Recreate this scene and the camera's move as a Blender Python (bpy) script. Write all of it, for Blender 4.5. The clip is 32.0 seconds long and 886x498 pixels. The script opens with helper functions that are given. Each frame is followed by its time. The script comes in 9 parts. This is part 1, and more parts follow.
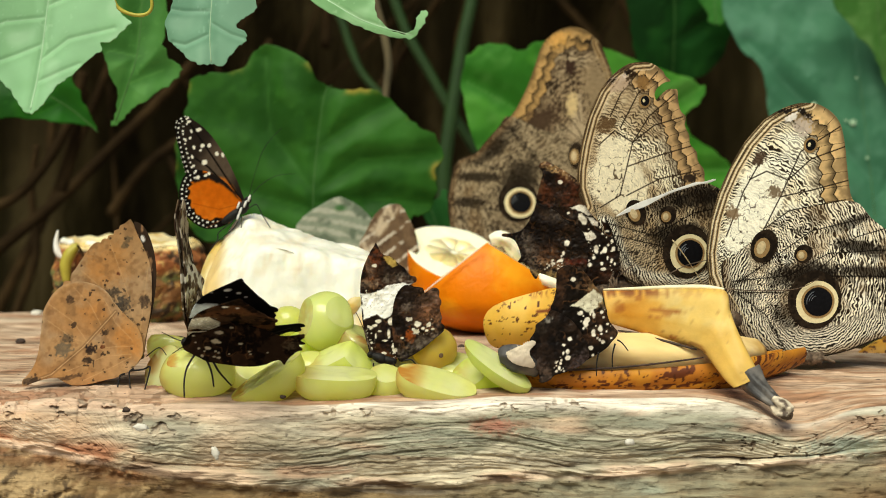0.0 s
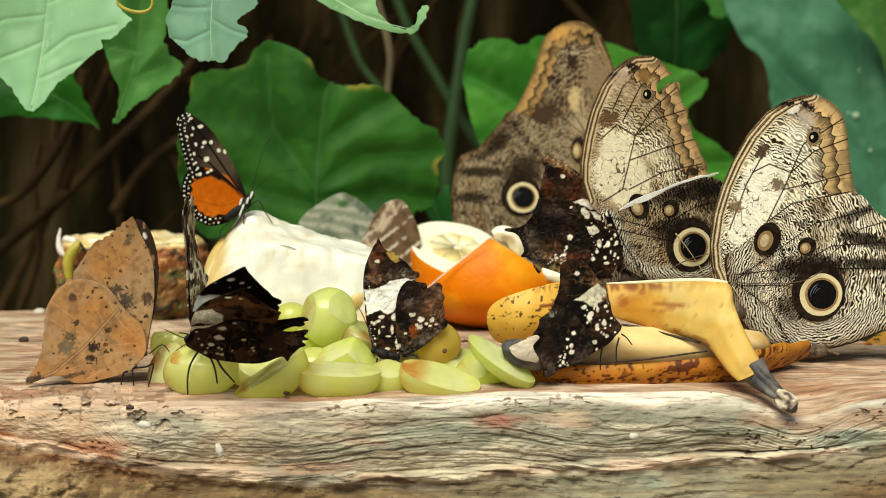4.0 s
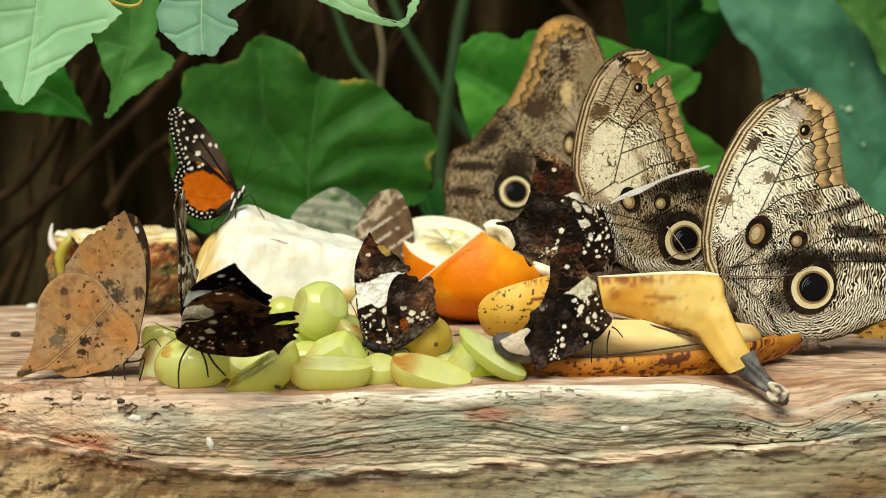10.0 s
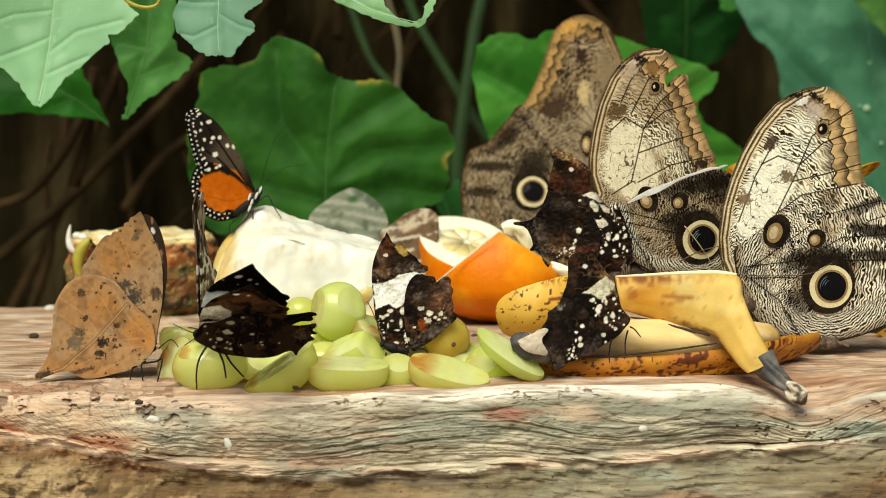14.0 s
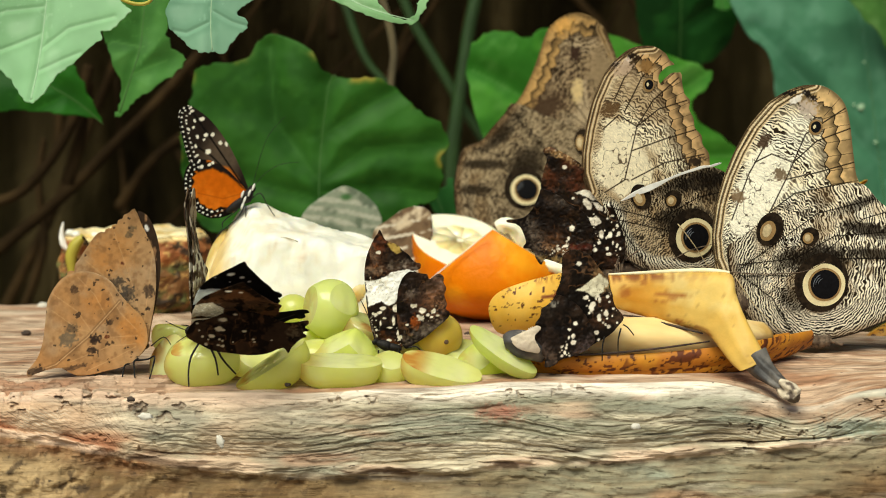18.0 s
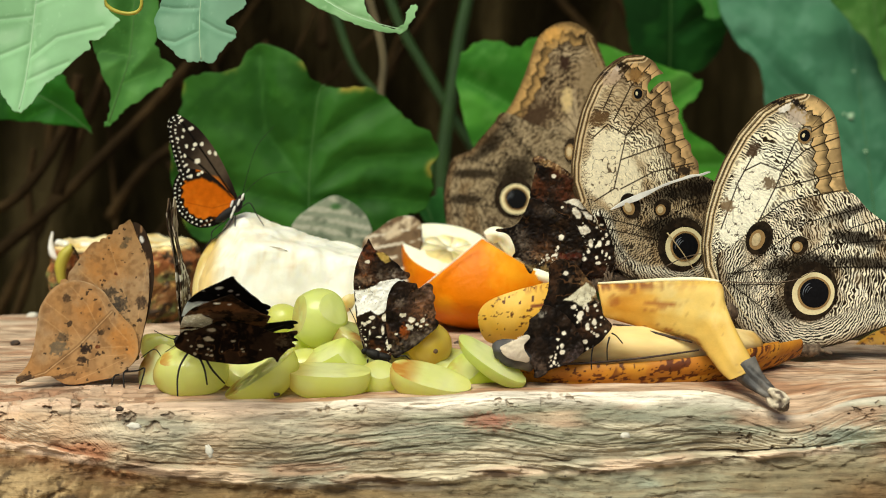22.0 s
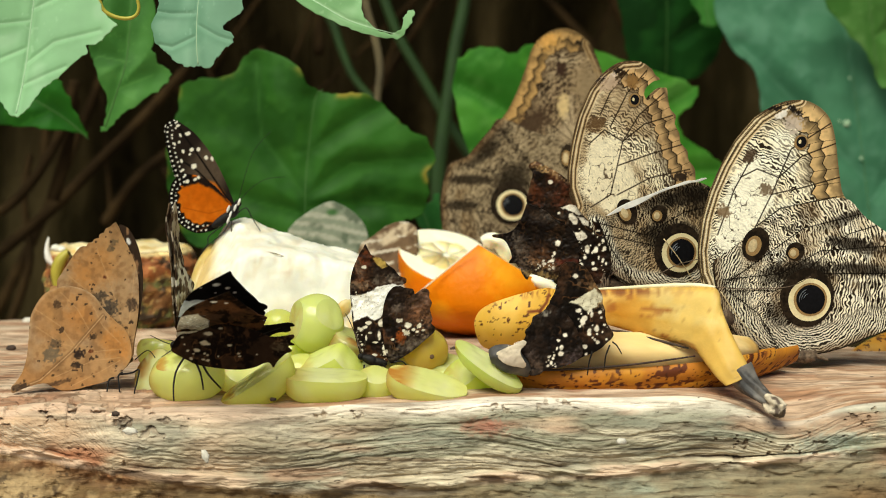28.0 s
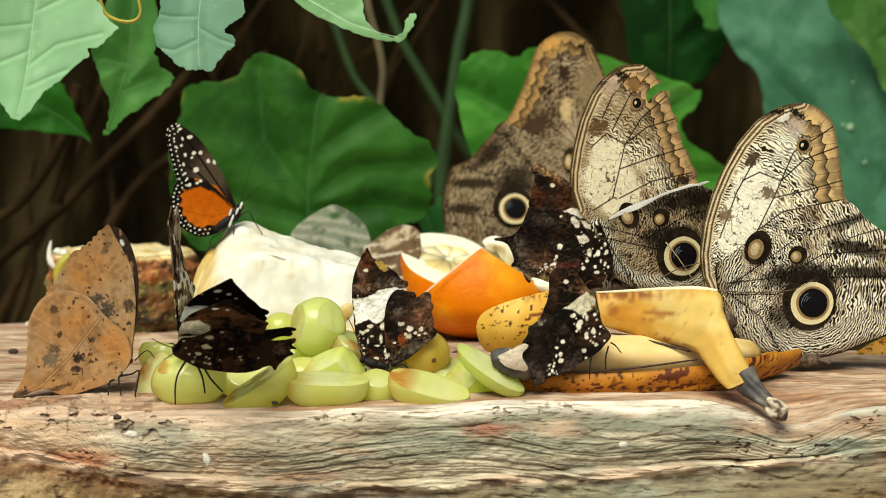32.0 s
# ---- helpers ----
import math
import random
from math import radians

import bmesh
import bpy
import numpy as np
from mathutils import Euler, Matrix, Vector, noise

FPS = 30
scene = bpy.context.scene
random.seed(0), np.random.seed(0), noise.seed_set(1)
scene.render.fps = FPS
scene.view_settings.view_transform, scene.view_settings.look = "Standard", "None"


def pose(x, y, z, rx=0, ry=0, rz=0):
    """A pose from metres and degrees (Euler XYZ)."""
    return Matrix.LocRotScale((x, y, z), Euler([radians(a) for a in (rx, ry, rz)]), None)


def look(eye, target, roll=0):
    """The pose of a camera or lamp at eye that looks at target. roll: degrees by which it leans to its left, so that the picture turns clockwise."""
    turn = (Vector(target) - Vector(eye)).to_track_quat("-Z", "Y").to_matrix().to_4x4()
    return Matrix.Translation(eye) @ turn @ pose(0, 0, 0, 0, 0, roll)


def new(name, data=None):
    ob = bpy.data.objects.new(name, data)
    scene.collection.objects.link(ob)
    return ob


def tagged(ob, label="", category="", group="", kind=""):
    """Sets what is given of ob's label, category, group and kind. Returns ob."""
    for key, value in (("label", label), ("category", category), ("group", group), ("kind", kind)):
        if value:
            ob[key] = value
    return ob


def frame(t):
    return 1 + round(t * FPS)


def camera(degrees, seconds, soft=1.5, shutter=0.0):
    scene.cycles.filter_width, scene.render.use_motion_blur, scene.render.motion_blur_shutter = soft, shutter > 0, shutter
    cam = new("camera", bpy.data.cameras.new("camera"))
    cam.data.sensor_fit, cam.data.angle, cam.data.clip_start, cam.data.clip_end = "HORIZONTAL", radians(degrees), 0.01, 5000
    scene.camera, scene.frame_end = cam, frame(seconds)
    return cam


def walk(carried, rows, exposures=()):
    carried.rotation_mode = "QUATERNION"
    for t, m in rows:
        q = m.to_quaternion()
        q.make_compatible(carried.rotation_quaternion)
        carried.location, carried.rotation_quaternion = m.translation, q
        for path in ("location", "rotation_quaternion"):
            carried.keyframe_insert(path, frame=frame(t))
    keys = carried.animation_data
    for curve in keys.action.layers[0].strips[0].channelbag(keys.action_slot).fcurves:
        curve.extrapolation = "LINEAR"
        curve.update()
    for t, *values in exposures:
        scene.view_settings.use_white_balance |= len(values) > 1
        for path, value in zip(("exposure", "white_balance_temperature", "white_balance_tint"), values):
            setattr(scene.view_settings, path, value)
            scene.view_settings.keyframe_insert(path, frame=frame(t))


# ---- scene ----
cam = camera(24.3, 32.0, soft=0.9)
PATH = [
    (0, look((-0.00144, -0.70109, 0.11633), (0.00049, -0.00404, 0.05217), 0.429)),
    (0.5, look((-0.00162, -0.70155, 0.11651), (0.00170, -0.00460, 0.05127), 0.346)),
    (1, look((-0.00141, -0.70180, 0.11695), (0.00292, -0.00494, 0.05082), 0.252)),
    (1.5, look((-0.00180, -0.70080, 0.11662), (0.00263, -0.00400, 0.04987), 0.219)),
    (2, look((-0.00125, -0.70146, 0.11685), (0.00272, -0.00464, 0.05032), 0.177)),
    (2.5, look((-0.00255, -0.70037, 0.11714), (0.00090, -0.00351, 0.05093), 0.190)),
    (3, look((-0.00162, -0.70140, 0.11650), (0.00050, -0.00446, 0.05117), 0.096)),
    (3.5, look((-0.00126, -0.70038, 0.11604), (-0.00044, -0.00343, 0.05084), 0.063)),
    (5.5, look((-0.00046, -0.69983, 0.11522), (0.00098, -0.00313, 0.04729), -0.097)),
    (6, look((-0.00045, -0.70011, 0.11464), (0.00090, -0.00347, 0.04618), -0.078)),
    (6.5, look((-0.00075, -0.69980, 0.11541), (-0.00029, -0.00316, 0.04686), -0.019)),
    (7, look((0.00052, -0.70005, 0.11474), (0.00079, -0.00346, 0.04577), 0.010)),
    (7.5, look((0.00074, -0.69965, 0.11409), (0.00163, -0.00311, 0.04453), -0.048)),
    (8, look((0.00012, -0.69935, 0.11475), (0.00025, -0.00283, 0.04504), -0.032)),
    (8.5, look((-0.00068, -0.70014, 0.11523), (-0.00114, -0.00335, 0.04830), -0.061)),
    (9, look((0.00000, -0.70000, 0.11500), (0.00000, -0.00309, 0.04929), -0.000)),
    (9.5, look((0.00122, -0.70042, 0.11437), (0.00175, -0.00346, 0.04927), -0.082)),
    (10, look((0.00134, -0.69996, 0.11419), (0.00273, -0.00310, 0.04805), -0.088)),
    (10.5, look((0.00128, -0.69930, 0.11362), (0.00381, -0.00241, 0.04778), -0.085)),
    (11, look((0.00078, -0.69988, 0.11480), (0.00332, -0.00309, 0.04784), -0.091)),
    (11.5, look((0.00118, -0.69976, 0.11404), (0.00245, -0.00294, 0.04748), -0.070)),
    (12, look((-0.00013, -0.69966, 0.11519), (-0.00043, -0.00291, 0.04787), -0.110)),
    (12.5, look((0.00089, -0.69993, 0.11428), (-0.00039, -0.00307, 0.04808), -0.157)),
    (13, look((0.00081, -0.69916, 0.11400), (-0.00149, -0.00228, 0.04810), -0.160)),
    (13.5, look((0.00075, -0.69965, 0.11368), (-0.00246, -0.00279, 0.04749), -0.202)),
    (14, look((0.00145, -0.69966, 0.11393), (-0.00317, -0.00278, 0.04808), -0.321)),
    (14.5, look((0.00152, -0.69900, 0.11321), (-0.00330, -0.00210, 0.04760), -0.316)),
    (16.5, look((0.00190, -0.69882, 0.11372), (-0.00207, -0.00205, 0.04668), -0.294)),
    (17, look((0.00186, -0.69961, 0.11397), (-0.00182, -0.00280, 0.04730), -0.219)),
    (17.5, look((0.00252, -0.69889, 0.11307), (-0.00164, -0.00202, 0.04708), -0.230)),
    (18, look((0.00257, -0.69879, 0.11286), (-0.00068, -0.00190, 0.04706), -0.211)),
    (18.5, look((0.00235, -0.69883, 0.11333), (-0.00010, -0.00188, 0.04803), -0.272)),
    (19, look((0.00304, -0.69895, 0.11307), (0.00046, -0.00190, 0.04894), -0.339)),
    (19.5, look((0.00261, -0.69898, 0.11313), (0.00114, -0.00188, 0.04952), -0.302)),
    (20, look((0.00250, -0.69922, 0.11343), (0.00169, -0.00213, 0.04966), -0.237)),
    (20.5, look((0.00398, -0.69893, 0.11296), (0.00314, -0.00185, 0.04911), -0.289)),
    (21, look((0.00386, -0.69817, 0.11264), (0.00365, -0.00111, 0.04853), -0.183)),
    (21.5, look((0.00361, -0.69848, 0.11266), (0.00345, -0.00139, 0.04897), -0.268)),
    (22, look((0.00377, -0.69841, 0.11244), (0.00309, -0.00119, 0.05009), -0.265)),
    (22.5, look((0.00406, -0.69839, 0.11260), (0.00365, -0.00110, 0.05099), -0.246)),
    (23, look((0.00282, -0.69818, 0.11257), (0.00259, -0.00079, 0.05216), -0.230)),
    (23.5, look((0.00387, -0.69912, 0.11234), (0.00372, -0.00165, 0.05292), -0.281)),
    (24, look((0.00255, -0.69893, 0.11238), (0.00288, -0.00135, 0.05427), -0.242)),
    (24.5, look((0.00245, -0.69922, 0.11286), (0.00335, -0.00162, 0.05492), -0.150)),
    (25, look((0.00263, -0.69897, 0.11193), (0.00343, -0.00135, 0.05429), -0.208)),
    (25.5, look((0.00330, -0.69859, 0.11214), (0.00343, -0.00107, 0.05333), -0.137)),
    (27.5, look((0.00355, -0.69857, 0.11247), (0.00361, -0.00122, 0.05159), -0.123)),
    (28, look((0.00312, -0.69846, 0.11157), (0.00422, -0.00101, 0.05188), -0.140)),
    (28.5, look((0.00372, -0.69900, 0.11220), (0.00517, -0.00158, 0.05221), -0.127)),
    (29, look((0.00369, -0.69809, 0.11164), (0.00484, -0.00071, 0.05116), -0.156)),
    (29.5, look((0.00387, -0.69864, 0.11222), (0.00444, -0.00133, 0.05083), -0.183)),
    (30, look((0.00383, -0.69780, 0.11187), (0.00379, -0.00057, 0.04969), -0.159)),
    (30.5, look((0.00454, -0.69792, 0.11101), (0.00467, -0.00065, 0.04932), -0.197)),
    (31, look((0.00426, -0.69768, 0.11147), (0.00329, -0.00037, 0.05012), -0.156)),
    (31.5, look((0.00317, -0.69843, 0.11158), (0.00253, -0.00098, 0.05187), -0.135)),
    (32, look((0.00431, -0.69805, 0.11111), (0.00366, -0.00047, 0.05295), -0.153)),
]
walk(cam, PATH)
cam.data.dof.use_dof = True
cam.data.dof.focus_distance = 0.748
cam.data.dof.aperture_fstop = 14.5

# ---- light: bright diffuse day under a shade roof ----
world = bpy.data.worlds.new("sky")
scene.world = world
world.use_nodes = True
wn = world.node_tree.nodes
sky = wn.new("ShaderNodeTexSky")
sky.sky_type, sky.sun_disc = "NISHITA", False
sky.sun_elevation, sky.sun_rotation = radians(57), radians(203)
sky.air_density, sky.dust_density = 1.0, 3.0
world.node_tree.links.new(sky.outputs[0], wn["Background"].inputs[0])
wn["Background"].inputs[1].default_value = 0.064
sun_data = bpy.data.lights.new("sun", "SUN")
sun_data.energy, sun_data.angle, sun_data.color = 4.1, radians(42), (0.98, 0.985, 0.80)
sun = new("sun", sun_data)
sun.matrix_world = look((-0.46, -1.06, 1.80), (0, 0, 0))
scene.view_settings.exposure = 0.0


# ---- node materials ----
def srgb(r, g, b):
    return tuple((c / 255 / 12.92) if c <= 10 else ((c / 255 + 0.055) / 1.055) ** 2.4 for c in (r, g, b))


def material(name, base, rough=0.6, var=0.25, scale=60.0, fine=600.0, bump=0.2, second=None, amount=0.5, patch=18.0,
             attribute="", sss=0.0, sss_radius=(0.006, 0.004, 0.002), coat=0.0, translucent=0.0, spec=0.5, stretch=(1, 1, 1), dist=0.0004,
             sheen=0.0, trans=0.0, spots=None, spot_scale=150.0, spot_cut=0.62, metal=0.0):
    """A surface with a base colour, patches of a second one, grain at two scales and relief; spots: dark specks."""
    m = bpy.data.materials.new(name)
    m.use_nodes = True
    n, lk = m.node_tree.nodes, m.node_tree.links.new
    b = n["Principled BSDF"]
    b.inputs["Roughness"].default_value = rough
    b.inputs["Metallic"].default_value = metal
    b.inputs["Specular IOR Level"].default_value = spec
    b.inputs["Coat Weight"].default_value = coat
    b.inputs["Coat Roughness"].default_value = 0.07
    b.inputs["Sheen Weight"].default_value = sheen
    b.inputs["Transmission Weight"].default_value = trans
    b.inputs["IOR"].default_value = 1.36 if trans else 1.5
    if sss:
        b.inputs["Subsurface Weight"].default_value = sss
        b.inputs["Subsurface Radius"].default_value = sss_radius
        b.inputs["Subsurface Scale"].default_value = 1.0
    co = n.new("ShaderNodeTexCoord")
    mp = n.new("ShaderNodeMapping")
    mp.inputs["Scale"].default_value = stretch
    lk(co.outputs["Object"], mp.inputs["Vector"])

    def noise_node(s, detail=4.0):
        t = n.new("ShaderNodeTexNoise")
        t.inputs["Scale"].default_value, t.inputs["Detail"].default_value = s, detail
        lk(mp.outputs[0], t.inputs["Vector"])
        return t.outputs["Fac"]

    def mix(kind, fac, a, c):
        x = n.new("ShaderNodeMix")
        x.data_type, x.blend_type = "RGBA", kind
        for k, v in (("Factor", fac), ("A", a), ("B", c)):
            sock = [i for i in x.inputs if i.name == k and i.type == ("VALUE" if k == "Factor" else "RGBA")][0]
            if hasattr(v, "is_linked"):
                lk(v, sock)
            else:
                sock.default_value = v if k == "Factor" else (*v, 1)
        return [o for o in x.outputs if o.type == "RGBA"][0]

    def ramp(v, lo, hi):
        r = n.new("ShaderNodeMapRange")
        r.interpolation_type = "SMOOTHSTEP"
        r.inputs["From Min"].default_value, r.inputs["From Max"].default_value = lo, hi
        lk(v, r.inputs["Value"])
        return r.outputs[0]

    if attribute:
        at = n.new("ShaderNodeAttribute")
        at.attribute_name = attribute
        col = at.outputs["Color"]
    else:
        x = n.new("ShaderNodeRGB")
        x.outputs[0].default_value = (*base, 1)
        col = x.outputs[0]
    if second:
        f = ramp(noise_node(patch), 0.62 - amount * 0.4, 0.78 - amount * 0.4)
        col = mix("MIX", f, col, second)
    if spots:
        f = ramp(noise_node(spot_scale, 2.0), spot_cut, spot_cut + 0.03)
        col = mix("MIX", f, col, spots)
    g = n.new("ShaderNodeMapRange")
    g.inputs["To Min"].default_value, g.inputs["To Max"].default_value = 1 - var, 1 + var
    g.inputs["From Min"].default_value, g.inputs["From Max"].default_value = 0.3, 0.7
    lk(noise_node(scale), g.inputs["Value"])
    col = mix("MULTIPLY", 1.0, col, g.outputs[0])
    info = n.new("ShaderNodeObjectInfo")
    h = n.new("ShaderNodeMapRange")
    h.inputs["To Min"].default_value, h.inputs["To Max"].default_value = 0.94, 1.06
    lk(info.outputs["Random"], h.inputs["Value"])
    col = mix("MULTIPLY", 1.0, col, h.outputs[0])
    lk(col, b.inputs["Base Color"])
    if bump:
        bp = n.new("ShaderNodeBump")
        bp.inputs["Strength"].default_value, bp.inputs["Distance"].default_value = bump, dist
        lk(noise_node(fine, 5.0), bp.inputs["Height"])
        lk(bp.outputs[0], b.inputs["Normal"])
    if translucent:
        tr, ms = n.new("ShaderNodeBsdfTranslucent"), n.new("ShaderNodeMixShader")
        lk(col, tr.inputs["Color"])
        ms.inputs[0].default_value = translucent
        lk(b.outputs[0], ms.inputs[1]), lk(tr.outputs[0], ms.inputs[2])
        lk(ms.outputs[0], n["Material Output"].inputs["Surface"])
    return m


M = {
    "wing": material("wing_scales", (0.5, 0.5, 0.5), 0.7, 0.12, 500, 2500, 0.25, attribute="scales", spec=0.03, dist=0.0001),
    "blade": material("leaf_blade", (0.1, 0.3, 0.05), 0.55, 0.14, 45, 350, 0.10, attribute="scales", spec=0.15, dist=0.0004, translucent=0.3),
    "gloss_wing": material("glossy_dark_wing_scales", (0.5, 0.5, 0.5), 0.42, 0.15, 400, 700, 0.4, attribute="scales", spec=0.07, dist=0.0002),
    "thin_wing": material("thin_wing_scales", (0.5, 0.5, 0.5), 0.7, 0.12, 500, 2500, 0.25, attribute="scales", spec=0.03, dist=0.0001, translucent=0.5),
    "thin_wing_back": material("thin_wing_underside_scales", (0.5, 0.5, 0.5), 0.7, 0.12, 500, 2500, 0.25, attribute="underside", spec=0.03, dist=0.0001, translucent=0.5),
    "tip": material("withered_tip", (0.74, 0.62, 0.46), 0.8, 0.25, 300, 700, 0.6, second=(0.52, 0.42, 0.32), patch=140, amount=0.35),
    "fur": material("brown_fur", (0.08, 0.05, 0.03), 0.9, 0.5, 900, 2200, 0.9, second=(0.16, 0.11, 0.07), patch=300, dist=0.0004),
    "black": material("black_chitin", (0.012, 0.010, 0.009), 0.6, 0.3, 900, 2500, 0.3, spec=0.2),
    "white": material("white_scales", (0.8, 0.78, 0.72), 0.7, 0.08, 600, 2000, 0.2),
    "eye_ring": material("eyespot_cream", srgb(226, 212, 165), 0.7, 0.1, 900, 2500, 0.2),
    "eye_dark": material("eyespot_black", (0.004, 0.004, 0.005), 0.6, 0.4, 900, 2500, 0.2, spec=0.1),
    "eye_halo": material("eyespot_brown", (0.010, 0.006, 0.003), 0.8, 0.4, 900, 2500, 0.2, second=(0.024, 0.015, 0.008), patch=400, spec=0.1),
    "eye_grey": material("eyespot_silver_scales", srgb(96, 102, 110), 0.6, 0.3, 900, 2500, 0.2),
    "eye_pale": material("eyespot_straw", srgb(196, 176, 134), 0.7, 0.2, 900, 2500, 0.2),
    "eye_tan": material("eyespot_tan", srgb(150, 118, 70), 0.7, 0.2, 900, 2500, 0.2),
    "grape_skin": material("grape_skin", (0.5, 0.5, 0.5), 0.22, 0.04, 60, 260, 0.08, attribute="scales", sss=0.4, sss_radius=(0.0040, 0.0045, 0.0012), spec=0.6, coat=0.5, translucent=0.5),
    "grape_wet": material("grape_pulp", (0.5, 0.5, 0.5), 0.2, 0.05, 90, 300, 0.3, attribute="scales", sss=0.4, sss_radius=(0.0050, 0.0055, 0.0025), spec=0.6, coat=0.4, translucent=0.40),
    "peel": material("orange_peel", (0.84, 0.21, 0.0), 0.42, 0.14, 45, 420, 0.55, second=(0.88, 0.34, 0.01), patch=38, amount=0.35, dist=0.0006, spec=0.16),
    "pith": material("orange_pith", (0.96, 0.88, 0.64), 0.6, 0.08, 120, 500, 0.4, sss=0.4),
    "pulp": material("orange_pulp", (0.95, 0.80, 0.48), 0.3, 0.10, 200, 500, 0.3, second=(0.93, 0.70, 0.30), patch=50, sss=0.5, coat=0.2),
    "melon": material("melon_flesh", (0.90, 0.85, 0.68), 0.38, 0.07, 60, 300, 0.5, second=(0.88, 0.78, 0.54), patch=45, amount=0.3, sss=0.3, sss_radius=(0.010, 0.008, 0.005), dist=0.0006, coat=0.1),
    "melon_skin": material("melon_skin", (0.66, 0.42, 0.08), 0.4, 0.2, 60, 300, 0.4, second=(0.74, 0.58, 0.24), patch=50, sss=0.3),
    "rind": material("slice_rind", (0.20, 0.11, 0.035), 0.75, 0.45, 90, 350, 0.9, second=(0.16, 0.17, 0.06), patch=55, amount=0.55, dist=0.002, spots=(0.04, 0.025, 0.012), spot_scale=160, spot_cut=0.58),
    "slice": material("slice_flesh", (0.80, 0.66, 0.38), 0.6, 0.2, 90, 300, 0.7, second=(0.66, 0.45, 0.16), patch=70, amount=0.4, dist=0.001, sss=0.2),
    "banana": material("banana_peel", (0.64, 0.38, 0.08), 0.5, 0.22, 90, 500, 0.3, second=(0.70, 0.54, 0.26), patch=45, amount=0.5, sss=0.1, spots=(0.46, 0.22, 0.04), spot_scale=150, spot_cut=0.66, stretch=(0.4, 1, 1.5)),
    "banana_ripe": material("ripe_banana_peel", (0.46, 0.20, 0.02), 0.42, 0.2, 60, 500, 0.2, second=(0.62, 0.33, 0.05), patch=45, amount=0.5, sss=0.1, spots=(0.10, 0.035, 0.01), spot_scale=330, spot_cut=0.55),
    "banana_flesh": material("banana_flesh", (0.80, 0.58, 0.25), 0.45, 0.16, 90, 400, 0.3, second=(0.58, 0.34, 0.09), patch=60, amount=0.3, sss=0.15, stretch=(0.3, 1, 1), spec=0.25),
    "banana_rim": material("banana_inner_peel", (0.86, 0.74, 0.46), 0.6, 0.15, 200, 700, 0.4, sss=0.2),
    "banana_black": material("blackened_banana", (0.046, 0.042, 0.040), 0.6, 0.5, 150, 500, 0.8, second=(0.13, 0.115, 0.10), patch=120),
    "stub": material("dry_stub", (0.62, 0.52, 0.38), 0.8, 0.4, 300, 700, 0.8, second=(0.10, 0.07, 0.05), patch=240),
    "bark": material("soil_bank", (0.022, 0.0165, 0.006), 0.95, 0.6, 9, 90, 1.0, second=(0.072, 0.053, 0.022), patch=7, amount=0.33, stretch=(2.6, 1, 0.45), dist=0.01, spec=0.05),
    # ground out of view, pale so that it bounces light up under the wings
    "bounce_ground": material("pale_bounce_ground", (0.36, 0.31, 0.24), 0.95, 0.25, 3, 60, 0.8, second=(0.26, 0.21, 0.15), patch=1.5, dist=0.01),
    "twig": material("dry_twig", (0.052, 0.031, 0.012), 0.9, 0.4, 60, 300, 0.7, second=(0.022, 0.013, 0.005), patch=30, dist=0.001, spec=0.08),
    "straw": material("straw_stem", (0.13, 0.10, 0.045), 0.8, 0.3, 60, 300, 0.4),
    "stem": material("green_stem", (0.022, 0.060, 0.010), 0.55, 0.25, 60, 300, 0.3),
    "tendril": material("yellow_tendril", (0.42, 0.36, 0.04), 0.5, 0.2, 90, 300, 0.3),
    "rib": material("pale_leaf_rib", (0.46, 0.66, 0.42), 0.5, 0.1, 90, 300, 0.2, translucent=0.2),
    "rib_dark": material("leaf_rib", (0.06, 0.16, 0.03), 0.55, 0.1, 90, 300, 0.2, translucent=0.2),
    "painted_peel": material("mottled_banana_peel", (0.5, 0.5, 0.5), 0.5, 0.12, 120, 600, 0.25, attribute="scales", sss=0.06, spec=0.25),
    "painted_flesh": material("mottled_fruit_flesh", (0.5, 0.5, 0.5), 0.38, 0.06, 90, 350, 0.45, attribute="scales", sss=0.2, sss_radius=(0.006, 0.005, 0.003), dist=0.0006),
    "painted_rind": material("mottled_rind", (0.5, 0.5, 0.5), 0.75, 0.3, 140, 400, 0.9, attribute="scales", dist=0.0015),
    "chip": material("wood_chip", (0.40, 0.27, 0.17), 0.85, 0.4, 300, 900, 0.8, second=(0.14, 0.08, 0.045), patch=180),
    "crumb": material("dark_crumb", (0.05, 0.03, 0.02), 0.85, 0.5, 400, 900, 0.8),
    "chalk": material("white_dropping", (0.62, 0.58, 0.50), 0.8, 0.1, 400, 900, 0.5),
}


# ---- small numeric tools: smooth curves, value noise, masks ----
def smooth_line(pts, n, closed=False):
    """Catmull-Rom points, n to a stretch."""
    p = np.array(pts, float)
    k = len(p)
    out = []
    for i in range(k if closed else k - 1):
        a, b = p[i], p[(i + 1) % k]
        o = p[(i - 1) % k] if closed or i else a
        c = p[(i + 2) % k] if closed or i + 2 < k else b
        for j in range(n):
            t = j / n
            out.append(0.5 * (2 * a + (b - o) * t + (2 * o - 5 * a + 4 * b - c) * t * t + (3 * a - o - 3 * b + c) * t ** 3))
    if not closed:
        out.append(p[-1])
    return np.array(out)


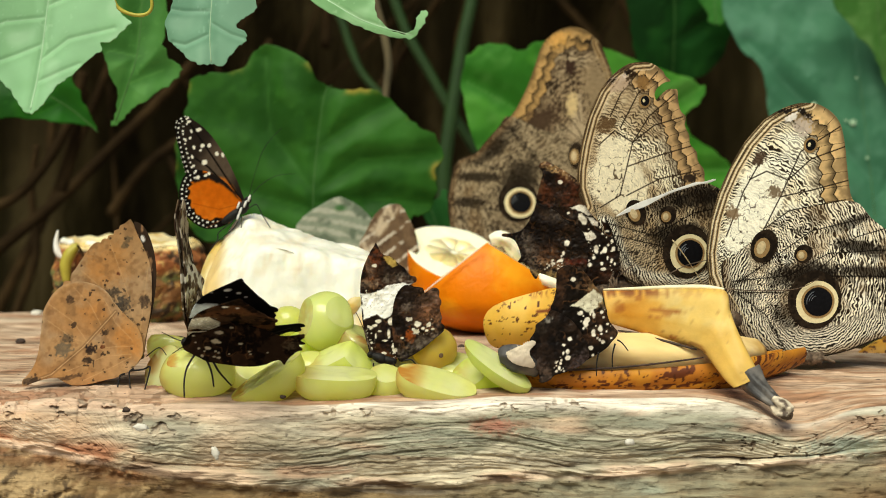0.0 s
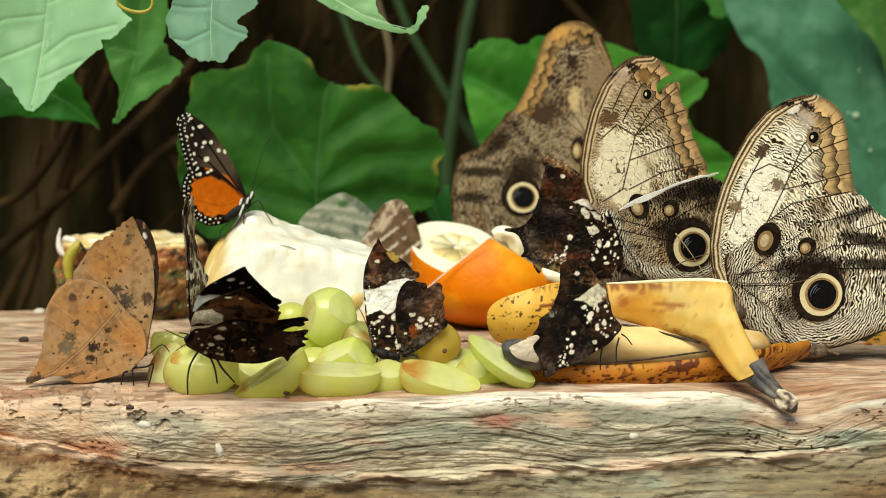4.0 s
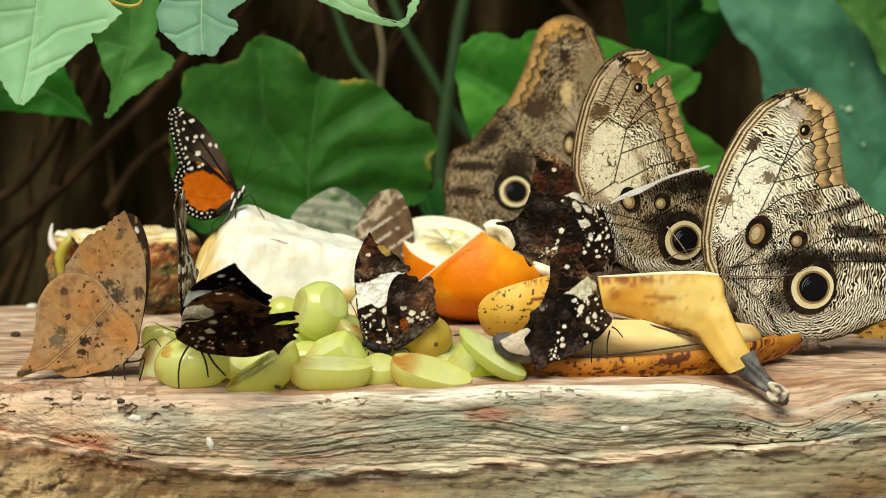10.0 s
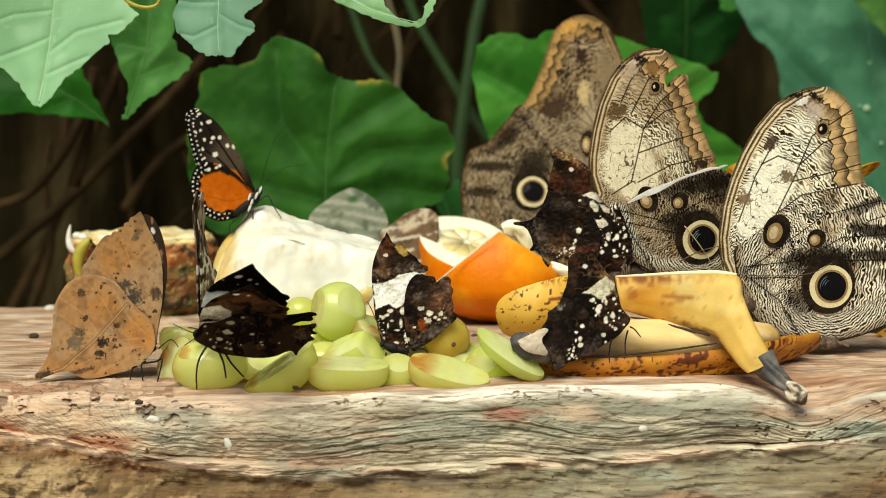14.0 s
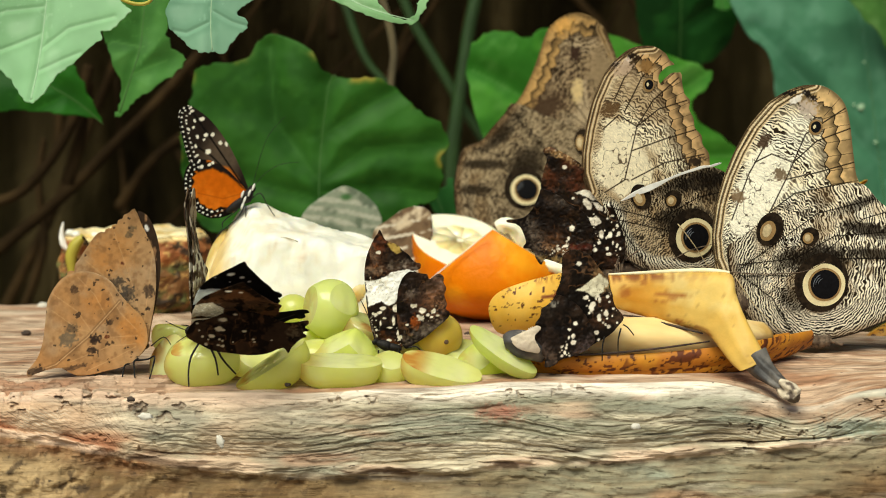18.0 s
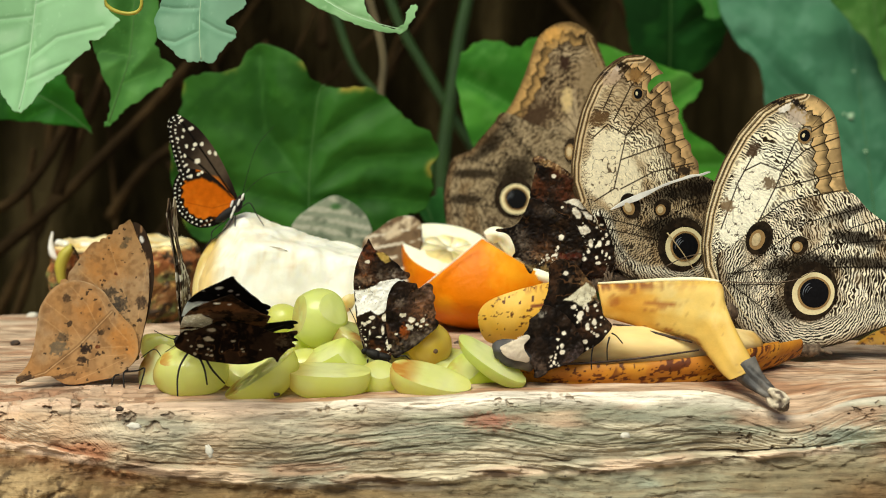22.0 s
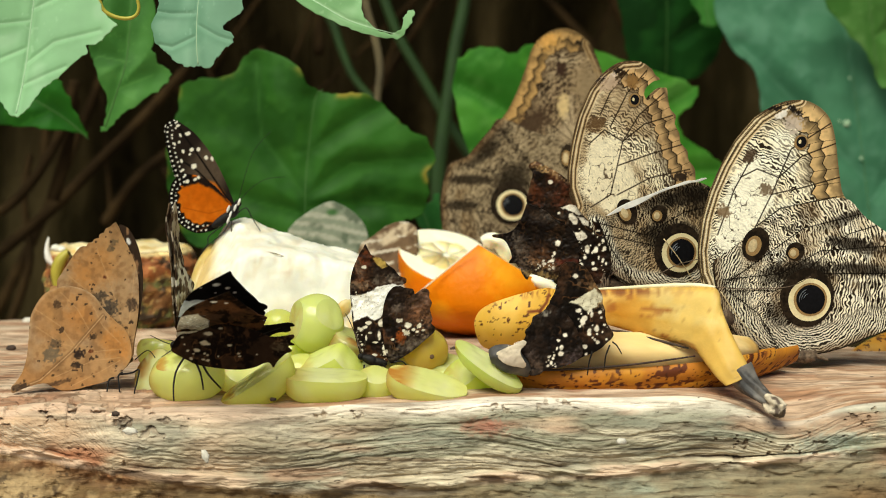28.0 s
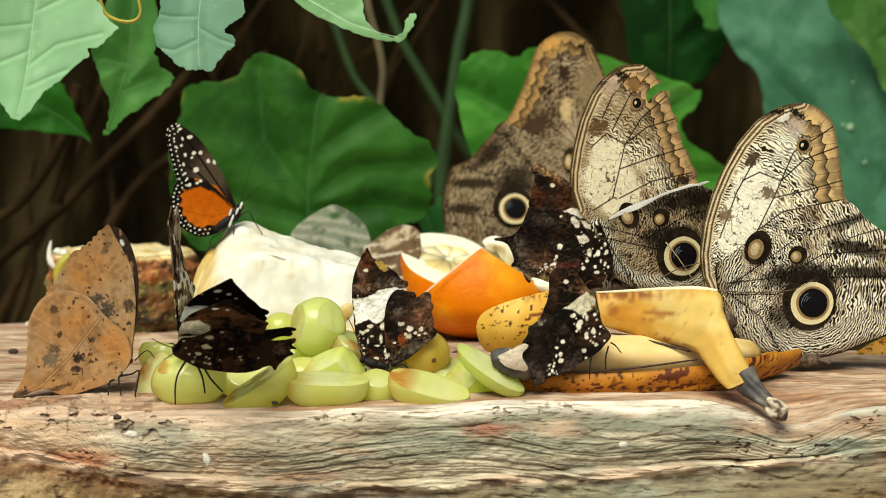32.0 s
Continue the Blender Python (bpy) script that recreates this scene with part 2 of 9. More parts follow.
def vn(x, y, seed=0):
    ix, iy = np.floor(x), np.floor(y)
    fx, fy = x - ix, y - iy
    fx, fy = fx * fx * (3 - 2 * fx), fy * fy * (3 - 2 * fy)

    def h(a, b):
        s = np.sin(a * 127.1 + b * 311.7 + seed * 74.7) * 43758.5453
        return s - np.floor(s)
    return (h(ix, iy) * (1 - fx) + h(ix + 1, iy) * fx) * (1 - fy) + (h(ix, iy + 1) * (1 - fx) + h(ix + 1, iy + 1) * fx) * fy


def fbm(x, y, seed=0, octaves=3):
    return sum(vn(x * 2 ** i, y * 2 ** i, seed + i) * 0.5 ** i for i in range(octaves)) / (2 - 0.5 ** (octaves - 1))


def step(a, b, x):
    t = np.clip((x - a) / (b - a), 0, 1)
    return t * t * (3 - 2 * t)


def to_line(u, v, pts):
    """Distance to a polyline, and how far along it the nearest place lies."""
    best, along, run = np.full(u.shape, 1e9), np.zeros(u.shape), 0.0
    for (x0, y0), (x1, y1) in zip(pts[:-1], pts[1:]):
        dx, dy = x1 - x0, y1 - y0
        q = dx * dx + dy * dy + 1e-12
        t = np.clip(((u - x0) * dx + (v - y0) * dy) / q, 0, 1)
        e = np.hypot(u - x0 - t * dx, v - y0 - t * dy)
        near = e < best
        best, along = np.where(near, e, best), np.where(near, run + t * math.sqrt(q), along)
        run += math.sqrt(q)
    return best, along


def inside(u, v, poly):
    hit = np.zeros(u.shape, bool)
    for (x0, y0), (x1, y1) in zip(poly, np.roll(poly, -1, 0)):
        c = (y0 > v) != (y1 > v)
        hit ^= c & (u < (x1 - x0) * (v - y0) / (y1 - y0 + 1e-12) + x0)
    return hit


def line(u, v, pts, w, soft=0.12):
    return 1 - step(w / 2 - soft, w / 2 + soft, to_line(u, v, pts)[0])


def spot(u, v, c, rx, ry=None, turn=0.0, soft=0.25, wobble=0.0, seed=0):
    a, ry = radians(turn), ry or rx
    x, y = u - c[0], v - c[1]
    x, y = (x * math.cos(a) + y * math.sin(a)) / rx, (y * math.cos(a) - x * math.sin(a)) / ry
    e = np.hypot(x, y)
    if wobble:
        e = e + wobble * (vn(u * 1.6, v * 1.6, seed) - 0.5)
    return 1 - step(1 - soft, 1 + soft, e)


def area(u, v, poly, soft=0.4, rough=0.0, seed=0):
    p = np.array(poly, float)
    if rough:
        u, v = u + rough * (fbm(u / 1.5, v / 1.5, seed) - 0.5), v + rough * (fbm(u / 1.5, v / 1.5, seed + 9) - 0.5)
    e = to_line(u, v, np.vstack([p, p[:1]]))[0] * np.where(inside(u, v, p), 1, -1)
    return step(-soft, soft, e)


def over(c, rgb, mask):
    m = np.clip(mask, 0, 1)[:, None]
    return c * (1 - m) + np.array(rgb, float) / 255 * m


def flat(u, rgb):
    return np.tile(np.array(rgb, float) / 255, (len(u), 1))


def ripples(u, v, pitch, seed=0, lean=0.0, wild=1.0):
    """Fine wavy bars, 0 to 1, as on a bark-like wing."""
    a = v * math.cos(lean) + u * math.sin(lean)
    return 0.5 + 0.5 * np.sin(2 * np.pi * (a / pitch + wild * 1.6 * fbm(u / (3.2 * pitch), v / (3.2 * pitch), seed, 2) + wild * 0.5 * fbm(u / pitch, v / pitch, seed + 5, 2)))


# ---- mesh tools ----
def link(name, mesh, mat, parent=None, label="", smooth=True):
    for m in (mat if isinstance(mat, (list, tuple)) else [mat]):
        mesh.materials.append(m)
    if smooth:
        mesh.polygons.foreach_set("use_smooth", [True] * len(mesh.polygons))
    ob = new(name, mesh)
    if parent:
        ob.parent = parent
    if label:
        tagged(ob, label)
    return ob


def shape(name, verts, faces, mat, parent=None, label="", smooth=True):
    me = bpy.data.meshes.new(name)
    me.from_pydata([tuple(p) for p in verts], [], [tuple(f) for f in faces])
    me.update()
    return link(name, me, mat, parent, label, smooth)


def part(name, bm, mat, parent=None, label="", smooth=True):
    me = bpy.data.meshes.new(name)
    bm.to_mesh(me)
    bm.free()
    return link(name, me, mat, parent, label, smooth)


def thing(name, m, label, category, group="", kind=""):
    ob = new(name)
    ob.empty_display_size = 0.01
    ob.matrix_basis = m
    return tagged(ob, label, category, group, kind)


def sheet(name, outline, mat, parent, colour=None, cell=0.35, y=0.0, bend=None, thick=0.00025, n=6, label="", under=None):
    """A thin plate in its thing's x-z plane: outline in millimetres, rounded by a spline; colour(u, v) gives its scales' colours,
    bend(u, v) the relief in millimetres."""
    rim = smooth_line(outline, n, True)
    lo, hi = rim.min(0) - cell, rim.max(0) + cell
    nx, ny = int((hi[0] - lo[0]) / cell) + 2, int((hi[1] - lo[1]) / cell) + 2
    gx, gy = np.meshgrid(lo[0] + np.arange(nx) * cell, lo[1] + np.arange(ny) * cell)
    u, v = gx.ravel(), gy.ravel()
    ins = inside(u, v, rim)
    q = ins.reshape(ny, nx)
    keep = q[:-1, :-1] | q[1:, :-1] | q[:-1, 1:] | q[1:, 1:]
    jj, ii = np.nonzero(keep)
    a = jj * nx + ii
    faces = np.stack([a, a + 1, a + nx + 1, a + nx], 1)
    used = np.unique(faces)
    back = np.full(nx * ny, -1)
    back[used] = np.arange(len(used))
    faces, u, v, ins = back[faces], u[used], v[used], ins[used]
    # the plate's border is drawn onto the outline
    out = np.nonzero(~ins)[0]
    ring = np.vstack([rim, rim[:1]])
    best, bu, bv = np.full(len(out), 1e9), u[out].copy(), v[out].copy()
    for (x0, y0), (x1, y1) in zip(ring[:-1], ring[1:]):
        dx, dy = x1 - x0, y1 - y0
        t = np.clip(((u[out] - x0) * dx + (v[out] - y0) * dy) / (dx * dx + dy * dy + 1e-12), 0, 1)
        px, py = x0 + t * dx, y0 + t * dy
        e = np.hypot(u[out] - px, v[out] - py)
        near = e < best
        best, bu, bv = np.where(near, e, best), np.where(near, px, bu), np.where(near, py, bv)
    u[out], v[out] = bu, bv
    w = bend(u, v) if bend else 0.3 * (fbm(u / 9, v / 9, 3) - 0.5)
    xyz = np.stack([u / 1000, y + w / 1000 + 0 * u, v / 1000], 1)
    me = bpy.data.meshes.new(name)
    me.from_pydata(xyz.tolist(), [], faces.tolist())
    for nm, fn in (("scales", colour), ("underside", under)):
        if fn is None:
            continue
        c = np.clip(fn(u, v), 0, 1)
        c = np.where(c <= 0.04045, c / 12.92, ((c + 0.055) / 1.055) ** 2.4)
        at = me.attributes.new(nm, "FLOAT_COLOR", "POINT")
        at.data.foreach_set("color", np.hstack([c, np.ones((len(c), 1))]).astype(np.float32).ravel())
    me.update()
    ob = link(name, me, mat, parent, label)
    if thick:
        s = ob.modifiers.new("thickness", "SOLIDIFY")
        s.thickness, s.offset = thick, 0
        s.material_offset = 1 if under else 0
    return ob


def tube(path, radii, seg=10, n=5, flat_y=1.0, caps=True, arc=None, facet=0.0, lumpy=0.0):
    """A bmesh tube along a smooth path (metres). radii: one to each path point. arc: angles in degrees, for an open trough."""
    p = smooth_line(path, n)
    rr = smooth_line([(r, r) for r in radii], n)[:, 0]
    bm = bmesh.new()
    rings, up = [], Vector((0.0, 1.0, 0.0))
    for i, (c, r0) in enumerate(zip(p, rr)):
        t = Vector(p[min(i + 1, len(p) - 1)] - p[max(i - 1, 0)]).normalized()
        side = up - t * up.dot(t)
        if side.length < 0.05:
            side = Vector((1, 0, 0)) - t * t.x
        side.normalize()
        top = t.cross(side)
        up = side
        a0, a1 = arc or (0, 360)
        k = seg if arc is None else seg + 1
        ring = []
        for j in range(k):
            a = radians(a0 + (a1 - a0) * j / seg)
            r = r0 * (1 + facet * abs(math.sin(2.5 * a + 0.6)) - facet * 0.5 + lumpy * noise.noise(Vector((c[0] * 160, c[2] * 160, a * 1.3))))
            ring.append(bm.verts.new(Vector(c) + side * (math.cos(a) * r * flat_y) + top * (math.sin(a) * r)))
        rings.append(ring)
    for a, b in zip(rings[:-1], rings[1:]):
        for j in range(len(a) if arc is None else len(a) - 1):
            bm.faces.new((a[j], a[(j + 1) % len(a)], b[(j + 1) % len(a)], b[j]))
    if caps and arc is None:
        bm.faces.new(rings[0][::-1])
        bm.faces.new(rings[-1])
    bmesh.ops.recalc_face_normals(bm, faces=bm.faces)
    return bm


def blob(c, r, turn=(0, 0, 0), seg=16, lumpy=0.0, seed=0):
    """An ellipsoid, a little uneven."""
    bm = bmesh.new()
    bmesh.ops.create_uvsphere(bm, u_segments=seg, v_segments=max(6, seg * 2 // 3), radius=1)
    e = Euler([radians(a) for a in turn]).to_matrix()
    for q in bm.verts:
        k = 1 + lumpy * (noise.noise(q.co * 1.7 + Vector((seed, 0, 0))))
        q.co = Vector(c) + e @ Vector((q.co.x * r[0] * k, q.co.y * r[1] * k, q.co.z * r[2] * k))
    return bm


def disc(name, rings, mats, parent, c, y, turn=0.0):
    """Concentric discs of an eyespot on a wing, each a little proud of the last; c and radii in millimetres."""
    verts, faces, idx = [], [], []
    a = radians(turn)
    for k, (rx, ry, du, dv, dome) in enumerate(rings):
        o = len(verts)
        for f in (1.0, 0.55, 0.0):
            for j in range(36 if f else 1):
                t = 2 * math.pi * j / 36
                wob = 1 + 0.012 * math.sin(2 * t + k) + 0.006 * math.sin(5 * t)
                x, z = rx * f * math.cos(t) * wob, ry * f * math.sin(t) * wob
                verts.append(((c[0] + du + x * math.cos(a) - z * math.sin(a)) / 1000, y - 0.00012 * (k + 1) - dome / 1000 * (1 - f * f),
                              (c[1] + dv + x * math.sin(a) + z * math.cos(a)) / 1000))
        for j in range(36):
            j2 = (j + 1) % 36
            faces += [(o + j, o + j2, o + 36 + j2, o + 36 + j), (o + 36 + j, o + 36 + j2, o + 72)]
            idx += [k, k]
    ob = shape(name, verts, faces, mats, parent)
    ob.data.polygons.foreach_set("material_index", idx)
    return ob


def paint(ob, fn):
    """Colours a mesh by place; fn takes x, y, z in millimetres and gives colours."""
    me = ob.data
    co = np.empty(len(me.vertices) * 3, np.float32)
    me.vertices.foreach_get("co", co)
    x, y, z = (co.reshape(-1, 3) * 1000).T.astype(float)
    c = np.clip(fn(x, y, z), 0, 1)
    c = np.where(c <= 0.04045, c / 12.92, ((c + 0.055) / 1.055) ** 2.4)
    at = me.attributes.new("scales", "FLOAT_COLOR", "POINT")
    at.data.foreach_set("color", np.hstack([c, np.ones((len(c), 1))]).astype(np.float32).ravel())
    return ob


def limb(name, pts, r, parent, mat="black", seg=6):
    """A thin leg or feeler; pts in its thing's space, in millimetres."""
    k = len(pts)
    return part(name, tube([tuple(c / 1000 for c in p) for p in pts], [r / 1000 * (1.15 - 0.4 * i / max(1, k - 1)) for i in range(k)], seg, 4), M[mat], parent)


# ---- the place: ground, planted bank, log ----
def build_ground():
    n = 60
    line_of = [math.sinh(-6 + 12 * i / n) * 80 / math.sinh(6) for i in range(n + 1)]
    verts = [(x, y, -0.75 + 0.02 * noise.noise(Vector((x * 3, y * 3, 3))) + 0.25 * noise.noise(Vector((x * 0.15, y * 0.15, 5))) * min(1.0, math.hypot(x, y) / 12)) for y in line_of for x in line_of]
    faces = [(j * (n + 1) + i, j * (n + 1) + i + 1, (j + 1) * (n + 1) + i + 1, (j + 1) * (n + 1) + i) for j in range(n) for i in range(n)]
    tagged(shape("ground", verts, faces, M["bounce_ground"]), "pale ground out of view under the log, bouncing light upwards", "ground", kind="structure")


def build_bank():
    """A steep dark bank of roots and soil, thick and closed behind; its top, added out of view, leans over to keep sun
    off the backdrop.
    """
    nx, nz = 150, 90
    verts, faces = [], []
    for j in range(nz + 1):
        t = j / nz
        z = -0.80 + 1.80 * min(t * 1.25, 1.0)
        lean = 0.82 - 0.75 * max(0.0, t - 0.8) / 0.2 * 1.0 + 0.06 * math.sin(t * 7)
        for i in range(nx + 1):
            x = -1.6 + 3.2 * i / nx
            d = 0.10 * noise.fractal(Vector((x * 6, z * 2.5, 1)), 1.0, 2.0, 5)
            verts.append((x, lean + d, z + 0.02 * noise.noise(Vector((x * 9, z * 9, 4)))))
    # the top, the back and the foot close the body
    for y, z in ((0.10, 1.12), (0.6, 1.22), (1.1, 1.15), (1.5, 0.7), (1.75, -0.1), (1.9, -0.80)):
        verts += [(-1.6 + 3.2 * i / nx, y + 0.06 * noise.noise(Vector((i * 0.2, z * 3, y))), z + (0.05 * noise.noise(Vector((i * 0.15, y * 3, 8))) if z > -0.7 else 0)) for i in range(nx + 1)]
    rows = nz + 7
    for j in range(rows):
        for i in range(nx):
            a, b = j * (nx + 1) + i, ((j + 1) % rows) * (nx + 1) + i
            faces.append((a, a + 1, b + 1, b))
    faces += [tuple(j * (nx + 1) for j in range(rows)), tuple(j * (nx + 1) + nx for j in range(rows))[::-1]]
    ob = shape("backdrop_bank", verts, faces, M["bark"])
    tagged(ob, "dark brown bank of soil and roots behind the log", "bank", kind="structure")


def build_stump():
    """The rough stump that carries the log."""
    verts, faces, n, m = [], [], 48, 24
    for j in range(m + 1):
        t = j / m
        z = -0.80 + 0.63 * t
        for i in range(n):
            a = 2 * math.pi * i / n
            r = 0.085 + 0.05 * (1 - t) ** 3 + 0.012 * math.sin(5 * a + 1) * (1 - 0.5 * t) + 0.012 * noise.noise(Vector((math.cos(a) * 3, math.sin(a) * 3, z * 4)))
            verts.append((1.5 * r * math.cos(a), 0.115 + 0.8 * r * math.sin(a), z))
    faces = [(j * n + i, j * n + (i + 1) % n, (j + 1) * n + (i + 1) % n, (j + 1) * n + i) for j in range(m) for i in range(n)]
    faces += [tuple(range(n))[::-1], tuple(m * n + i for i in range(n))]
    tagged(shape("tree_stump", verts, faces, M["twig"]), "rough dark stump carrying the split log", "stump")


def wood_material():
    m = bpy.data.materials.new("weathered_wood")
    m.use_nodes = True
    n, lk = m.node_tree.nodes, m.node_tree.links.new
    b = n["Principled BSDF"]
    co = n.new("ShaderNodeTexCoord")

    def tex(scale, stretch, detail=6.0, warp=0.0):
        mp = n.new("ShaderNodeMapping")
        mp.inputs["Scale"].default_value = stretch
        lk(co.outputs["Object"], mp.inputs["Vector"])
        t = n.new("ShaderNodeTexNoise")
        t.inputs["Scale"].default_value, t.inputs["Detail"].default_value, t.inputs["Distortion"].default_value = scale, detail, warp
        lk(mp.outputs[0], t.inputs["Vector"])
        return t.outputs["Fac"]

    def ramp(v, lo, hi):
        r = n.new("ShaderNodeMapRange")
        r.interpolation_type = "SMOOTHSTEP"
        r.inputs["From Min"].default_value, r.inputs["From Max"].default_value = lo, hi
        lk(v, r.inputs["Value"])
        return r.outputs[0]

    def mix(fac, a, c, kind="MIX"):
        x = n.new("ShaderNodeMix")
        x.data_type, x.blend_type = "RGBA", kind
        for k, v in (("Factor", fac), ("A", a), ("B", c)):
            sock = [i for i in x.inputs if i.name == k and i.type == ("VALUE" if k == "Factor" else "RGBA")][0]
            if hasattr(v, "is_linked"):
                lk(v, sock)
            else:
                sock.default_value = v if k == "Factor" else (*v, 1)
        return [o for o in x.outputs if o.type == "RGBA"][0]

    def part_of(v, k):
        x = n.new("ShaderNodeMath")
        x.operation = "MULTIPLY"
        lk(v, x.inputs[0])
        x.inputs[1].default_value = k
        return x.outputs[0]

    def crack(scale, stretch, warp, width):
        d = n.new("ShaderNodeMath")
        d.operation = "SUBTRACT"
        lk(tex(scale, stretch, 5.0, warp), d.inputs[0])
        d.inputs[1].default_value = 0.5
        e = n.new("ShaderNodeMath")
        e.operation = "ABSOLUTE"
        lk(d.outputs[0], e.inputs[0])
        return ramp(e.outputs[0], width, 0.0)

    at = n.new("ShaderNodeAttribute")
    at.attribute_name = "scales"
    col = at.outputs["Color"]
    col = mix(part_of(ramp(tex(34, (0.22, 0.3, 2.6), warp=0.6), 0.58, 0.72), 0.35), col, srgb(142, 91, 61))
    col = mix(part_of(ramp(tex(60, (0.12, 1, 2.2)), 0.54, 0.66), 0.35), col, srgb(214, 200, 178))
    col = mix(part_of(ramp(tex(260, (0.12, 0.3, 1.6), 3.0), 0.62, 0.72), 0.6), col, srgb(113, 88, 64))
    col = mix(part_of(crack(70, (0.14, 0.1, 1.6), 0.8, 0.018), 0.3), col, srgb(106, 81, 59))
    col = mix(part_of(ramp(tex(520, (0.6, 1, 1), 2.0), 0.70, 0.76), 0.8), col, srgb(46, 34, 26))
    g = n.new("ShaderNodeMapRange")
    g.inputs["To Min"].default_value, g.inputs["To Max"].default_value = 0.62, 1.30
    g.inputs["From Min"].default_value, g.inputs["From Max"].default_value = 0.3, 0.7
    lk(tex(420, (0.1, 1, 1.3)), g.inputs["Value"])
    col = mix(1.0, col, g.outputs[0], "MULTIPLY")
    lk(col, b.inputs["Base Color"])
    b.inputs["Roughness"].default_value = 0.8
    b.inputs["Specular IOR Level"].default_value = 0.3
    bp = n.new("ShaderNodeBump")
    bp.inputs["Strength"].default_value, bp.inputs["Distance"].default_value = 1.0, 0.0022
    lk(tex(300, (0.22, 1, 1.3), 9.0, 0.3), bp.inputs["Height"])
    lk(bp.outputs[0], b.inputs["Normal"])
    return m


def build_log():
    """A long split log: its flat worn top, a grooved front with a torn ridge, and the hollow under it."""
    xs = np.concatenate([np.linspace(-0.36, -0.205, 60), np.linspace(-0.2, 0.2, 1301), np.linspace(0.205, 0.36, 60)])
    top_n, front_n, low_n = 120, 165, 70
    X, Y, Z, C = [], [], [], []
    back = 0.245 - 0.010 * step(-0.12, -0.2, xs) - 0.11 * step(0.05, 0.17, xs)
    ridge = -0.0285 + np.where(xs > -0.025, 0.0078, 0.013) * ((xs + 0.025) / 0.15) ** 2 + 0.0012 * (fbm(xs * 60, xs * 0, 2) - 0.5)
    ridge = np.maximum(ridge, -0.030)
    ridge = np.minimum(ridge, -0.012) - 0.0022 * step(-0.12, -0.08, xs) * (1 - step(-0.012, 0.02, xs)) + 0.002 * step(-0.11, -0.14, xs)
    edge = 0.012 * step(-0.10, -0.22, xs) + 0.0035 * (fbm(xs * 22, xs * 0, 6) - 0.5)
    dip = -0.0075 * np.exp(-((xs - 0.124) / 0.017) ** 2) - 0.002 * step(0.08, 0.16, xs)
    left = step(-0.098, -0.128, xs)
    sag = step(-0.130, -0.105, xs) * (1 - step(-0.06, 0.025, xs))
    for k in range(top_n):
        t = (k / (top_n - 1)) ** 1.0
        y = back + (edge + 0.004 - back) * (1 - (1 - t) ** 1.6)
        near = step(0.05, 0.0, y)
        z = 0.0012 * (fbm(xs * 40, y * 90, 11) - 0.5) * 2 + 0.0007 * (fbm(xs * 25, y * 500, 12) - 0.5) + dip * near
        z = z - 0.003 * step(0.06, 0.0, y) * step(-0.09, -0.16, xs) - 0.0016 * near * step(-0.085, -0.11, xs) * step(0.5, 0.66, fbm(xs * 260, y * 260, 14))
        z = z - 0.0032 * sag * step(0.034, 0.004, y)
        c = flat(xs, (184, 154, 128))
        c = over(c, (208, 182, 157), 0.8 * step(0.42, 0.66, fbm(xs * 75, y * 120, 15)))
        c = over(c, (152, 108, 80), 0.7 * step(0.54, 0.72, fbm(xs * 60, y * 150, 16)))
        c = over(c, (150, 108, 76), 0.45 * step(0.06, 0.10, xs) * step(0.48, 0.66, fbm(xs * 60, y * 300, 17)))
        c = over(c, (96, 70, 50), 0.5 * step(0.66, 0.76, fbm(xs * 45, y * 160, 19)))
        c = over(c, (92, 66, 46), 0.55 * near * step(-0.075, -0.10, xs) * step(0.60, 0.68, fbm(xs * 230, y * 260, 14)))
        X.append(xs), Y.append(y), Z.append(z), C.append(c)
    top_edge = Z[-1]

    def grooves(z, t, pitch, seed, soft=0.55):
        """Long parallel furrows: level with the lip, then bent with the grain as it swells and dips along the log."""
        lift = -0.006 * step(-0.16, -0.05, xs) + 0.0045 * step(-0.06, 0.01, xs) - 0.0070 * step(0.004, 0.06, xs) + 0.012 * step(0.055, 0.17, xs)
        s = (z - top_edge) - lift * step(0.05, 0.45, t) + 0.55 * left * (xs + 0.10)
        s = s + 0.0034 * (fbm(xs * 13, z * 60, seed) - 0.5) + 0.0022 * (fbm(xs * 75, z * 200, seed + 1) - 0.5)
        ph = s / pitch
        f = ph - np.floor(ph)
        keep = step(0.40, 0.62, fbm(xs * 34, np.floor(ph) * 1.7, seed + 3))
        side = 0.5 + 0.10 * (fbm(xs * 90, z * 200, seed + 4) - 0.5)
        return (1 - step(0.0, soft, np.abs(f - side) * 2)) * keep, f

    for k in range(1, front_n + 1):
        t = k / front_n
        z = top_edge + (ridge - top_edge) * t
        bulge = -0.0045 * np.sqrt(t) - 0.003 * np.sin(np.pi * t)
        calm = step(0.36, 0.58, fbm(xs * 11, z * 45, 37))
        calm = np.maximum(0.15 + 0.6 * calm * step(-0.09, -0.05, xs), 1.0 * step(-0.052, -0.04, xs) * step(0.24, 0.36, t + 0.16 * (fbm(xs * 22, z * 0, 47) - 0.5)) * step(0.26, 0.44, fbm(xs * 10, z * 40, 46)))
        g1, f1 = grooves(z, t, 0.0025, 33)
        g2, f2 = grooves(z, t, 0.0011, 61, 0.6)
        rough = fbm(xs * 150, z * 330, 36)
        pit = step(0.70, 0.77, fbm(xs * 380, z * 480, 39)) * step(0.54, 0.66, fbm(xs * 28, z * 60, 40))
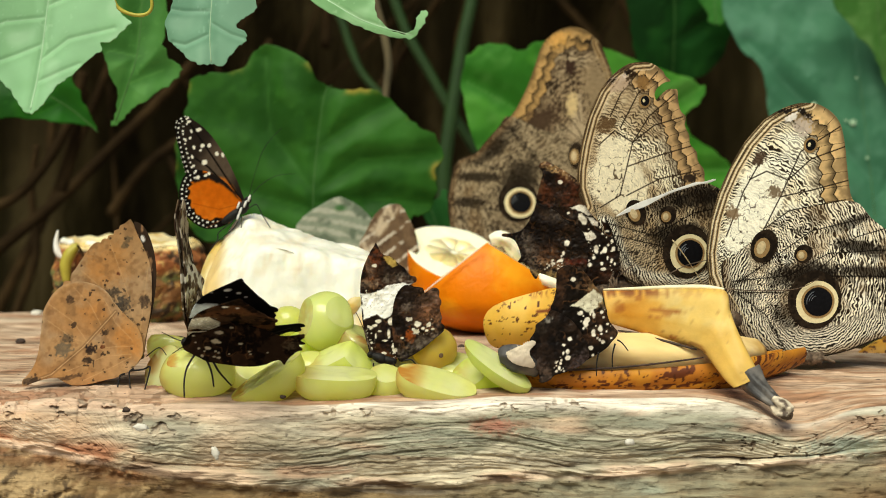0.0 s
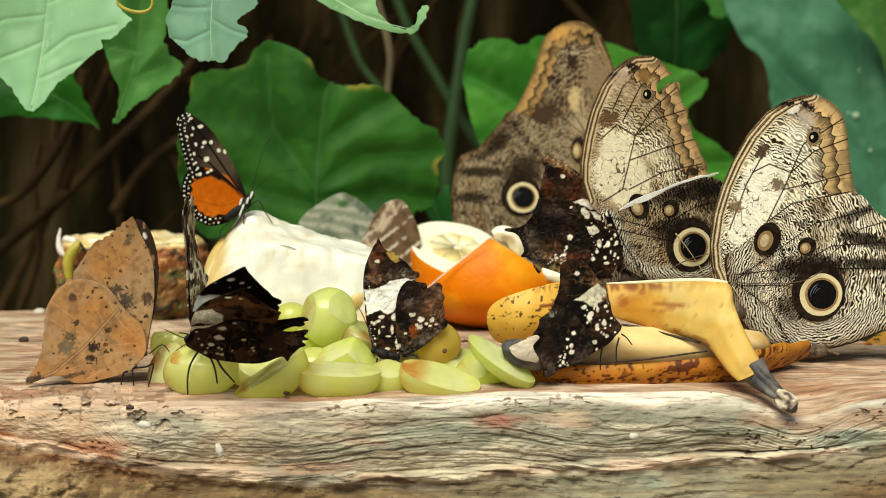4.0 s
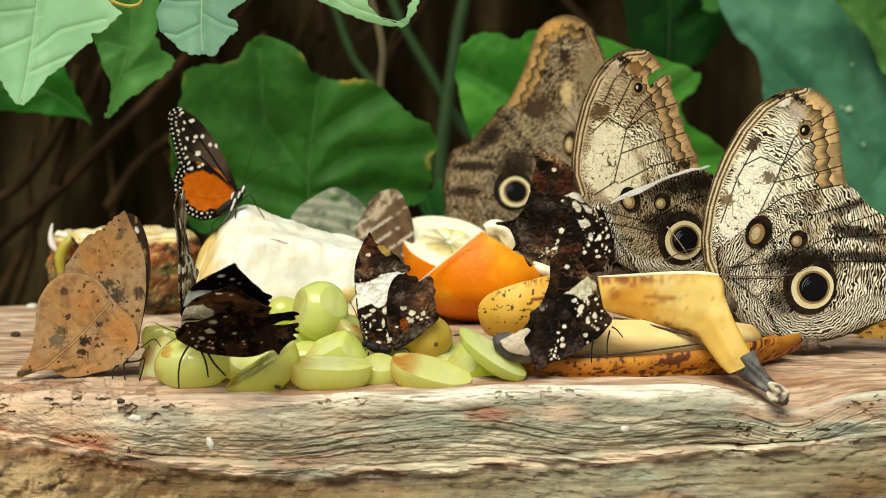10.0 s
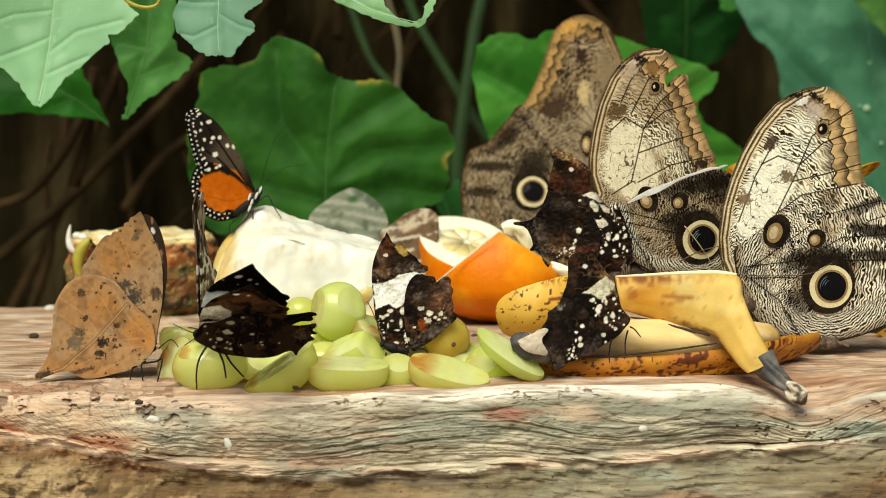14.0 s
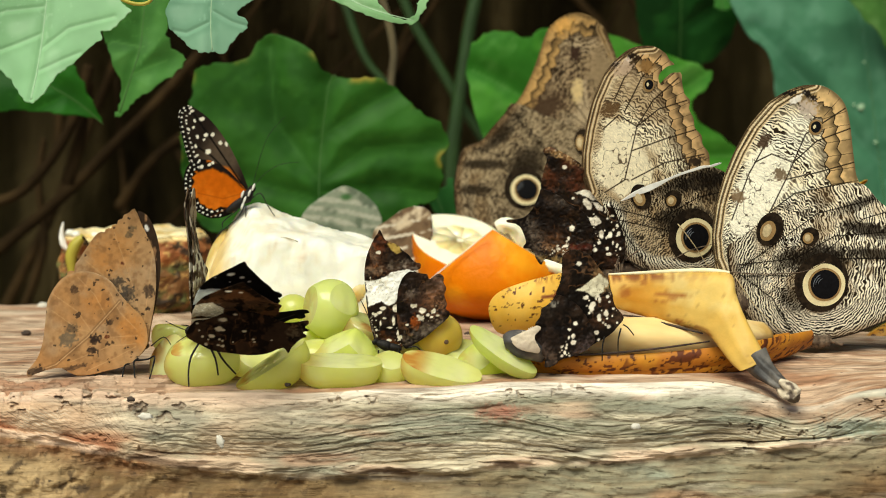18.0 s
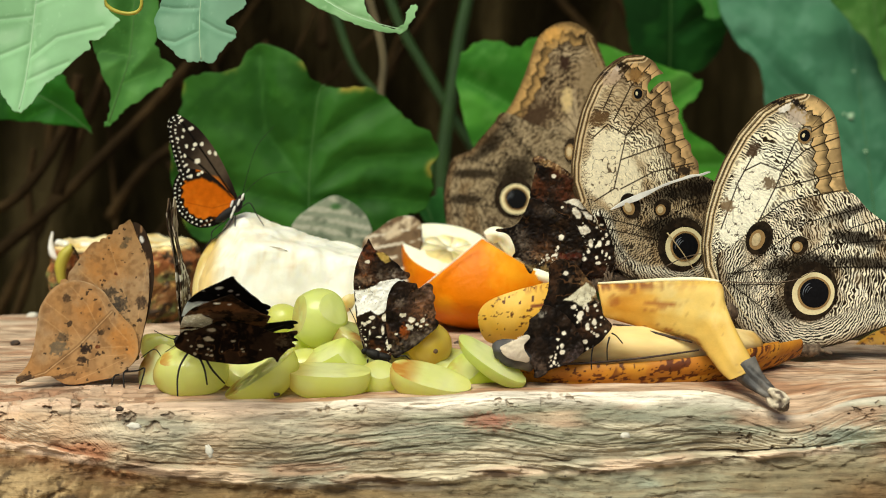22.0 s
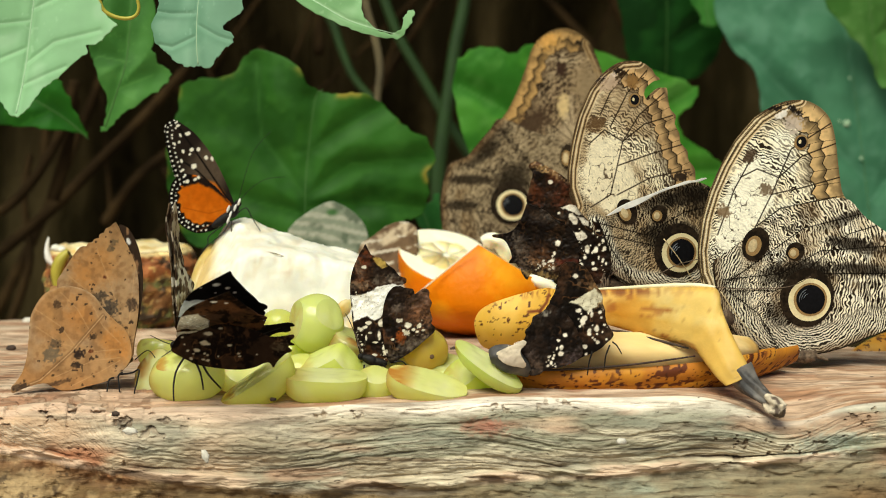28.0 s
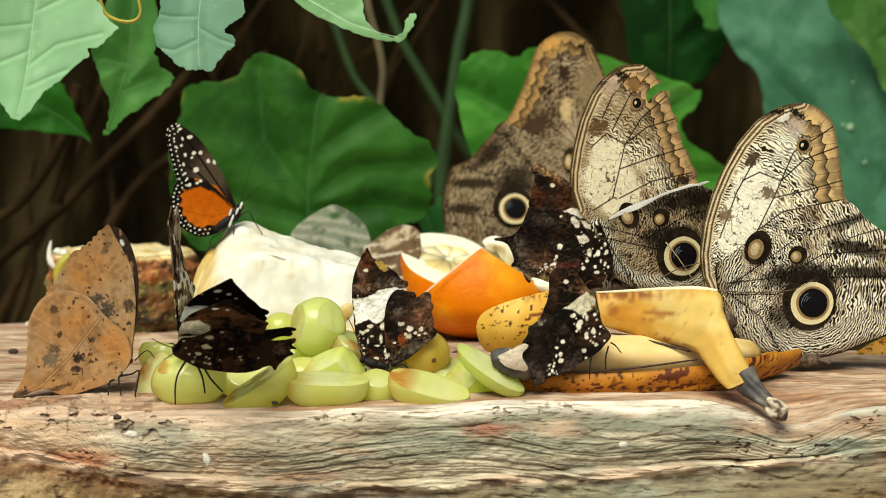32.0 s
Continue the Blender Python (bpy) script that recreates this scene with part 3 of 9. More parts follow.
        d = -0.00068 * g1 * calm - 0.00030 * g2 - 0.0004 * step(0.62, 0.70, fbm(xs * 70, z * 330, 81)) * step(0.45, 0.6, fbm(xs * 18, z * 50, 82)) + 0.0030 * (fbm(xs * 26, z * 90, 35) - 0.5) + 0.0013 * (rough - 0.5) + 0.0009 * (fbm(xs * 420, z * 700, 38) - 0.5) - 0.0010 * pit - 0.0016 * step(-0.07, -0.10, xs) * (1 - step(0.2, 0.5, t)) * step(0.58, 0.68, fbm(xs * 260, z * 420, 49))
        shelf = t + 0.14 * (fbm(xs * 40, xs * 0, 42) - 0.5)
        tear = step(0.82, 0.835, shelf) * (1 - step(0.845, 0.865, shelf)) * step(0.50, 0.60, fbm(xs * 26, z * 40, 45))
        d = d + 0.0022 * step(0.86, 0.92, shelf) * (1 + 2.6 * (fbm(xs * 90, z * 220, 41) - 0.5)) - 0.0013 * tear
        fade = step(0.0, 0.10, t)
        y = edge + 0.004 + bulge - d * fade
        X.append(xs), Y.append(y), Z.append(z + 0 * xs)
        c = flat(xs, (168, 153, 126))
        c = over(c, (140, 138, 116), 0.9 * step(0.42, 0.58, fbm(xs * 17, z * 70, 70)))
        c = over(c, (206, 192, 164), 0.8 * step(0.50, 0.66, fbm(xs * 24 + 5, z * 90, 71)))
        c = over(c, (120, 122, 106), 0.6 * step(0.56, 0.70, fbm(xs * 20, z * 80, 73)))
        c = over(c, (184, 140, 112), 0.6 * step(0.58, 0.70, fbm(xs * 22, z * 120, 74)))
        # paler crests: light on the ridges put into the colour
        c = over(c, (214, 202, 178), 0.5 * calm * step(0.55, 0.95, np.abs(f1 - 0.5) * 2))
        c = over(c, (158, 172, 158), 0.6 * spot(xs * 1000, (z - top_edge) * 1000, (137, -10), 13, 7, 20, 0.8, 1.2, 8) * step(0.35, 0.6, fbm(xs * 60, z * 120, 77)))
        c = over(c, (196, 146, 114), 0.45 * step(-0.03, -0.10, xs) * step(0.35, 0.6, fbm(xs * 30, z * 70, 79)))
        c = over(c, (168, 98, 78), 0.7 * spot(xs * 1000, (z - top_edge) * 1000, (18.5, -9.5), 6.5, 2.4, -8, 0.7, 0.9, 5))
        # furrow shade put into the colour, on top of the carved relief
        c = over(c, (122, 108, 88), 0.28 * g1 * calm)
        c = over(c, (112, 98, 80), 0.25 * g2)
        c = over(c, (198, 164, 132), 0.85 * left)
        c = over(c, (226, 208, 182), 0.75 * left * step(0.5, 0.7, f2) * step(0.4, 0.6, fbm(xs * 40, z * 90, 75)))
        c = over(c, (158, 98, 66), 0.8 * step(-0.085, -0.12, xs) * step(0.40, 0.85, t) * step(0.35, 0.6, fbm(xs * 50, z * 150, 76)))
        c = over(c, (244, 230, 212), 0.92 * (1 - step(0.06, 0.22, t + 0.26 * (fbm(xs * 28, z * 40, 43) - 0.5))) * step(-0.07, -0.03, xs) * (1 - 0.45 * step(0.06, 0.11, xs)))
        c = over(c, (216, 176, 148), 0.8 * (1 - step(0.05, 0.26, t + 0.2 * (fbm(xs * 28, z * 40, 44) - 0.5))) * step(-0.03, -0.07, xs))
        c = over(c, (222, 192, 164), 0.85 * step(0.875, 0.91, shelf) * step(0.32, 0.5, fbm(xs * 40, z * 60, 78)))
        c = over(c, (96, 70, 50), 0.6 * tear)
        c = over(c, (104, 82, 62), 0.25 * step(0.62, 0.70, fbm(xs * 70, z * 330, 81)) * step(0.45, 0.6, fbm(xs * 18, z * 50, 82)))
        c = over(c, (92, 68, 48), 0.4 * pit)
        worn = step(-0.07, -0.10, xs) * (1 - step(0.25, 0.5, t + 0.3 * (fbm(xs * 40, z * 60, 48) - 0.5)))
        c = over(c, (84, 60, 42), 0.6 * worn * step(0.60, 0.66, fbm(xs * 260, z * 420, 49)))
        c = over(c, (84, 62, 44), 0.7 * step(0.90, 0.95, shelf) * step(0.56, 0.64, fbm(xs * 90, z * 300, 50)))
        C.append(c)
    hollow = step(-0.140, -0.115, xs) * (1 - step(-0.045, -0.012, xs))
    for k in range(1, low_n + 1):
        t = k / low_n
        z = ridge - 0.001 - (0.024 * t / 0.8 if t < 0.8 else 0.024 + 0.136 * (t - 0.8) / 0.2)
        g1, f1 = grooves(z, 1.0, 0.0030, 91)
        y = edge - 0.0022 + 0.0016 * step(0.0, 0.012, t) * step(0.35, 0.6, fbm(xs * 22, xs * 0, 57)) - 0.006 * step(0.02, 0.5, t) - 0.005 * t + 0.005 * (fbm(xs * 35, z * 130, 51) - 0.5) + 0.003 * (fbm(xs * 110, z * 260, 52) - 0.5) + 0.0017 * (fbm(xs * 300, z * 500, 60) - 0.5)
        y = y + 0.0016 * hollow * step(0.0, 0.10, t) * (1 - step(0.75, 1.0, t)) + 0.0006 * g1 * step(-0.03, 0.02, xs) - 0.0030 * step(-0.08, -0.11, xs) * fbm(xs * 300, z * 300, 58)
        X.append(xs), Y.append(y), Z.append(z)
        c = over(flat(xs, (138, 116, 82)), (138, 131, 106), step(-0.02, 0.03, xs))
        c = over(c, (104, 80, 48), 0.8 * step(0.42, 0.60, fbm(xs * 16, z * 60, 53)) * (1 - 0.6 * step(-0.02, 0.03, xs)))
        c = over(c, (148, 136, 110), 0.85 * step(-0.01, 0.05, xs) * step(0.36, 0.56, fbm(xs * 20, z * 90, 54)))
        c = over(c, (160, 172, 156), 0.6 * step(0.0, 0.05, xs) * step(0.60, 0.72, fbm(xs * 30, z * 80, 55)))
        c = over(c, (160, 116, 84), 0.6 * step(0.58, 0.72, fbm(xs * 24, z * 100, 56)))
        # shade in the lower furrows, also painted
        c = over(c, (112, 92, 66), 0.35 * g1 * step(-0.03, 0.02, xs))
        # browner wood below the ridge, with the overhang's shade painted into it
        c = over(c, (104, 76, 42), 0.7 * step(-0.13, -0.11, xs) * (1 - step(-0.06, -0.02, xs)) * step(0.3, 0.5, fbm(xs * 30, z * 70, 65)))
        c = over(c, (148, 92, 58), 0.6 * step(-0.09, -0.11, xs) * (1 - step(0.0, 0.25, t)) * step(0.35, 0.55, fbm(xs * 50, z * 90, 66)))
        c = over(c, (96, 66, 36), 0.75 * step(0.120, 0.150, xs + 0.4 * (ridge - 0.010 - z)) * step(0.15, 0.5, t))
        c = over(c, (182, 154, 112), 0.85 * step(-0.115, -0.14, xs) * step(0.3, 0.5, fbm(xs * 60, z * 90, 59)))
        coarse = 1 - 0.75 * step(-0.07, -0.03, xs)
        turned, fall = xs * 0.8 + z * 0.6, z * 0.8 - xs * 0.6
        c = over(c, (96, 68, 40), 0.45 * coarse * step(0.54, 0.70, fbm(turned * 190, fall * 330, 67, 5)))
        c = over(c, (200, 172, 128), 0.4 * coarse * step(0.54, 0.70, fbm(turned * 230, fall * 420, 68, 5)))
        c = over(c, (52, 38, 24), 0.6 * coarse * step(0.68, 0.76, fbm(turned * 260, fall * 300, 69, 5)))
        C.append(c)
    # the underside and the back close the log
    for y, z in ((0.03, -0.20), (0.12, -0.21), (0.22, -0.12), (0.26, -0.03)):
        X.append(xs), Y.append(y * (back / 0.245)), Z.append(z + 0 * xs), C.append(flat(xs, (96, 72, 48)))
    n, r = len(xs), len(X)
    co = np.stack([np.array(X), np.array([y + 0 * xs for y in Y]), np.array([z + 0 * xs for z in Z])], -1).reshape(-1, 3)
    faces = []
    for j in range(r):
        j2 = (j + 1) % r
        a, b = j * n, j2 * n
        faces += [(a + i, b + i, b + i + 1, a + i + 1) for i in range(n - 1)]
    faces += [tuple(j * n for j in range(r))[::-1], tuple(j * n + n - 1 for j in range(r))]
    me = bpy.data.meshes.new("split_log")
    me.from_pydata(co.tolist(), [], faces)
    me.update()
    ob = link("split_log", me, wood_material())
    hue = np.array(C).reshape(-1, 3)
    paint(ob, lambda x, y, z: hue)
    tagged(ob, "weathered split log with worn pinkish top and grooved grey front", "log")
    return ob


build_stump()
build_ground()
build_bank()
build_log()


# ---- leaves behind and above ----
def leaf_colours(base, light, dark, veins, edge=None, w=0.7):
    """veins: polylines in millimetres, the first one the midrib."""
    def colour(u, v):
        c = flat(u, base)
        c = over(c, dark, 0.75 * step(0.42, 0.66, fbm(u / 16, v / 16, 5)))
        c = over(c, light, 0.45 * step(0.48, 0.72, fbm(u / 11 + 7, v / 11, 6)))
        for i, p in enumerate(veins):
            e, s = to_line(u, v, np.array(p))
            c = over(c, light, 0.55 * (1 - step(0.2 * w, (1.6 if i == 0 else 1.0) * w, e)))
            c = over(c, dark, 0.35 * (1 - step(0.5 * w, 5 * w, np.abs(e - 2.5 * w))))
        c = over(c, light, 0.35 * step(0.72, 0.80, fbm(u / 1.6, v / 1.6, 8)) * step(0.45, 0.7, fbm(u / 14, v / 14, 9)))
        if edge is not None:
            c = over(c, (176, 150, 60), 0.8 * step(0.5, 0.75, fbm(u / 9, v / 9, 12)) * (1 - step(0.5, 3.5, to_line(u, v, np.array(edge))[0])))
        return c
    return colour


def cup(a, seed, wave=2.0):
    return lambda u, v: a * (u * u + 0.6 * v * v) / 1000 + wave * (fbm(u / 26, v / 26, seed, 2) - 0.5) * 2


def leaf(name_label, at, yaw, tilt, outline, base, light, dark, veins, cell=0.9, relief=None, rib=1, stem=None, edge=False, group="leaves behind the log", w=0.7, n=5):
    ob = thing("leaf", pose(*at, tilt, 0, yaw), name_label, "leaf", group)
    tooth = random.Random(int(abs(at[0]) * 10000))
    bite = 0.22 if group == "hanging leaves" else 0.5
    outline = [(x + tooth.gauss(0, bite), y + tooth.gauss(0, bite)) for x, y in smooth_line(outline, 4, True)]
    n, ring = 2, smooth_line(outline, 2, True)
    flat_relief, deep = relief or cup(2, 3), 0.35 if group == "hanging leaves" else 2.4

    def relief(u, v):
        near = np.min([to_line(u, v, np.array(p))[0] for p in veins], 0)
        return flat_relief(u, v) - deep * step(0, 4 * deep, near) + 0.25 * deep * (fbm(u / 5, v / 5, 19) - 0.5)
    sheet("blade", outline, M["blade"], ob, leaf_colours(base, light, dark, veins, ring if edge else None, w), cell, bend=relief, thick=0.0005, n=n)
    if rib:
        for p in veins[:rib]:
            q = smooth_line(p, 6)
            d = relief(q[:, 0], q[:, 1])
            part("vein", tube([(x / 1000, (k - 0.25) / 1000, y / 1000) for (x, y), k in zip(q, d)], list(np.linspace(0.00034, 0.00016, len(q)) * w / 0.7), 6, 1), M["rib" if group == "hanging leaves" else "rib_dark"], ob)
    if not stem:
        q = veins[0][-1]
        stem = [(q[0], 1, q[1]), (q[0] + 2, 12, q[1] + 8), (q[0] + 5, 40, q[1] + 30)]
    if stem:
        part("stalk", tube([tuple(c / 1000 for c in p) for p in stem], [0.0022] * len(stem), 7, 5), M["stem"], ob)
    return ob


leaf("large lobed green leaf, out of focus, behind the fruit", (-0.0590, 0.2600, 0.0750), 0, -6,
     [(-64.0, -21.1), (-65.3, 0.0), (-60.4, 15.8), (-58.9, 31.5), (-49.7, 34.1), (-35.2, 36.2), (-27.3, 45.9), (-18.9, 47.2), (-5.0, 40.7), (2.8, 30.2), (12.0, 26.8), (23.8, 27.6), (34.3, 24.2), (42.2, 15.8), (48.8, 10.5), (56.7, 5.8), (60.6, -3.2), (55.9, -10.5), (56.6, -21.1), (54.0, -28.5), (46.1, -32.2), (36.8, -39.7), (20.9, -47.6), (-10.9, -50.3), (-42.6, -45.0), (-57.1, -39.7)],
     (50, 102, 30), (66, 120, 44), (34, 80, 20),
     [[(-0.3, -47.6), (-0.1, -13.2), (4.1, 23.6), (8.0, 28.9)], [(-0.1, -21.1), (21.1, -5.3), (55.3, -3.2)], [(-0.1, -21.1), (-21.0, 7.9), (-23.4, 42.0)], [(0.5, 0.0), (21.1, 13.2), (36.9, 22.3)], [(-0.7, -29.1), (-31.8, -21.1), (-60.8, -13.2)], [(-0.2, -26.4), (31.6, -23.8), (54.0, -26.4)]],
     1.1, cup(1.5, 4, 3), edge=True, stem=[(0, 3, -38), (8, 20, -70), (10, 40, -150)])
leaf("rounded bright green leaf, out of focus, behind the butterflies", (0.0618, 0.3450, 0.0915), 8, -8,
     [(-51.0, 11.4), (-50.1, 24.2), (-43.0, 31.9), (-31.6, 33.0), (-21.6, 29.1), (-11.6, 34.7), (2.6, 37.0), (22.7, 31.3), (42.7, 24.2), (61.3, 18.5), (74.9, 12.8), (73.0, 4.3), (65.9, 0.0), (64.5, -10.0), (79.0, -20.0), (90.6, -30.1), (83.6, -45.9), (57.9, -63.2), (17.7, -69.0), (-28.5, -43.0), (-42.9, -23.5), (-49.2, -8.6)],
     (76, 144, 44), (114, 170, 86), (46, 112, 28),
     [[(23.4, -63.2), (11.6, -20.0), (-0.2, 31.3)], [(11.6, -22.9), (-28.6, 2.9), (-48.7, 14.3)], [(14.5, -28.6), (43.0, -5.7), (72.9, 11.4)], [(17.5, -40.1), (51.9, -31.5), (89.2, -30.1)]],
     1.3, cup(1.0, 8, 3), stem=[(20, 5, -50), (24, 30, -110), (20, 60, -220)])
leaf("large dark blue-green leaf, out of focus, with water spots", (0.2086, 0.4100, 0.0901), -6, -6,
     [(-55.6, 66.4), (-49.2, 36.3), (-38.4, 25.7), (-33.0, 9.1), (-30.3, -10.6), (-22.3, -33.5), (-8.2, -51.8), (10.5, -73.3), (32.2, -88.7), (59.6, -79.4), (77.1, -45.7), (79.1, 0.0), (65.8, 48.3), (37.8, 81.4), (-13.6, 87.3)],
     (84, 142, 106), (120, 172, 142), (66, 122, 88),
     [[(29.1, -85.6), (21.7, -21.3), (7.6, 81.4)], [(23.5, -36.5), (-9.1, 0.0), (-43.1, 36.3)], [(25.3, -48.7), (52.0, -15.2), (76.0, 0.0)], [(27.2, -67.1), (-2.3, -42.6), (-20.8, -30.4)]],
     1.5, cup(0.8, 12, 3), stem=[(25, 5, -75), (30, 40, -150), (30, 60, -260)])
leaf("pale green leaf, out of focus, above the dark leaf", (0.2248, 0.3900, 0.1380), -10, 8,
     [(-18.7, 11.8), (-11.9, 1.5), (-2.8, -8.9), (4.9, -20.7), (12.6, -35.6), (24.4, -29.6), (32.7, 0.0), (17.2, 29.5), (-9.4, 26.5)],
     (96, 150, 72), (142, 186, 112), (72, 128, 52), [[(9.5, -29.6), (6.0, -3.0), (2.5, 26.5)], [(6.7, -8.9), (23.8, 0.0), (29.5, 8.9)]], 1.2, cup(2, 13))
leaf("dark green leaf in deep shade behind the butterflies", (0.1264, 0.4400, 0.1329), 12, 10,
     [(-26.7, 30.9), (-24.9, 6.2), (-20.1, -12.4), (-7.5, -24.2), (8.1, -29.5), (25.2, -21.7), (34.3, -6.2), (35.6, 15.4), (30.6, 37.0), (-0.5, 43.2)],
     (30, 82, 28), (52, 112, 42), (20, 58, 20), [[(3.4, -27.9), (1.5, 6.2), (-0.4, 40.1)], [(1.6, -6.2), (21.7, 6.2), (34.1, 12.4)]], 1.3, cup(2, 14))
leaf("small fresh green leaf, out of focus", (0.1483, 0.4300, 0.1419), 0, 0,
     [(-7.8, 12.2), (-5.3, 3.1), (-0.9, -4.6), (4.7, -5.5), (8.3, 0.0), (9.4, 12.2)], (78, 146, 62), (112, 172, 92), (52, 118, 42), [[(1.6, -5.5), (0.2, 10.7)]], 1.0, cup(2, 15))
leaf("pale green pointed leaf hanging in sharp focus", (-0.1317, -0.0050, 0.1221), 6, -14,
     [(-28.6, -6.6), (-21.1, -11.3), (-17.4, -13.8), (-13.3, -18.0), (-10.9, -22.3), (-8.5, -25.2), (-6.6, -25.8), (-4.6, -25.0), (-1.9, -21.6), (1.2, -17.4), (2.0, -15.7), (3.9, -14.8), (7.0, -12.3), (11.3, -7.9), (16.1, -4.2), (16.3, -1.1), (19.4, -0.8), (23.6, 3.0), (26.5, 5.7), (25.2, 7.2), (22.9, 9.1), (20.3, 14.1), (11.8, 22.6), (-5.2, 26.3), (-24.2, 22.6), (-32.1, 7.5)],
     (158, 205, 156), (192, 226, 188), (138, 186, 134),
     [[(-6.7, -24.6), (-4.8, -15.1), (-3.1, -3.8), (-1.7, 9.4), (0.0, 22.6)], [(-3.9, -7.6), (5.7, 0.0), (20.9, 3.8)], [(-4.8, -15.1), (3.6, -11.0), (9.4, -8.5)], [(-3.1, -1.9), (-11.5, -5.7), (-21.1, -9.5)], [(-2.1, 7.5), (-15.1, 5.7), (-28.5, 0.0)], [(-1.7, 11.3), (9.8, 17.0), (17.4, 19.8)]],
     0.45, cup(-2, 21, 1.2), rib=1, stem=[(0, 0, 28), (4, 8, 45), (10, 30, 90)], group="hanging leaves", w=0.5, n=3)
leaf("blue-green scalloped leaf hanging in focus", (-0.0825, 0.0300, 0.1284), -8, -10,
     [(-15.9, 0.0), (-14.8, -5.0), (-13.0, -7.5), (-10.5, -9.5), (-8.1, -11.9), (-5.1, -13.9), (-1.8, -14.7), (1.4, -14.5), (4.2, -15.3), (6.2, -14.7), (7.5, -11.9), (9.1, -10.7), (9.9, -8.7), (12.3, -7.1), (13.5, -5.5), (13.1, -3.0), (10.7, -1.6), (9.6, -0.8), (11.0, 0.8), (14.0, 3.2), (16.4, 5.1), (16.0, 9.9), (10.1, 15.8), (-3.8, 17.8), (-12.8, 12.8), (-13.9, 5.9)],
     (134, 178, 148), (166, 204, 176), (108, 154, 124),
     [[(1.4, -13.9), (0.7, -5.9), (0.7, 5.9), (1.2, 15.8)], [(0.8, -4.0), (-8.1, -7.9), (-13.0, -6.9)], [(0.8, 0.0), (7.9, -4.0), (12.3, -5.2)], [(0.8, 4.0), (-8.9, 4.0), (-13.9, 4.9)]],
     0.4, cup(3, 25, 1.6), rib=1, stem=[(0, 0, 18), (-4, 8, 32), (-8, 30, 90)], group="hanging leaves", w=0.5, n=3)
leaf("green pointed leaf with a browned tip", (-0.1314, 0.2000, 0.1120), 12, -10,
     [(-17.1, 10.8), (-15.2, 3.7), (-12.4, -4.9), (-10.5, -13.5), (-11.1, -20.9), (-13.2, -24.1), (-10.7, -25.1), (-6.5, -21.1), (-1.5, -17.2), (6.0, -12.3), (12.2, -7.4), (17.7, -2.0), (16.7, 0.5), (12.4, 3.7), (10.5, 9.8), (11.3, 17.1), (12.6, 24.4), (7.9, 36.6), (-6.9, 36.6), (-14.4, 24.4)],
     (76, 132, 58), (104, 160, 80), (56, 108, 42),
     [[(-11.2, -23.6), (-6.3, -9.8), (-1.1, 7.3), (1.7, 34.2)], [(-5.5, -7.4), (9.8, -1.2)], [(-2.4, 4.9), (-13.4, 7.3)]], 0.8, cup(2, 28, 2), stem=[(0, 2, 28), (2, 10, 50), (8, 30, 110)], edge=False)
leaf("dark green leaf in shade below the pale one", (-0.1871, 0.2700, 0.0932), 4, -6,
     [(-45.1, 2.7), (-32.0, -6.6), (-16.1, -6.1), (-2.8, -6.6), (7.8, -8.5), (18.5, -8.5), (25.0, -12.7), (22.5, -5.3), (18.6, 2.7), (14.8, 10.6), (8.3, 18.5), (-10.1, 26.4), (-36.7, 23.8)],
     (38, 102, 24), (62, 128, 42), (26, 76, 16), [[(25.1, -12.2), (10.6, 0.0), (-15.7, 13.2), (-39.5, 15.9)], [(8.0, 1.3), (-5.4, -5.3)]], 1.1, cup(2, 31, 2))
leaf("small dark green leaf low behind the orange", (-0.0066, 0.3000, 0.0459), 0, -10,
     [(-9.6, 5.5), (-4.1, 0.0), (-0.0, -8.3), (8.3, -13.8), (15.1, -8.3), (11.0, 0.0), (8.3, 6.9), (2.8, 1.4), (0.0, 13.8), (-6.9, 13.8)], (46, 104, 46), (76, 136, 72), (30, 80, 30), [[(5.5, -12.4), (0.0, 2.8)]], 1.0, cup(2, 35))

for q, r in (((0.2212, 0.4040, 0.0842), 0.0024), ((0.2173, 0.4040, 0.0854), 0.0010), ((0.1994, 0.4000, 0.0939), 0.0018), ((0.2292, 0.4040, 0.0654), 0.0012), ((0.2223, 0.4040, 0.1083), 0.0009)):
    tagged(part("water_drop", blob(q, (r * 0.8, 0.0003, r * 0.7), seg=12, lumpy=0.3), M["rib"]), "pale water spot drying on the dark leaf", "water spot", "spots on the leaf")

# the curled leaf edge at the top
curl_bend = lambda u, v: -0.02 * (u - 8) ** 2 * (u > 8) + 0.03 * v * v + 0.6 * fbm(u / 6, v / 6, 3)
leaf("pale green leaf with a curled edge, hanging in focus", (-0.0204, 0.0200, 0.1312), 0, -20,
     [(-28.4, 11.7), (-23.5, 3.9), (-17.7, 0.2), (-11.8, -2.5), (-4.9, -5.3), (1.9, -6.8), (6.9, -7.6), (10.2, -7.2), (12.2, -4.9), (14.1, -1.4), (15.1, 1.4), (13.4, 1.8), (12.2, 0.2), (10.8, -1.4), (11.0, -4.5), (7.8, -5.7), (6.3, -6.1), (2.0, -4.9), (-2.4, -0.6), (-3.5, 3.9), (-4.9, 11.7), (-15.6, 16.6)],
     (150, 196, 140), (192, 222, 180), (118, 166, 108), [[(-23.5, 8.8), (-7.9, -1.4), (9.4, -6.4)]], 0.4, curl_bend, rib=1, stem=[(-24, 1, 11), (-27, 4, 25), (-30, 8, 60)], group="hanging leaves", w=0.5, n=3)


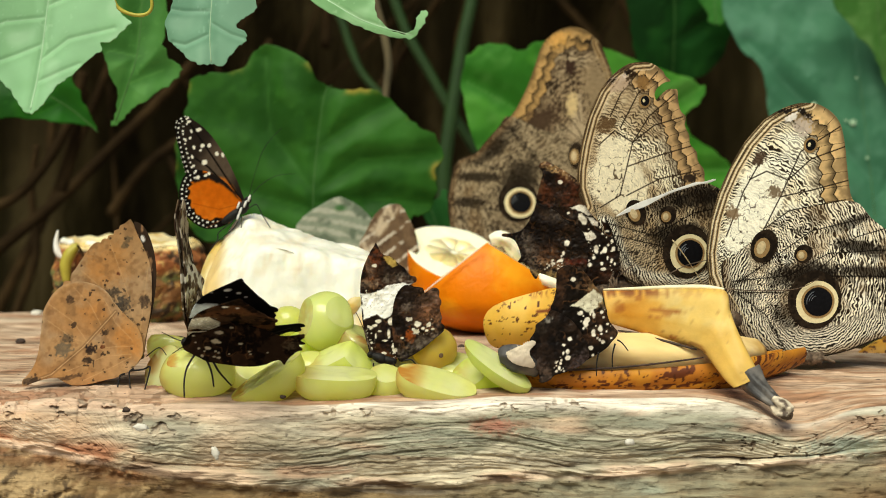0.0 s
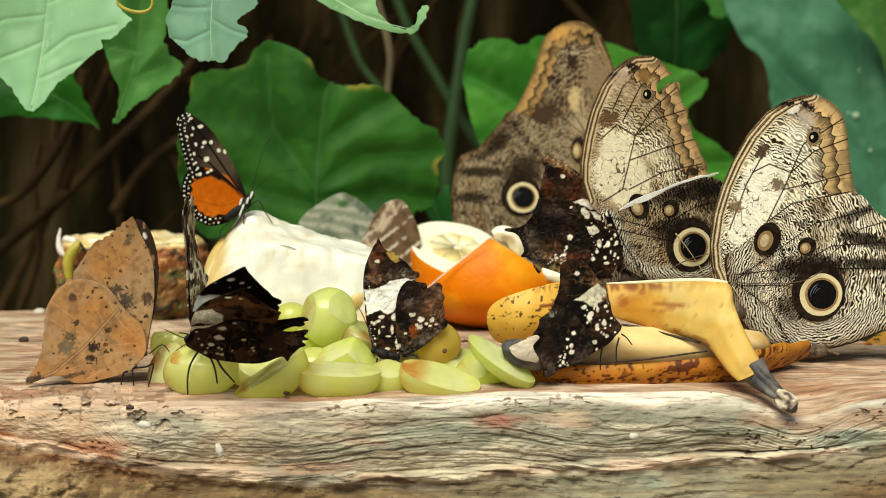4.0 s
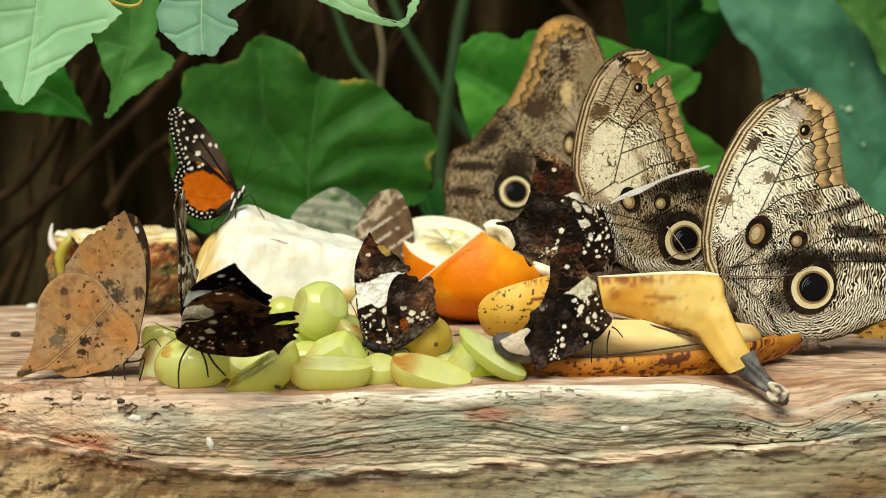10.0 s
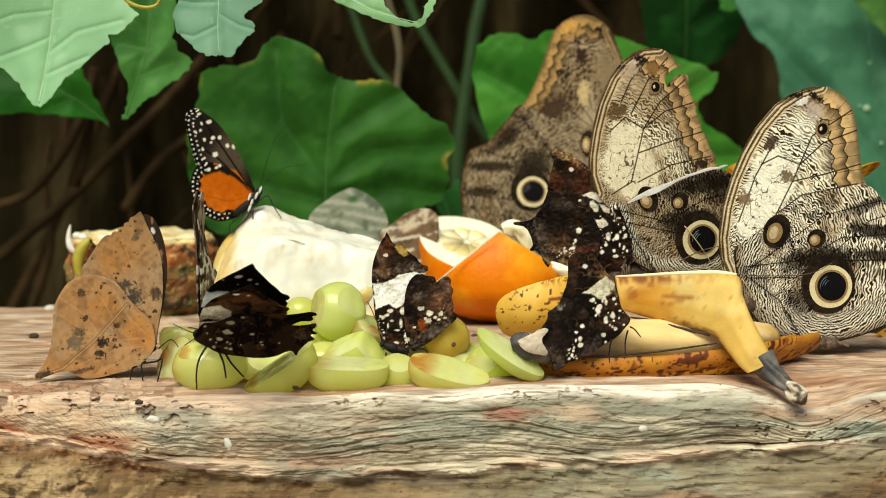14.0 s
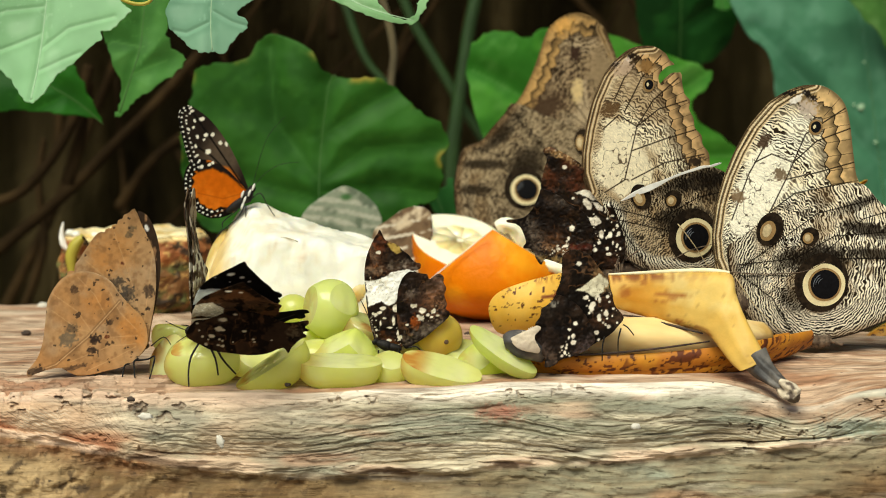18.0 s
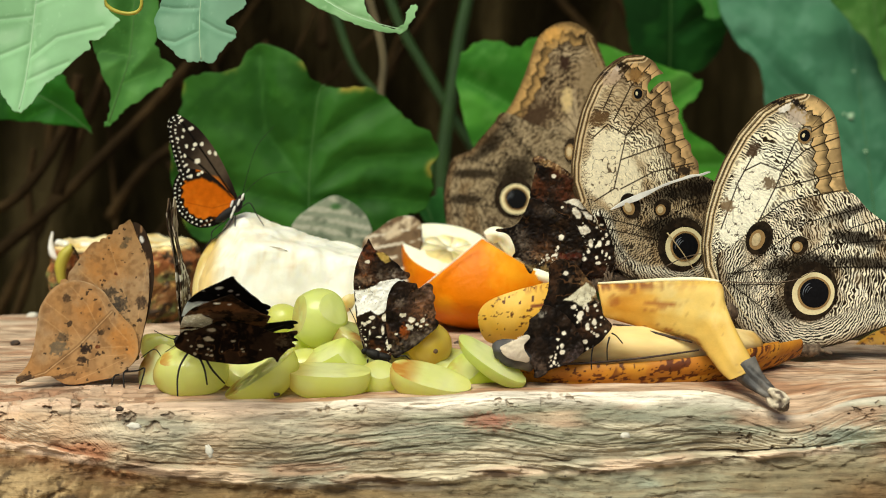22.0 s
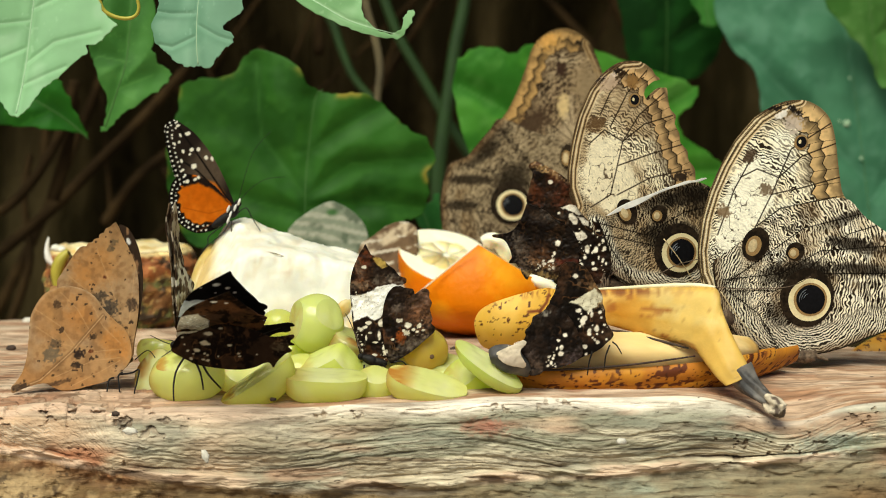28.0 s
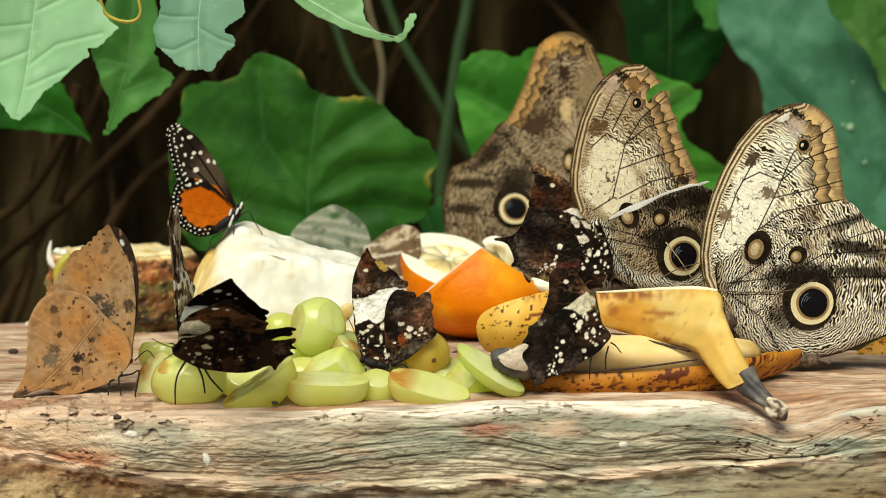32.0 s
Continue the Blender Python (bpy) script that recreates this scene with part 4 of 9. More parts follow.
# ---- stems, tendril and dry twigs ----
def stem_thing(name, label, pts, r0, r1, mat, group="", category="stem"):
    k = len(pts)
    ob = part(name, tube(pts, [r0 + (r1 - r0) * i / (k - 1) for i in range(k)], 9, 6), M[mat])
    return tagged(ob, label, category, group)


stem_thing("plant_stem", "green upright plant stem, out of focus", [(0.0199, 0.5000, 0.1663), (0.0167, 0.5000, 0.1468), (0.0125, 0.5000, 0.1273), (0.0092, 0.5000, 0.1044), (0.0053, 0.5000, 0.0782), (0.0020, 0.5000, 0.0486), (0.0026, 0.5000, 0.0088)], 0.0035, 0.0045, "stem", "green stems")
stem_thing("plant_stem", "green arching plant stem, out of focus", [(-0.0732, 0.5000, 0.1598), (-0.0602, 0.5000, 0.1436), (-0.0531, 0.5000, 0.1240), (-0.0456, 0.5000, 0.1077), (-0.0309, 0.5000, 0.0913)], 0.0028, 0.0022, "stem", "green stems")
stem_thing("plant_stem", "thin green stem, out of focus", [(-0.0312, 0.5200, 0.1606), (-0.0213, 0.5200, 0.1341), (-0.0080, 0.5200, 0.1109), (0.0053, 0.5200, 0.0876), (0.0221, 0.5200, 0.0609)], 0.003, 0.003, "stem", "green stems")
stem_thing("plant_stem", "pale dry stem, out of focus", [(-0.0365, 0.3400, 0.1594), (-0.0329, 0.3400, 0.1426), (-0.0290, 0.3400, 0.1285), (-0.0267, 0.3400, 0.1143), (-0.0279, 0.3400, 0.1002), (-0.0297, 0.3400, 0.0746)], 0.0022, 0.0018, "straw", "green stems")
stem_thing("tendril", "yellow-green tendril curled among the leaves", [(-0.1218, 0.0600, 0.1403), (-0.1200, 0.0600, 0.1352), (-0.1165, 0.0600, 0.1327), (-0.1118, 0.0600, 0.1317), (-0.1082, 0.0600, 0.1327), (-0.1069, 0.0600, 0.1356), (-0.1077, 0.0600, 0.1403)], 0.0008, 0.0006, "tendril", category="tendril")
stem_thing("branch", "brown branch slanting behind the fruit, out of focus", [(-0.2864, 0.5000, -0.0178), (-0.2527, 0.5000, 0.0088), (-0.2225, 0.5000, 0.0337), (-0.1924, 0.5000, 0.0634), (-0.1690, 0.5000, 0.0864), (-0.1324, 0.5000, 0.1273)], 0.004, 0.003, "twig", "dry branches", "branch")
stem_thing("branch", "thin dry branch, out of focus", [(-0.2672, 0.4500, 0.0292), (-0.2418, 0.4500, 0.0355), (-0.2224, 0.4500, 0.0545), (-0.2062, 0.4500, 0.0829), (-0.1994, 0.4500, 0.1080)], 0.003, 0.003, "twig", "dry branches", "branch")
stem_thing("branch", "pale dry branch, out of focus", [(-0.2150, 0.4600, 0.0412), (-0.2100, 0.4600, 0.0572), (-0.2048, 0.4600, 0.0794), (-0.2013, 0.4600, 0.0985)], 0.004, 0.003, "twig", "dry branches", "branch")
stem_thing("branch", "thin drooping root, out of focus", [(-0.2503, 0.5000, -0.0378), (-0.2416, 0.5000, -0.0145), (-0.2363, 0.5000, 0.0055), (-0.2390, 0.5000, 0.0387), (-0.2352, 0.5000, 0.0650)], 0.003, 0.002, "twig", "dry branches", "branch")
rng = random.Random(4)
for i in range(34):
    x0, z0, y0 = rng.uniform(-0.42, 0.42), rng.uniform(-0.12, 0.14), rng.uniform(0.60, 0.74)
    a, ln = rng.gauss(80, 28), rng.uniform(0.12, 0.3)
    dx, dz = math.cos(radians(a)) * ln, math.sin(radians(a)) * ln
    pts = [(x0 + dx * t + rng.uniform(-0.012, 0.012), y0 + rng.uniform(-0.02, 0.02), z0 + dz * t) for t in (0, 0.3, 0.6, 1)]
    r = rng.uniform(0.0015, 0.0045)
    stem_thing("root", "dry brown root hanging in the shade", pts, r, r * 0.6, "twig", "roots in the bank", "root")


# ---- fruit ----
def grape(at, r, turn, cut=None, tone="grape", label="green grape", face="grape_pulp"):
    """r: half lengths in millimetres, the first along the grape. cut: how far along its own z it is sliced through."""
    ob = thing("grape", pose(*at, *turn), label, "grape", "cut grapes on the log")
    rx, ry, rz = (c / 1000 for c in r)
    nu, nv = 28, 14
    top = math.asin(cut) if cut is not None else math.pi / 2
    verts, faces = [(0, 0, -rz)], []
    for j in range(1, nv + 1):
        la = -math.pi / 2 + (top + math.pi / 2) * j / nv
        for i in range(nu):
            t = 2 * math.pi * i / nu
            k = 1 + 0.035 * noise.noise(Vector((math.cos(t) * 1.5 + at[0] * 90, math.sin(t) * 1.5, la)))
            verts.append((rx * math.cos(la) * math.cos(t) * k, ry * math.cos(la) * math.sin(t) * k, rz * math.sin(la)))
    faces += [(0, 1 + (i + 1) % nu, 1 + i) for i in range(nu)]
    for j in range(nv - 1):
        a = 1 + j * nu
        faces += [(a + i, a + (i + 1) % nu, a + nu + (i + 1) % nu, a + nu + i) for i in range(nu)]
    if cut is not None:
        faces.append(tuple(1 + (nv - 1) * nu + i for i in range(nu)))
    seed = int(abs(at[0]) * 9000) % 97
    green, pale, tip = {"grape": ((236, 240, 142), (244, 246, 186), (218, 182, 94)), "grape_deep": ((226, 238, 118), (238, 244, 164), (212, 206, 90)),
                        "grape_brown": ((222, 212, 130), (234, 226, 176), (196, 140, 74)), "grape_gold": ((246, 222, 96), (248, 230, 140), (206, 160, 66))}[tone]

    def hue(x, y, z):
        c = over(flat(x, green), pale, 0.4 * step(0.30, 0.80, fbm(x / 14, (y + z) / 12, seed)))
        end = step(0.55, 1.02, np.abs(x) / r[0] + 0.3 * (fbm(x / 3, y / 3, seed + 1) - 0.5)) * (0.35 + 0.65 * (x < 0))
        c = over(c, tip, 0.6 * end)
        return over(c, (170, 130, 60), 0.3 * step(0.82, 0.86, fbm(x / 1.6, (y - z) / 1.6, seed + 3)))
    paint(shape("skin", verts, faces, M["grape_skin"], ob), hue)
    if cut is not None:
        cv, cf = [], []
        for j, f in enumerate((1.0, 0.93, 0.7, 0.4, 0.15)):
            for i in range(nu):
                t = 2 * math.pi * i / nu
                k = 1 + 0.035 * noise.noise(Vector((math.cos(t) * 1.5 + at[0] * 90, math.sin(t) * 1.5, top)))
                h = (0.0, 0.0004, 0.0009, 0.0006, 0.0003)[j] + 0.0003 * noise.noise(Vector((f * 5, i * 0.8, at[0] * 300)))
                cv.append((rx * math.cos(top) * f * math.cos(t) * k, ry * math.cos(top) * f * math.sin(t) * k, rz * math.sin(top) + h))
        for j in range(4):
            cf += [(j * nu + i, j * nu + (i + 1) % nu, (j + 1) * nu + (i + 1) % nu, (j + 1) * nu + i) for i in range(nu)]
        cf.append(tuple(4 * nu + i for i in range(nu)))
        paint(shape("cut_face", cv, cf, M["grape_wet"], ob, "wet pale cut face"), lambda x, y, z: over(over(over(flat(x, (216, 222, 136)), green, 0.8 * step(0.6, 1.0, np.hypot(x / r[0], y / r[1]) / math.cos(top))), (238, 240, 200), 0.5 * step(0.35, 0.75, fbm(x / 9, y / 6, seed + 4))), tip, (0.9 if face == "grape_brown" else 0.35) * step(0.5, 0.66, fbm(x / 5, y / 5, seed + 6))))
    else:
        part("stalk_scar", blob((rx * 0.985, 0, 0), (0.0003, 0.0009, 0.0009), seg=10), M["chip"], ob)
    return ob


whole, half = "whole green grape, plump and glossy", "halved green grape with wet pulp"
grape((-0.0575, 0.0700, 0.0169), (7.0, 6.5, 6.5), (0, 0, 0), None, "grape", "small green grape in shade behind the others")
grape((-0.0991, 0.0550, 0.0087), (10, 9, 8), (-20, 10, 0), 0.4, "grape", half)
grape((-0.0025, 0.0460, 0.0108), (9.0, 8.5, 8.5), (0, 8, -72), None, "grape_gold", "overripe golden grape among the green ones")
grape((-0.0303, 0.0500, 0.0119), (8, 8, 9.5), (15, 25, 0), 0.4, "grape_brown", "soft browned grape half behind", "grape_brown")
grape((-0.0577, 0.0460, 0.0029), (11, 10, 9.5), (30, 0, 40), 0.5, "grape_deep", half)
grape((-0.0468, 0.0400, 0.0021), (10, 9, 8.5), (0, 0, 10), None, "grape", whole)
grape((-0.0811, 0.0460, 0.0033), (11, 9, 9.0), (0, 0, 10), None, "grape", whole)
grape((-0.0277, 0.0460, 0.0008), (10, 9, 9), (20, 0, -20), 0.5, "grape_deep", half)
grape((-0.0102, 0.0500, 0.0027), (10, 9, 8.5), (0, 0, 30), None, "grape", whole)
grape((-0.0243, 0.0560, 0.0077), (9, 8, 8), (0, 20, 30), None, "grape", whole)
grape((0.0054, 0.0460, 0.0033), (9, 8, 7.5), (20, 10, -20), 0.4, "grape_deep", half)
grape((-0.0176, 0.0550, 0.0045), (9, 8, 8), (0, 0, 30), None, "grape_deep", whole)
grape((-0.0695, 0.0620, 0.0063), (10, 9, 8), (0, 0, 0), None, "grape", whole)
grape((-0.0505, 0.0620, 0.0073), (9, 8, 8), (0, 0, 50), None, "grape_deep", whole)


def cut_ball(r, planes, lumps=0.03, squash=1.0, seed=0, low=1.0):
    """A ball cut by planes; gives the outside and the cut faces as two bmeshes."""
    bm = bmesh.new()
    bmesh.ops.create_uvsphere(bm, u_segments=56, v_segments=36, radius=r)
    for q in bm.verts:
        q.co *= 1 + lumps * noise.noise(q.co.normalized() * 1.6 + Vector((seed, 0, 0)))
        q.co.z *= squash * (low if q.co.z < 0 else 1.0)
    for co, no in planes:
        old = set(bm.faces)
        res = bmesh.ops.bisect_plane(bm, geom=bm.verts[:] + bm.edges[:] + bm.faces[:], plane_co=co, plane_no=no, clear_outer=True)
        edges = [e for e in res["geom_cut"] if isinstance(e, bmesh.types.BMEdge)]
        made = bmesh.ops.edgenet_fill(bm, edges=edges)
        for f in made["faces"]:
            f.material_index = 1
    inner = bm.copy()
    bmesh.ops.delete(bm, geom=[f for f in bm.faces if f.material_index == 1], context="FACES")
    bmesh.ops.delete(inner, geom=[f for f in inner.faces if f.material_index == 0], context="FACES")
    return bm, inner


def cut_grape(at, r, turn, planes, label, green=(236, 240, 138), tip=(220, 166, 84), brown=0.3, blunt=2.0):
    """A grape sliced by flat cuts: r half lengths in millimetres, planes as (distance in millimetres, normal) round its middle."""
    ob = thing("grape", pose(*at), label, "grape", "cut grapes on the log")
    seed = int(abs(at[0]) * 9000) % 97
    bm = bmesh.new()
    bmesh.ops.create_uvsphere(bm, u_segments=44, v_segments=28, radius=1)
    e = Euler((0, radians(turn), 0)).to_matrix()
    for q in bm.verts:
        k = (1 + 0.06 * noise.noise(q.co * 1.5 + Vector((seed, 0, 0)))) / (abs(q.co.x) ** blunt + math.hypot(q.co.y, q.co.z) ** blunt) ** (1 / blunt)
        q.co = e @ Vector((q.co.x * r[0], q.co.y * r[1], q.co.z * r[2])) * (k / 1000)
    for d, no in planes:
        no = Vector(no).normalized()
        res = bmesh.ops.bisect_plane(bm, geom=bm.verts[:] + bm.edges[:] + bm.faces[:], plane_co=no * (d / 1000), plane_no=no, clear_outer=True)
        rim = [q for q in res["geom_cut"] if isinstance(q, bmesh.types.BMEdge)]
        for f in bmesh.ops.edgenet_fill(bm, edges=rim)["faces"]:
            f.material_index = 1
    inner = bm.copy()
    bmesh.ops.delete(bm, geom=[f for f in bm.faces if f.material_index == 1], context="FACES")
    bmesh.ops.delete(inner, geom=[f for f in inner.faces if f.material_index == 0], context="FACES")
    # the cut face gets points of its own, a little uneven and wet
    for i in range(3):
        bmesh.ops.poke(inner, faces=inner.faces[:]) if i == 0 else bmesh.ops.subdivide_edges(inner, edges=inner.edges[:], cuts=1, use_grid_fill=True)
    rims = set(v for g in inner.edges if len(g.link_faces) < 2 for v in g.verts)
    for q in inner.verts:
        if q not in rims:
            q.co += q.normal * 0.00045 * (0.8 + 0.9 * noise.noise(q.co * 260))
    ax = e @ Vector((1, 0, 0))

    def skin_hue(x, y, z):
        a = (x * ax[0] + z * ax[2]) / r[0]
        c = over(flat(x, green), (246, 248, 190), 0.5 * step(0.30, 0.80, fbm(x / 14, z / 14, seed)))
        return over(c, tip, 0.55 * step(0.66, 1.05, -a + 0.25 * (fbm(x / 3, z / 3, seed + 1) - 0.5)))

    def face_hue(x, y, z):
        a = (x * ax[0] + z * ax[2]) / r[0]
        c = over(flat(x, (238, 243, 160)), (248, 250, 210), 0.5 * step(0.30, 0.80, fbm(x / 15, z / 10, seed + 4)))
        c = over(c, green, 0.85 * step(0.45, 0.95, np.hypot(a, (z * ax[0] - x * ax[2]) / r[2])))
        return over(c, (206, 140, 62), brown * step(0.40, 0.62, fbm(x / 4, z / 4, seed + 6)) * step(0.15, 0.8, -a))
    paint(part("skin", bm, M["grape_skin"], ob), skin_hue)
    paint(part("cut_face", inner, M["grape_wet"], ob, "wet pale cut face"), face_hue)
    return ob


cut_grape((-0.0859, 0.0200, 0.0050), (13.6, 9.0, 9.7), -4, [(8.2, (-0.25, -0.50, 0.80))], half, brown=0.9)
cut_grape((-0.0985, 0.0340, 0.0039), (9.0, 8.5, 9.2), 20, [(3.0, (-0.62, -0.62, 0.48))], "halved grape browned at its end", (240, 234, 156), (206, 138, 60), 0.9)
cut_grape((-0.0664, 0.0300, 0.0026), (9.6, 7.2, 8.4), 0, [(3.6, (0.15, -0.55, 0.82))], half, (244, 244, 176))
cut_grape((-0.0612, 0.0140, 0.0055), (14.4, 8.6, 10.6), -33, [(0.4, (-0.545, -0.16, 0.82))], "halved green grape lying on its rounded side", (232, 234, 104), brown=0.8, blunt=2.3)
cut_grape((-0.0370, 0.0130, 0.0057), (14.4, 7.4, 9.8), 1, [(1.0, (0.03, -0.20, 0.98))], half, (236, 240, 138), blunt=2.9)
cut_grape((-0.0426, 0.0520, 0.0201), (10.6, 10.0, 10.8), 12, [(7.8, (-0.90, -0.42, 0.18)), (8.6, (0.62, -0.66, 0.42))], "green grape with its end sliced off", (236, 246, 156))
cut_grape((-0.0370, 0.0340, 0.0059), (12.4, 8.2, 9.4), -10, [(5.0, (-0.42, -0.30, 0.86)), (7.6, (0.66, -0.40, 0.64))], half, (234, 244, 122), blunt=2.3)
cut_grape((-0.0196, 0.0200, 0.0016), (8.0, 7.0, 7.4), 10, [(5.6, (0.1, -0.6, 0.8))], half, (230, 234, 136))
cut_grape((-0.0016, 0.0130, 0.0027), (14.6, 7.4, 8.0), 14, [(2.2, (0.24, -0.44, 0.86))], "halved grape with a browned bruise", (240, 242, 144), brown=1.0, blunt=2.3)
cut_grape((0.0135, 0.0280, 0.0028), (10.6, 7.6, 8.2), 4, [(4.2, (-0.52, -0.56, 0.64))], half, (222, 238, 104))
cut_grape((0.0202, 0.0160, 0.0094), (14.5, 6.2, 5.9), 38, [(0.6, (0.50, -0.42, 0.76))], "green grape slice with a pale wet face", (230, 244, 140), brown=0.0)


# orange: a wedge with its peel outwards and a half behind it
ow = thing("orange_wedge", pose(*(0.0204, 0.1780, 0.0164)), "orange wedge lying with its glossy peel outwards", "orange", "orange pieces")
skin, flesh = cut_ball(0.0320, [((0, 0, 0.0218), (-0.60, 0.10, 0.79)), ((0, 0, 0.0218), (0.52, 0.05, 0.85)), ((0, 0.016, 0), (0, 1, 0.2))], 0.02, 0.98, low=0.53)
part("peel", skin, M["peel"], ow)
part("flesh", flesh, M["pulp"], ow, smooth=False)
part("pith_rim", tube([(-0.0075, 0.1500, 0.0193), (0.0014, 0.1500, 0.0266), (0.0108, 0.1500, 0.0342), (0.0192, 0.1500, 0.0410)], [0.0002, 0.0003, 0.0003, 0.0003], 8, 6), M["pith"], None)
bpy.data.objects["pith_rim"].parent = ow
bpy.data.objects["pith_rim"].matrix_parent_inverse = ow.matrix_basis.inverted()
for k, (pts, rr) in enumerate((([(0.0208, 0.1580, 0.0410), (0.0236, 0.1580, 0.0419), (0.0274, 0.1580, 0.0410), (0.0308, 0.1580, 0.0372), (0.0331, 0.1580, 0.0329)], [0.002, 0.0030, 0.0034, 0.0030, 0.0022]), ([(0.0393, 0.1580, 0.0258), (0.0436, 0.1580, 0.0248), (0.0476, 0.1580, 0.0234), (0.0512, 0.1580, 0.0215)], [0.0016, 0.0024, 0.0024, 0.0018]))):
    pr = part("pith", tube(pts, rr, 14, 8, facet=0.35, lumpy=0.5), M["pith"], ow, "torn white pith")
    pr.matrix_parent_inverse = ow.matrix_basis.inverted()

oh = thing("orange_half", pose(*(0.0060, 0.2080, 0.0311)), "halved orange showing pale yellow flesh and white pith", "orange", "orange pieces")
nrm = Vector((0.20, -0.42, 0.88)).normalized()
skin, flesh = cut_ball(0.0222, [((0, 0, 0), tuple(nrm))], 0.06, 0.92, 3, low=1.5)
part("peel", skin, M["peel"], oh)
part("pith", flesh, M["pith"], oh, smooth=False)
ax = nrm.cross(Vector((0, 0, 1))).normalized()
ay = nrm.cross(ax)
for k in range(9):
    a0, a1 = 2 * math.pi * k / 9 + 0.008, 2 * math.pi * (k + 1) / 9 - 0.008
    bm = bmesh.new()
    pts = [ax * (math.cos(a) * f * 0.0186) + ay * (math.sin(a) * f * 0.0170) for a, f in ((a0, 0.10), (a0, 0.66), ((2 * a0 + a1) / 3, 0.72), ((a0 + 2 * a1) / 3, 0.72), (a1, 0.66), (a1, 0.10))]
    low = [bm.verts.new(p + nrm * 0.0001) for p in pts]
    high = [bm.verts.new(p * 0.97 + nrm * 0.00025) for p in pts]
    bm.faces.new(high)
    for i in range(6):
        bm.faces.new((low[i], low[(i + 1) % 6], high[(i + 1) % 6], high[i]))
    bmesh.ops.recalc_face_normals(bm, faces=bm.faces)
    part("segment", bm, M["pulp"], oh)


def melon():
    """A thick wedge of white-fleshed fruit: cross-sections from end to end, front, ridge, crest and back."""
    ob = thing("melon_wedge", pose(0, 0, 0), "thick wedge of white-fleshed melon with a yellow skin", "melon")
    ridge = np.array([(-0.0924, 0.1000, 0.0238), (-0.0906, 0.1000, 0.0291), (-0.0848, 0.1000, 0.0349), (-0.0737, 0.1000, 0.0402), (-0.0582, 0.1000, 0.0416), (-0.0406, 0.1000, 0.0385), (-0.0285, 0.1000, 0.0371), (-0.0256, 0.1000, 0.0354)])
    crest = np.array([(-0.0942, 0.1280, 0.0303), (-0.0895, 0.1280, 0.0408), (-0.0812, 0.1280, 0.0518), (-0.0748, 0.1280, 0.0532), (-0.0648, 0.1280, 0.0491), (-0.0488, 0.1280, 0.0436), (-0.0317, 0.1280, 0.0395), (-0.0274, 0.1280, 0.0367)])
    secs = []
    for (rx, ry, rz), (cx, cy, cz) in zip(ridge, crest):
        secs.append([(rx, 0.092, 0.0005), (rx, 0.0935, rz * 0.5), (rx, ry, rz), (cx, 0.114, rz + (cz - rz) * 0.62), (cx, cy, cz), (cx, cy + 0.012, cz - 0.002), (cx, 0.150, cz * 0.5), (cx, 0.148, 0.0005)])
    secs = np.array(secs)
    n, k = secs.shape[:2]
    dense = np.array([0.45 * smooth_line(s, 8) + 0.55 * np.array([a + (b - a) * t for a, b in zip(s[:-1], s[1:]) for t in np.arange(8) / 8] + [s[-1]]) for s in secs])
    grid = np.array([smooth_line(dense[:, j], 12) for j in range(dense.shape[1])])
    r, c = grid.shape[:2]
    verts = grid.reshape(-1, 3)
    nz = np.array([noise.fractal(Vector(p) * 130, 1.0, 2.0, 4) for p in verts])
    verts = verts + np.stack([0 * nz, -0.0011 * nz, 0.0013 * nz], 1) * (verts[:, 2:] > 0.002)
    faces = [(j * c + i, j * c + i + 1, (j + 1) * c + i + 1, (j + 1) * c + i) for j in range(r - 1) for i in range(c - 1)]
    faces += [((r - 1) * c + i, (r - 1) * c + i + 1, i + 1, i) for i in range(c - 1)]
    faces += [tuple(j * c for j in range(r)), tuple(j * c + c - 1 for j in range(r))[::-1]]
    def colour(x, y, z):
        c = flat(x, (254, 250, 232))
        c = over(c, (253, 243, 214), 0.6 * step(0.45, 0.68, fbm(x / 14, (z + y) / 9, 3)) * (1 - step(27, 33, z)))
        c = over(c, (240, 204, 128), 0.9 * (1 - step(-83.5, -76, x + 0.12 * z + 3 * fbm(x / 5, z / 5, 4))))
        c = over(c, (232, 176, 70), 0.9 * step(-36, -28, x) * (1 - step(14, 22, z + 4 * fbm(x / 4, z / 4, 6))))
        c = over(c, (176, 120, 60), 0.35 * step(0.60, 0.68, fbm(x / 5, z / 0.9, 5)) * spot(x, z, (-58, 37), 10, 3.0, -8, 0.6))
        return over(c, (226, 196, 148), 0.22 * step(0.58, 0.66, fbm(x / 12, z / 1.1, 8)) * step(28, 31, z))
    paint(shape("flesh", verts, faces, M["painted_flesh"], ob), colour)
    part("skin", tube([(-0.0918, 0.1050, 0.0136), (-0.0929, 0.1120, 0.0240), (-0.0910, 0.1200, 0.0345), (-0.0881, 0.1280, 0.0417)], [0.003, 0.0036, 0.0036, 0.0022], 10, 6), M["melon_skin"], ob, "thin yellow skin at the end")
    part("skin_strip", tube([(-0.0406, 0.0980, 0.0160), (-0.0350, 0.0970, 0.0202), (-0.0296, 0.0985, 0.0240)], [0.003, 0.0045, 0.003], 10, 6), M["melon_skin"], ob, "yellowed lower edge")
    part("core_mark", tube([(-0.0693, 0.1005, 0.0415), (-0.0638, 0.1000, 0.0422), (-0.0593, 0.0995, 0.0412), (-0.0560, 0.0995, 0.0398)], [0.0001, 0.0002, 0.0002, 0.0001], 6, 5), M["stub"], ob)


melon()


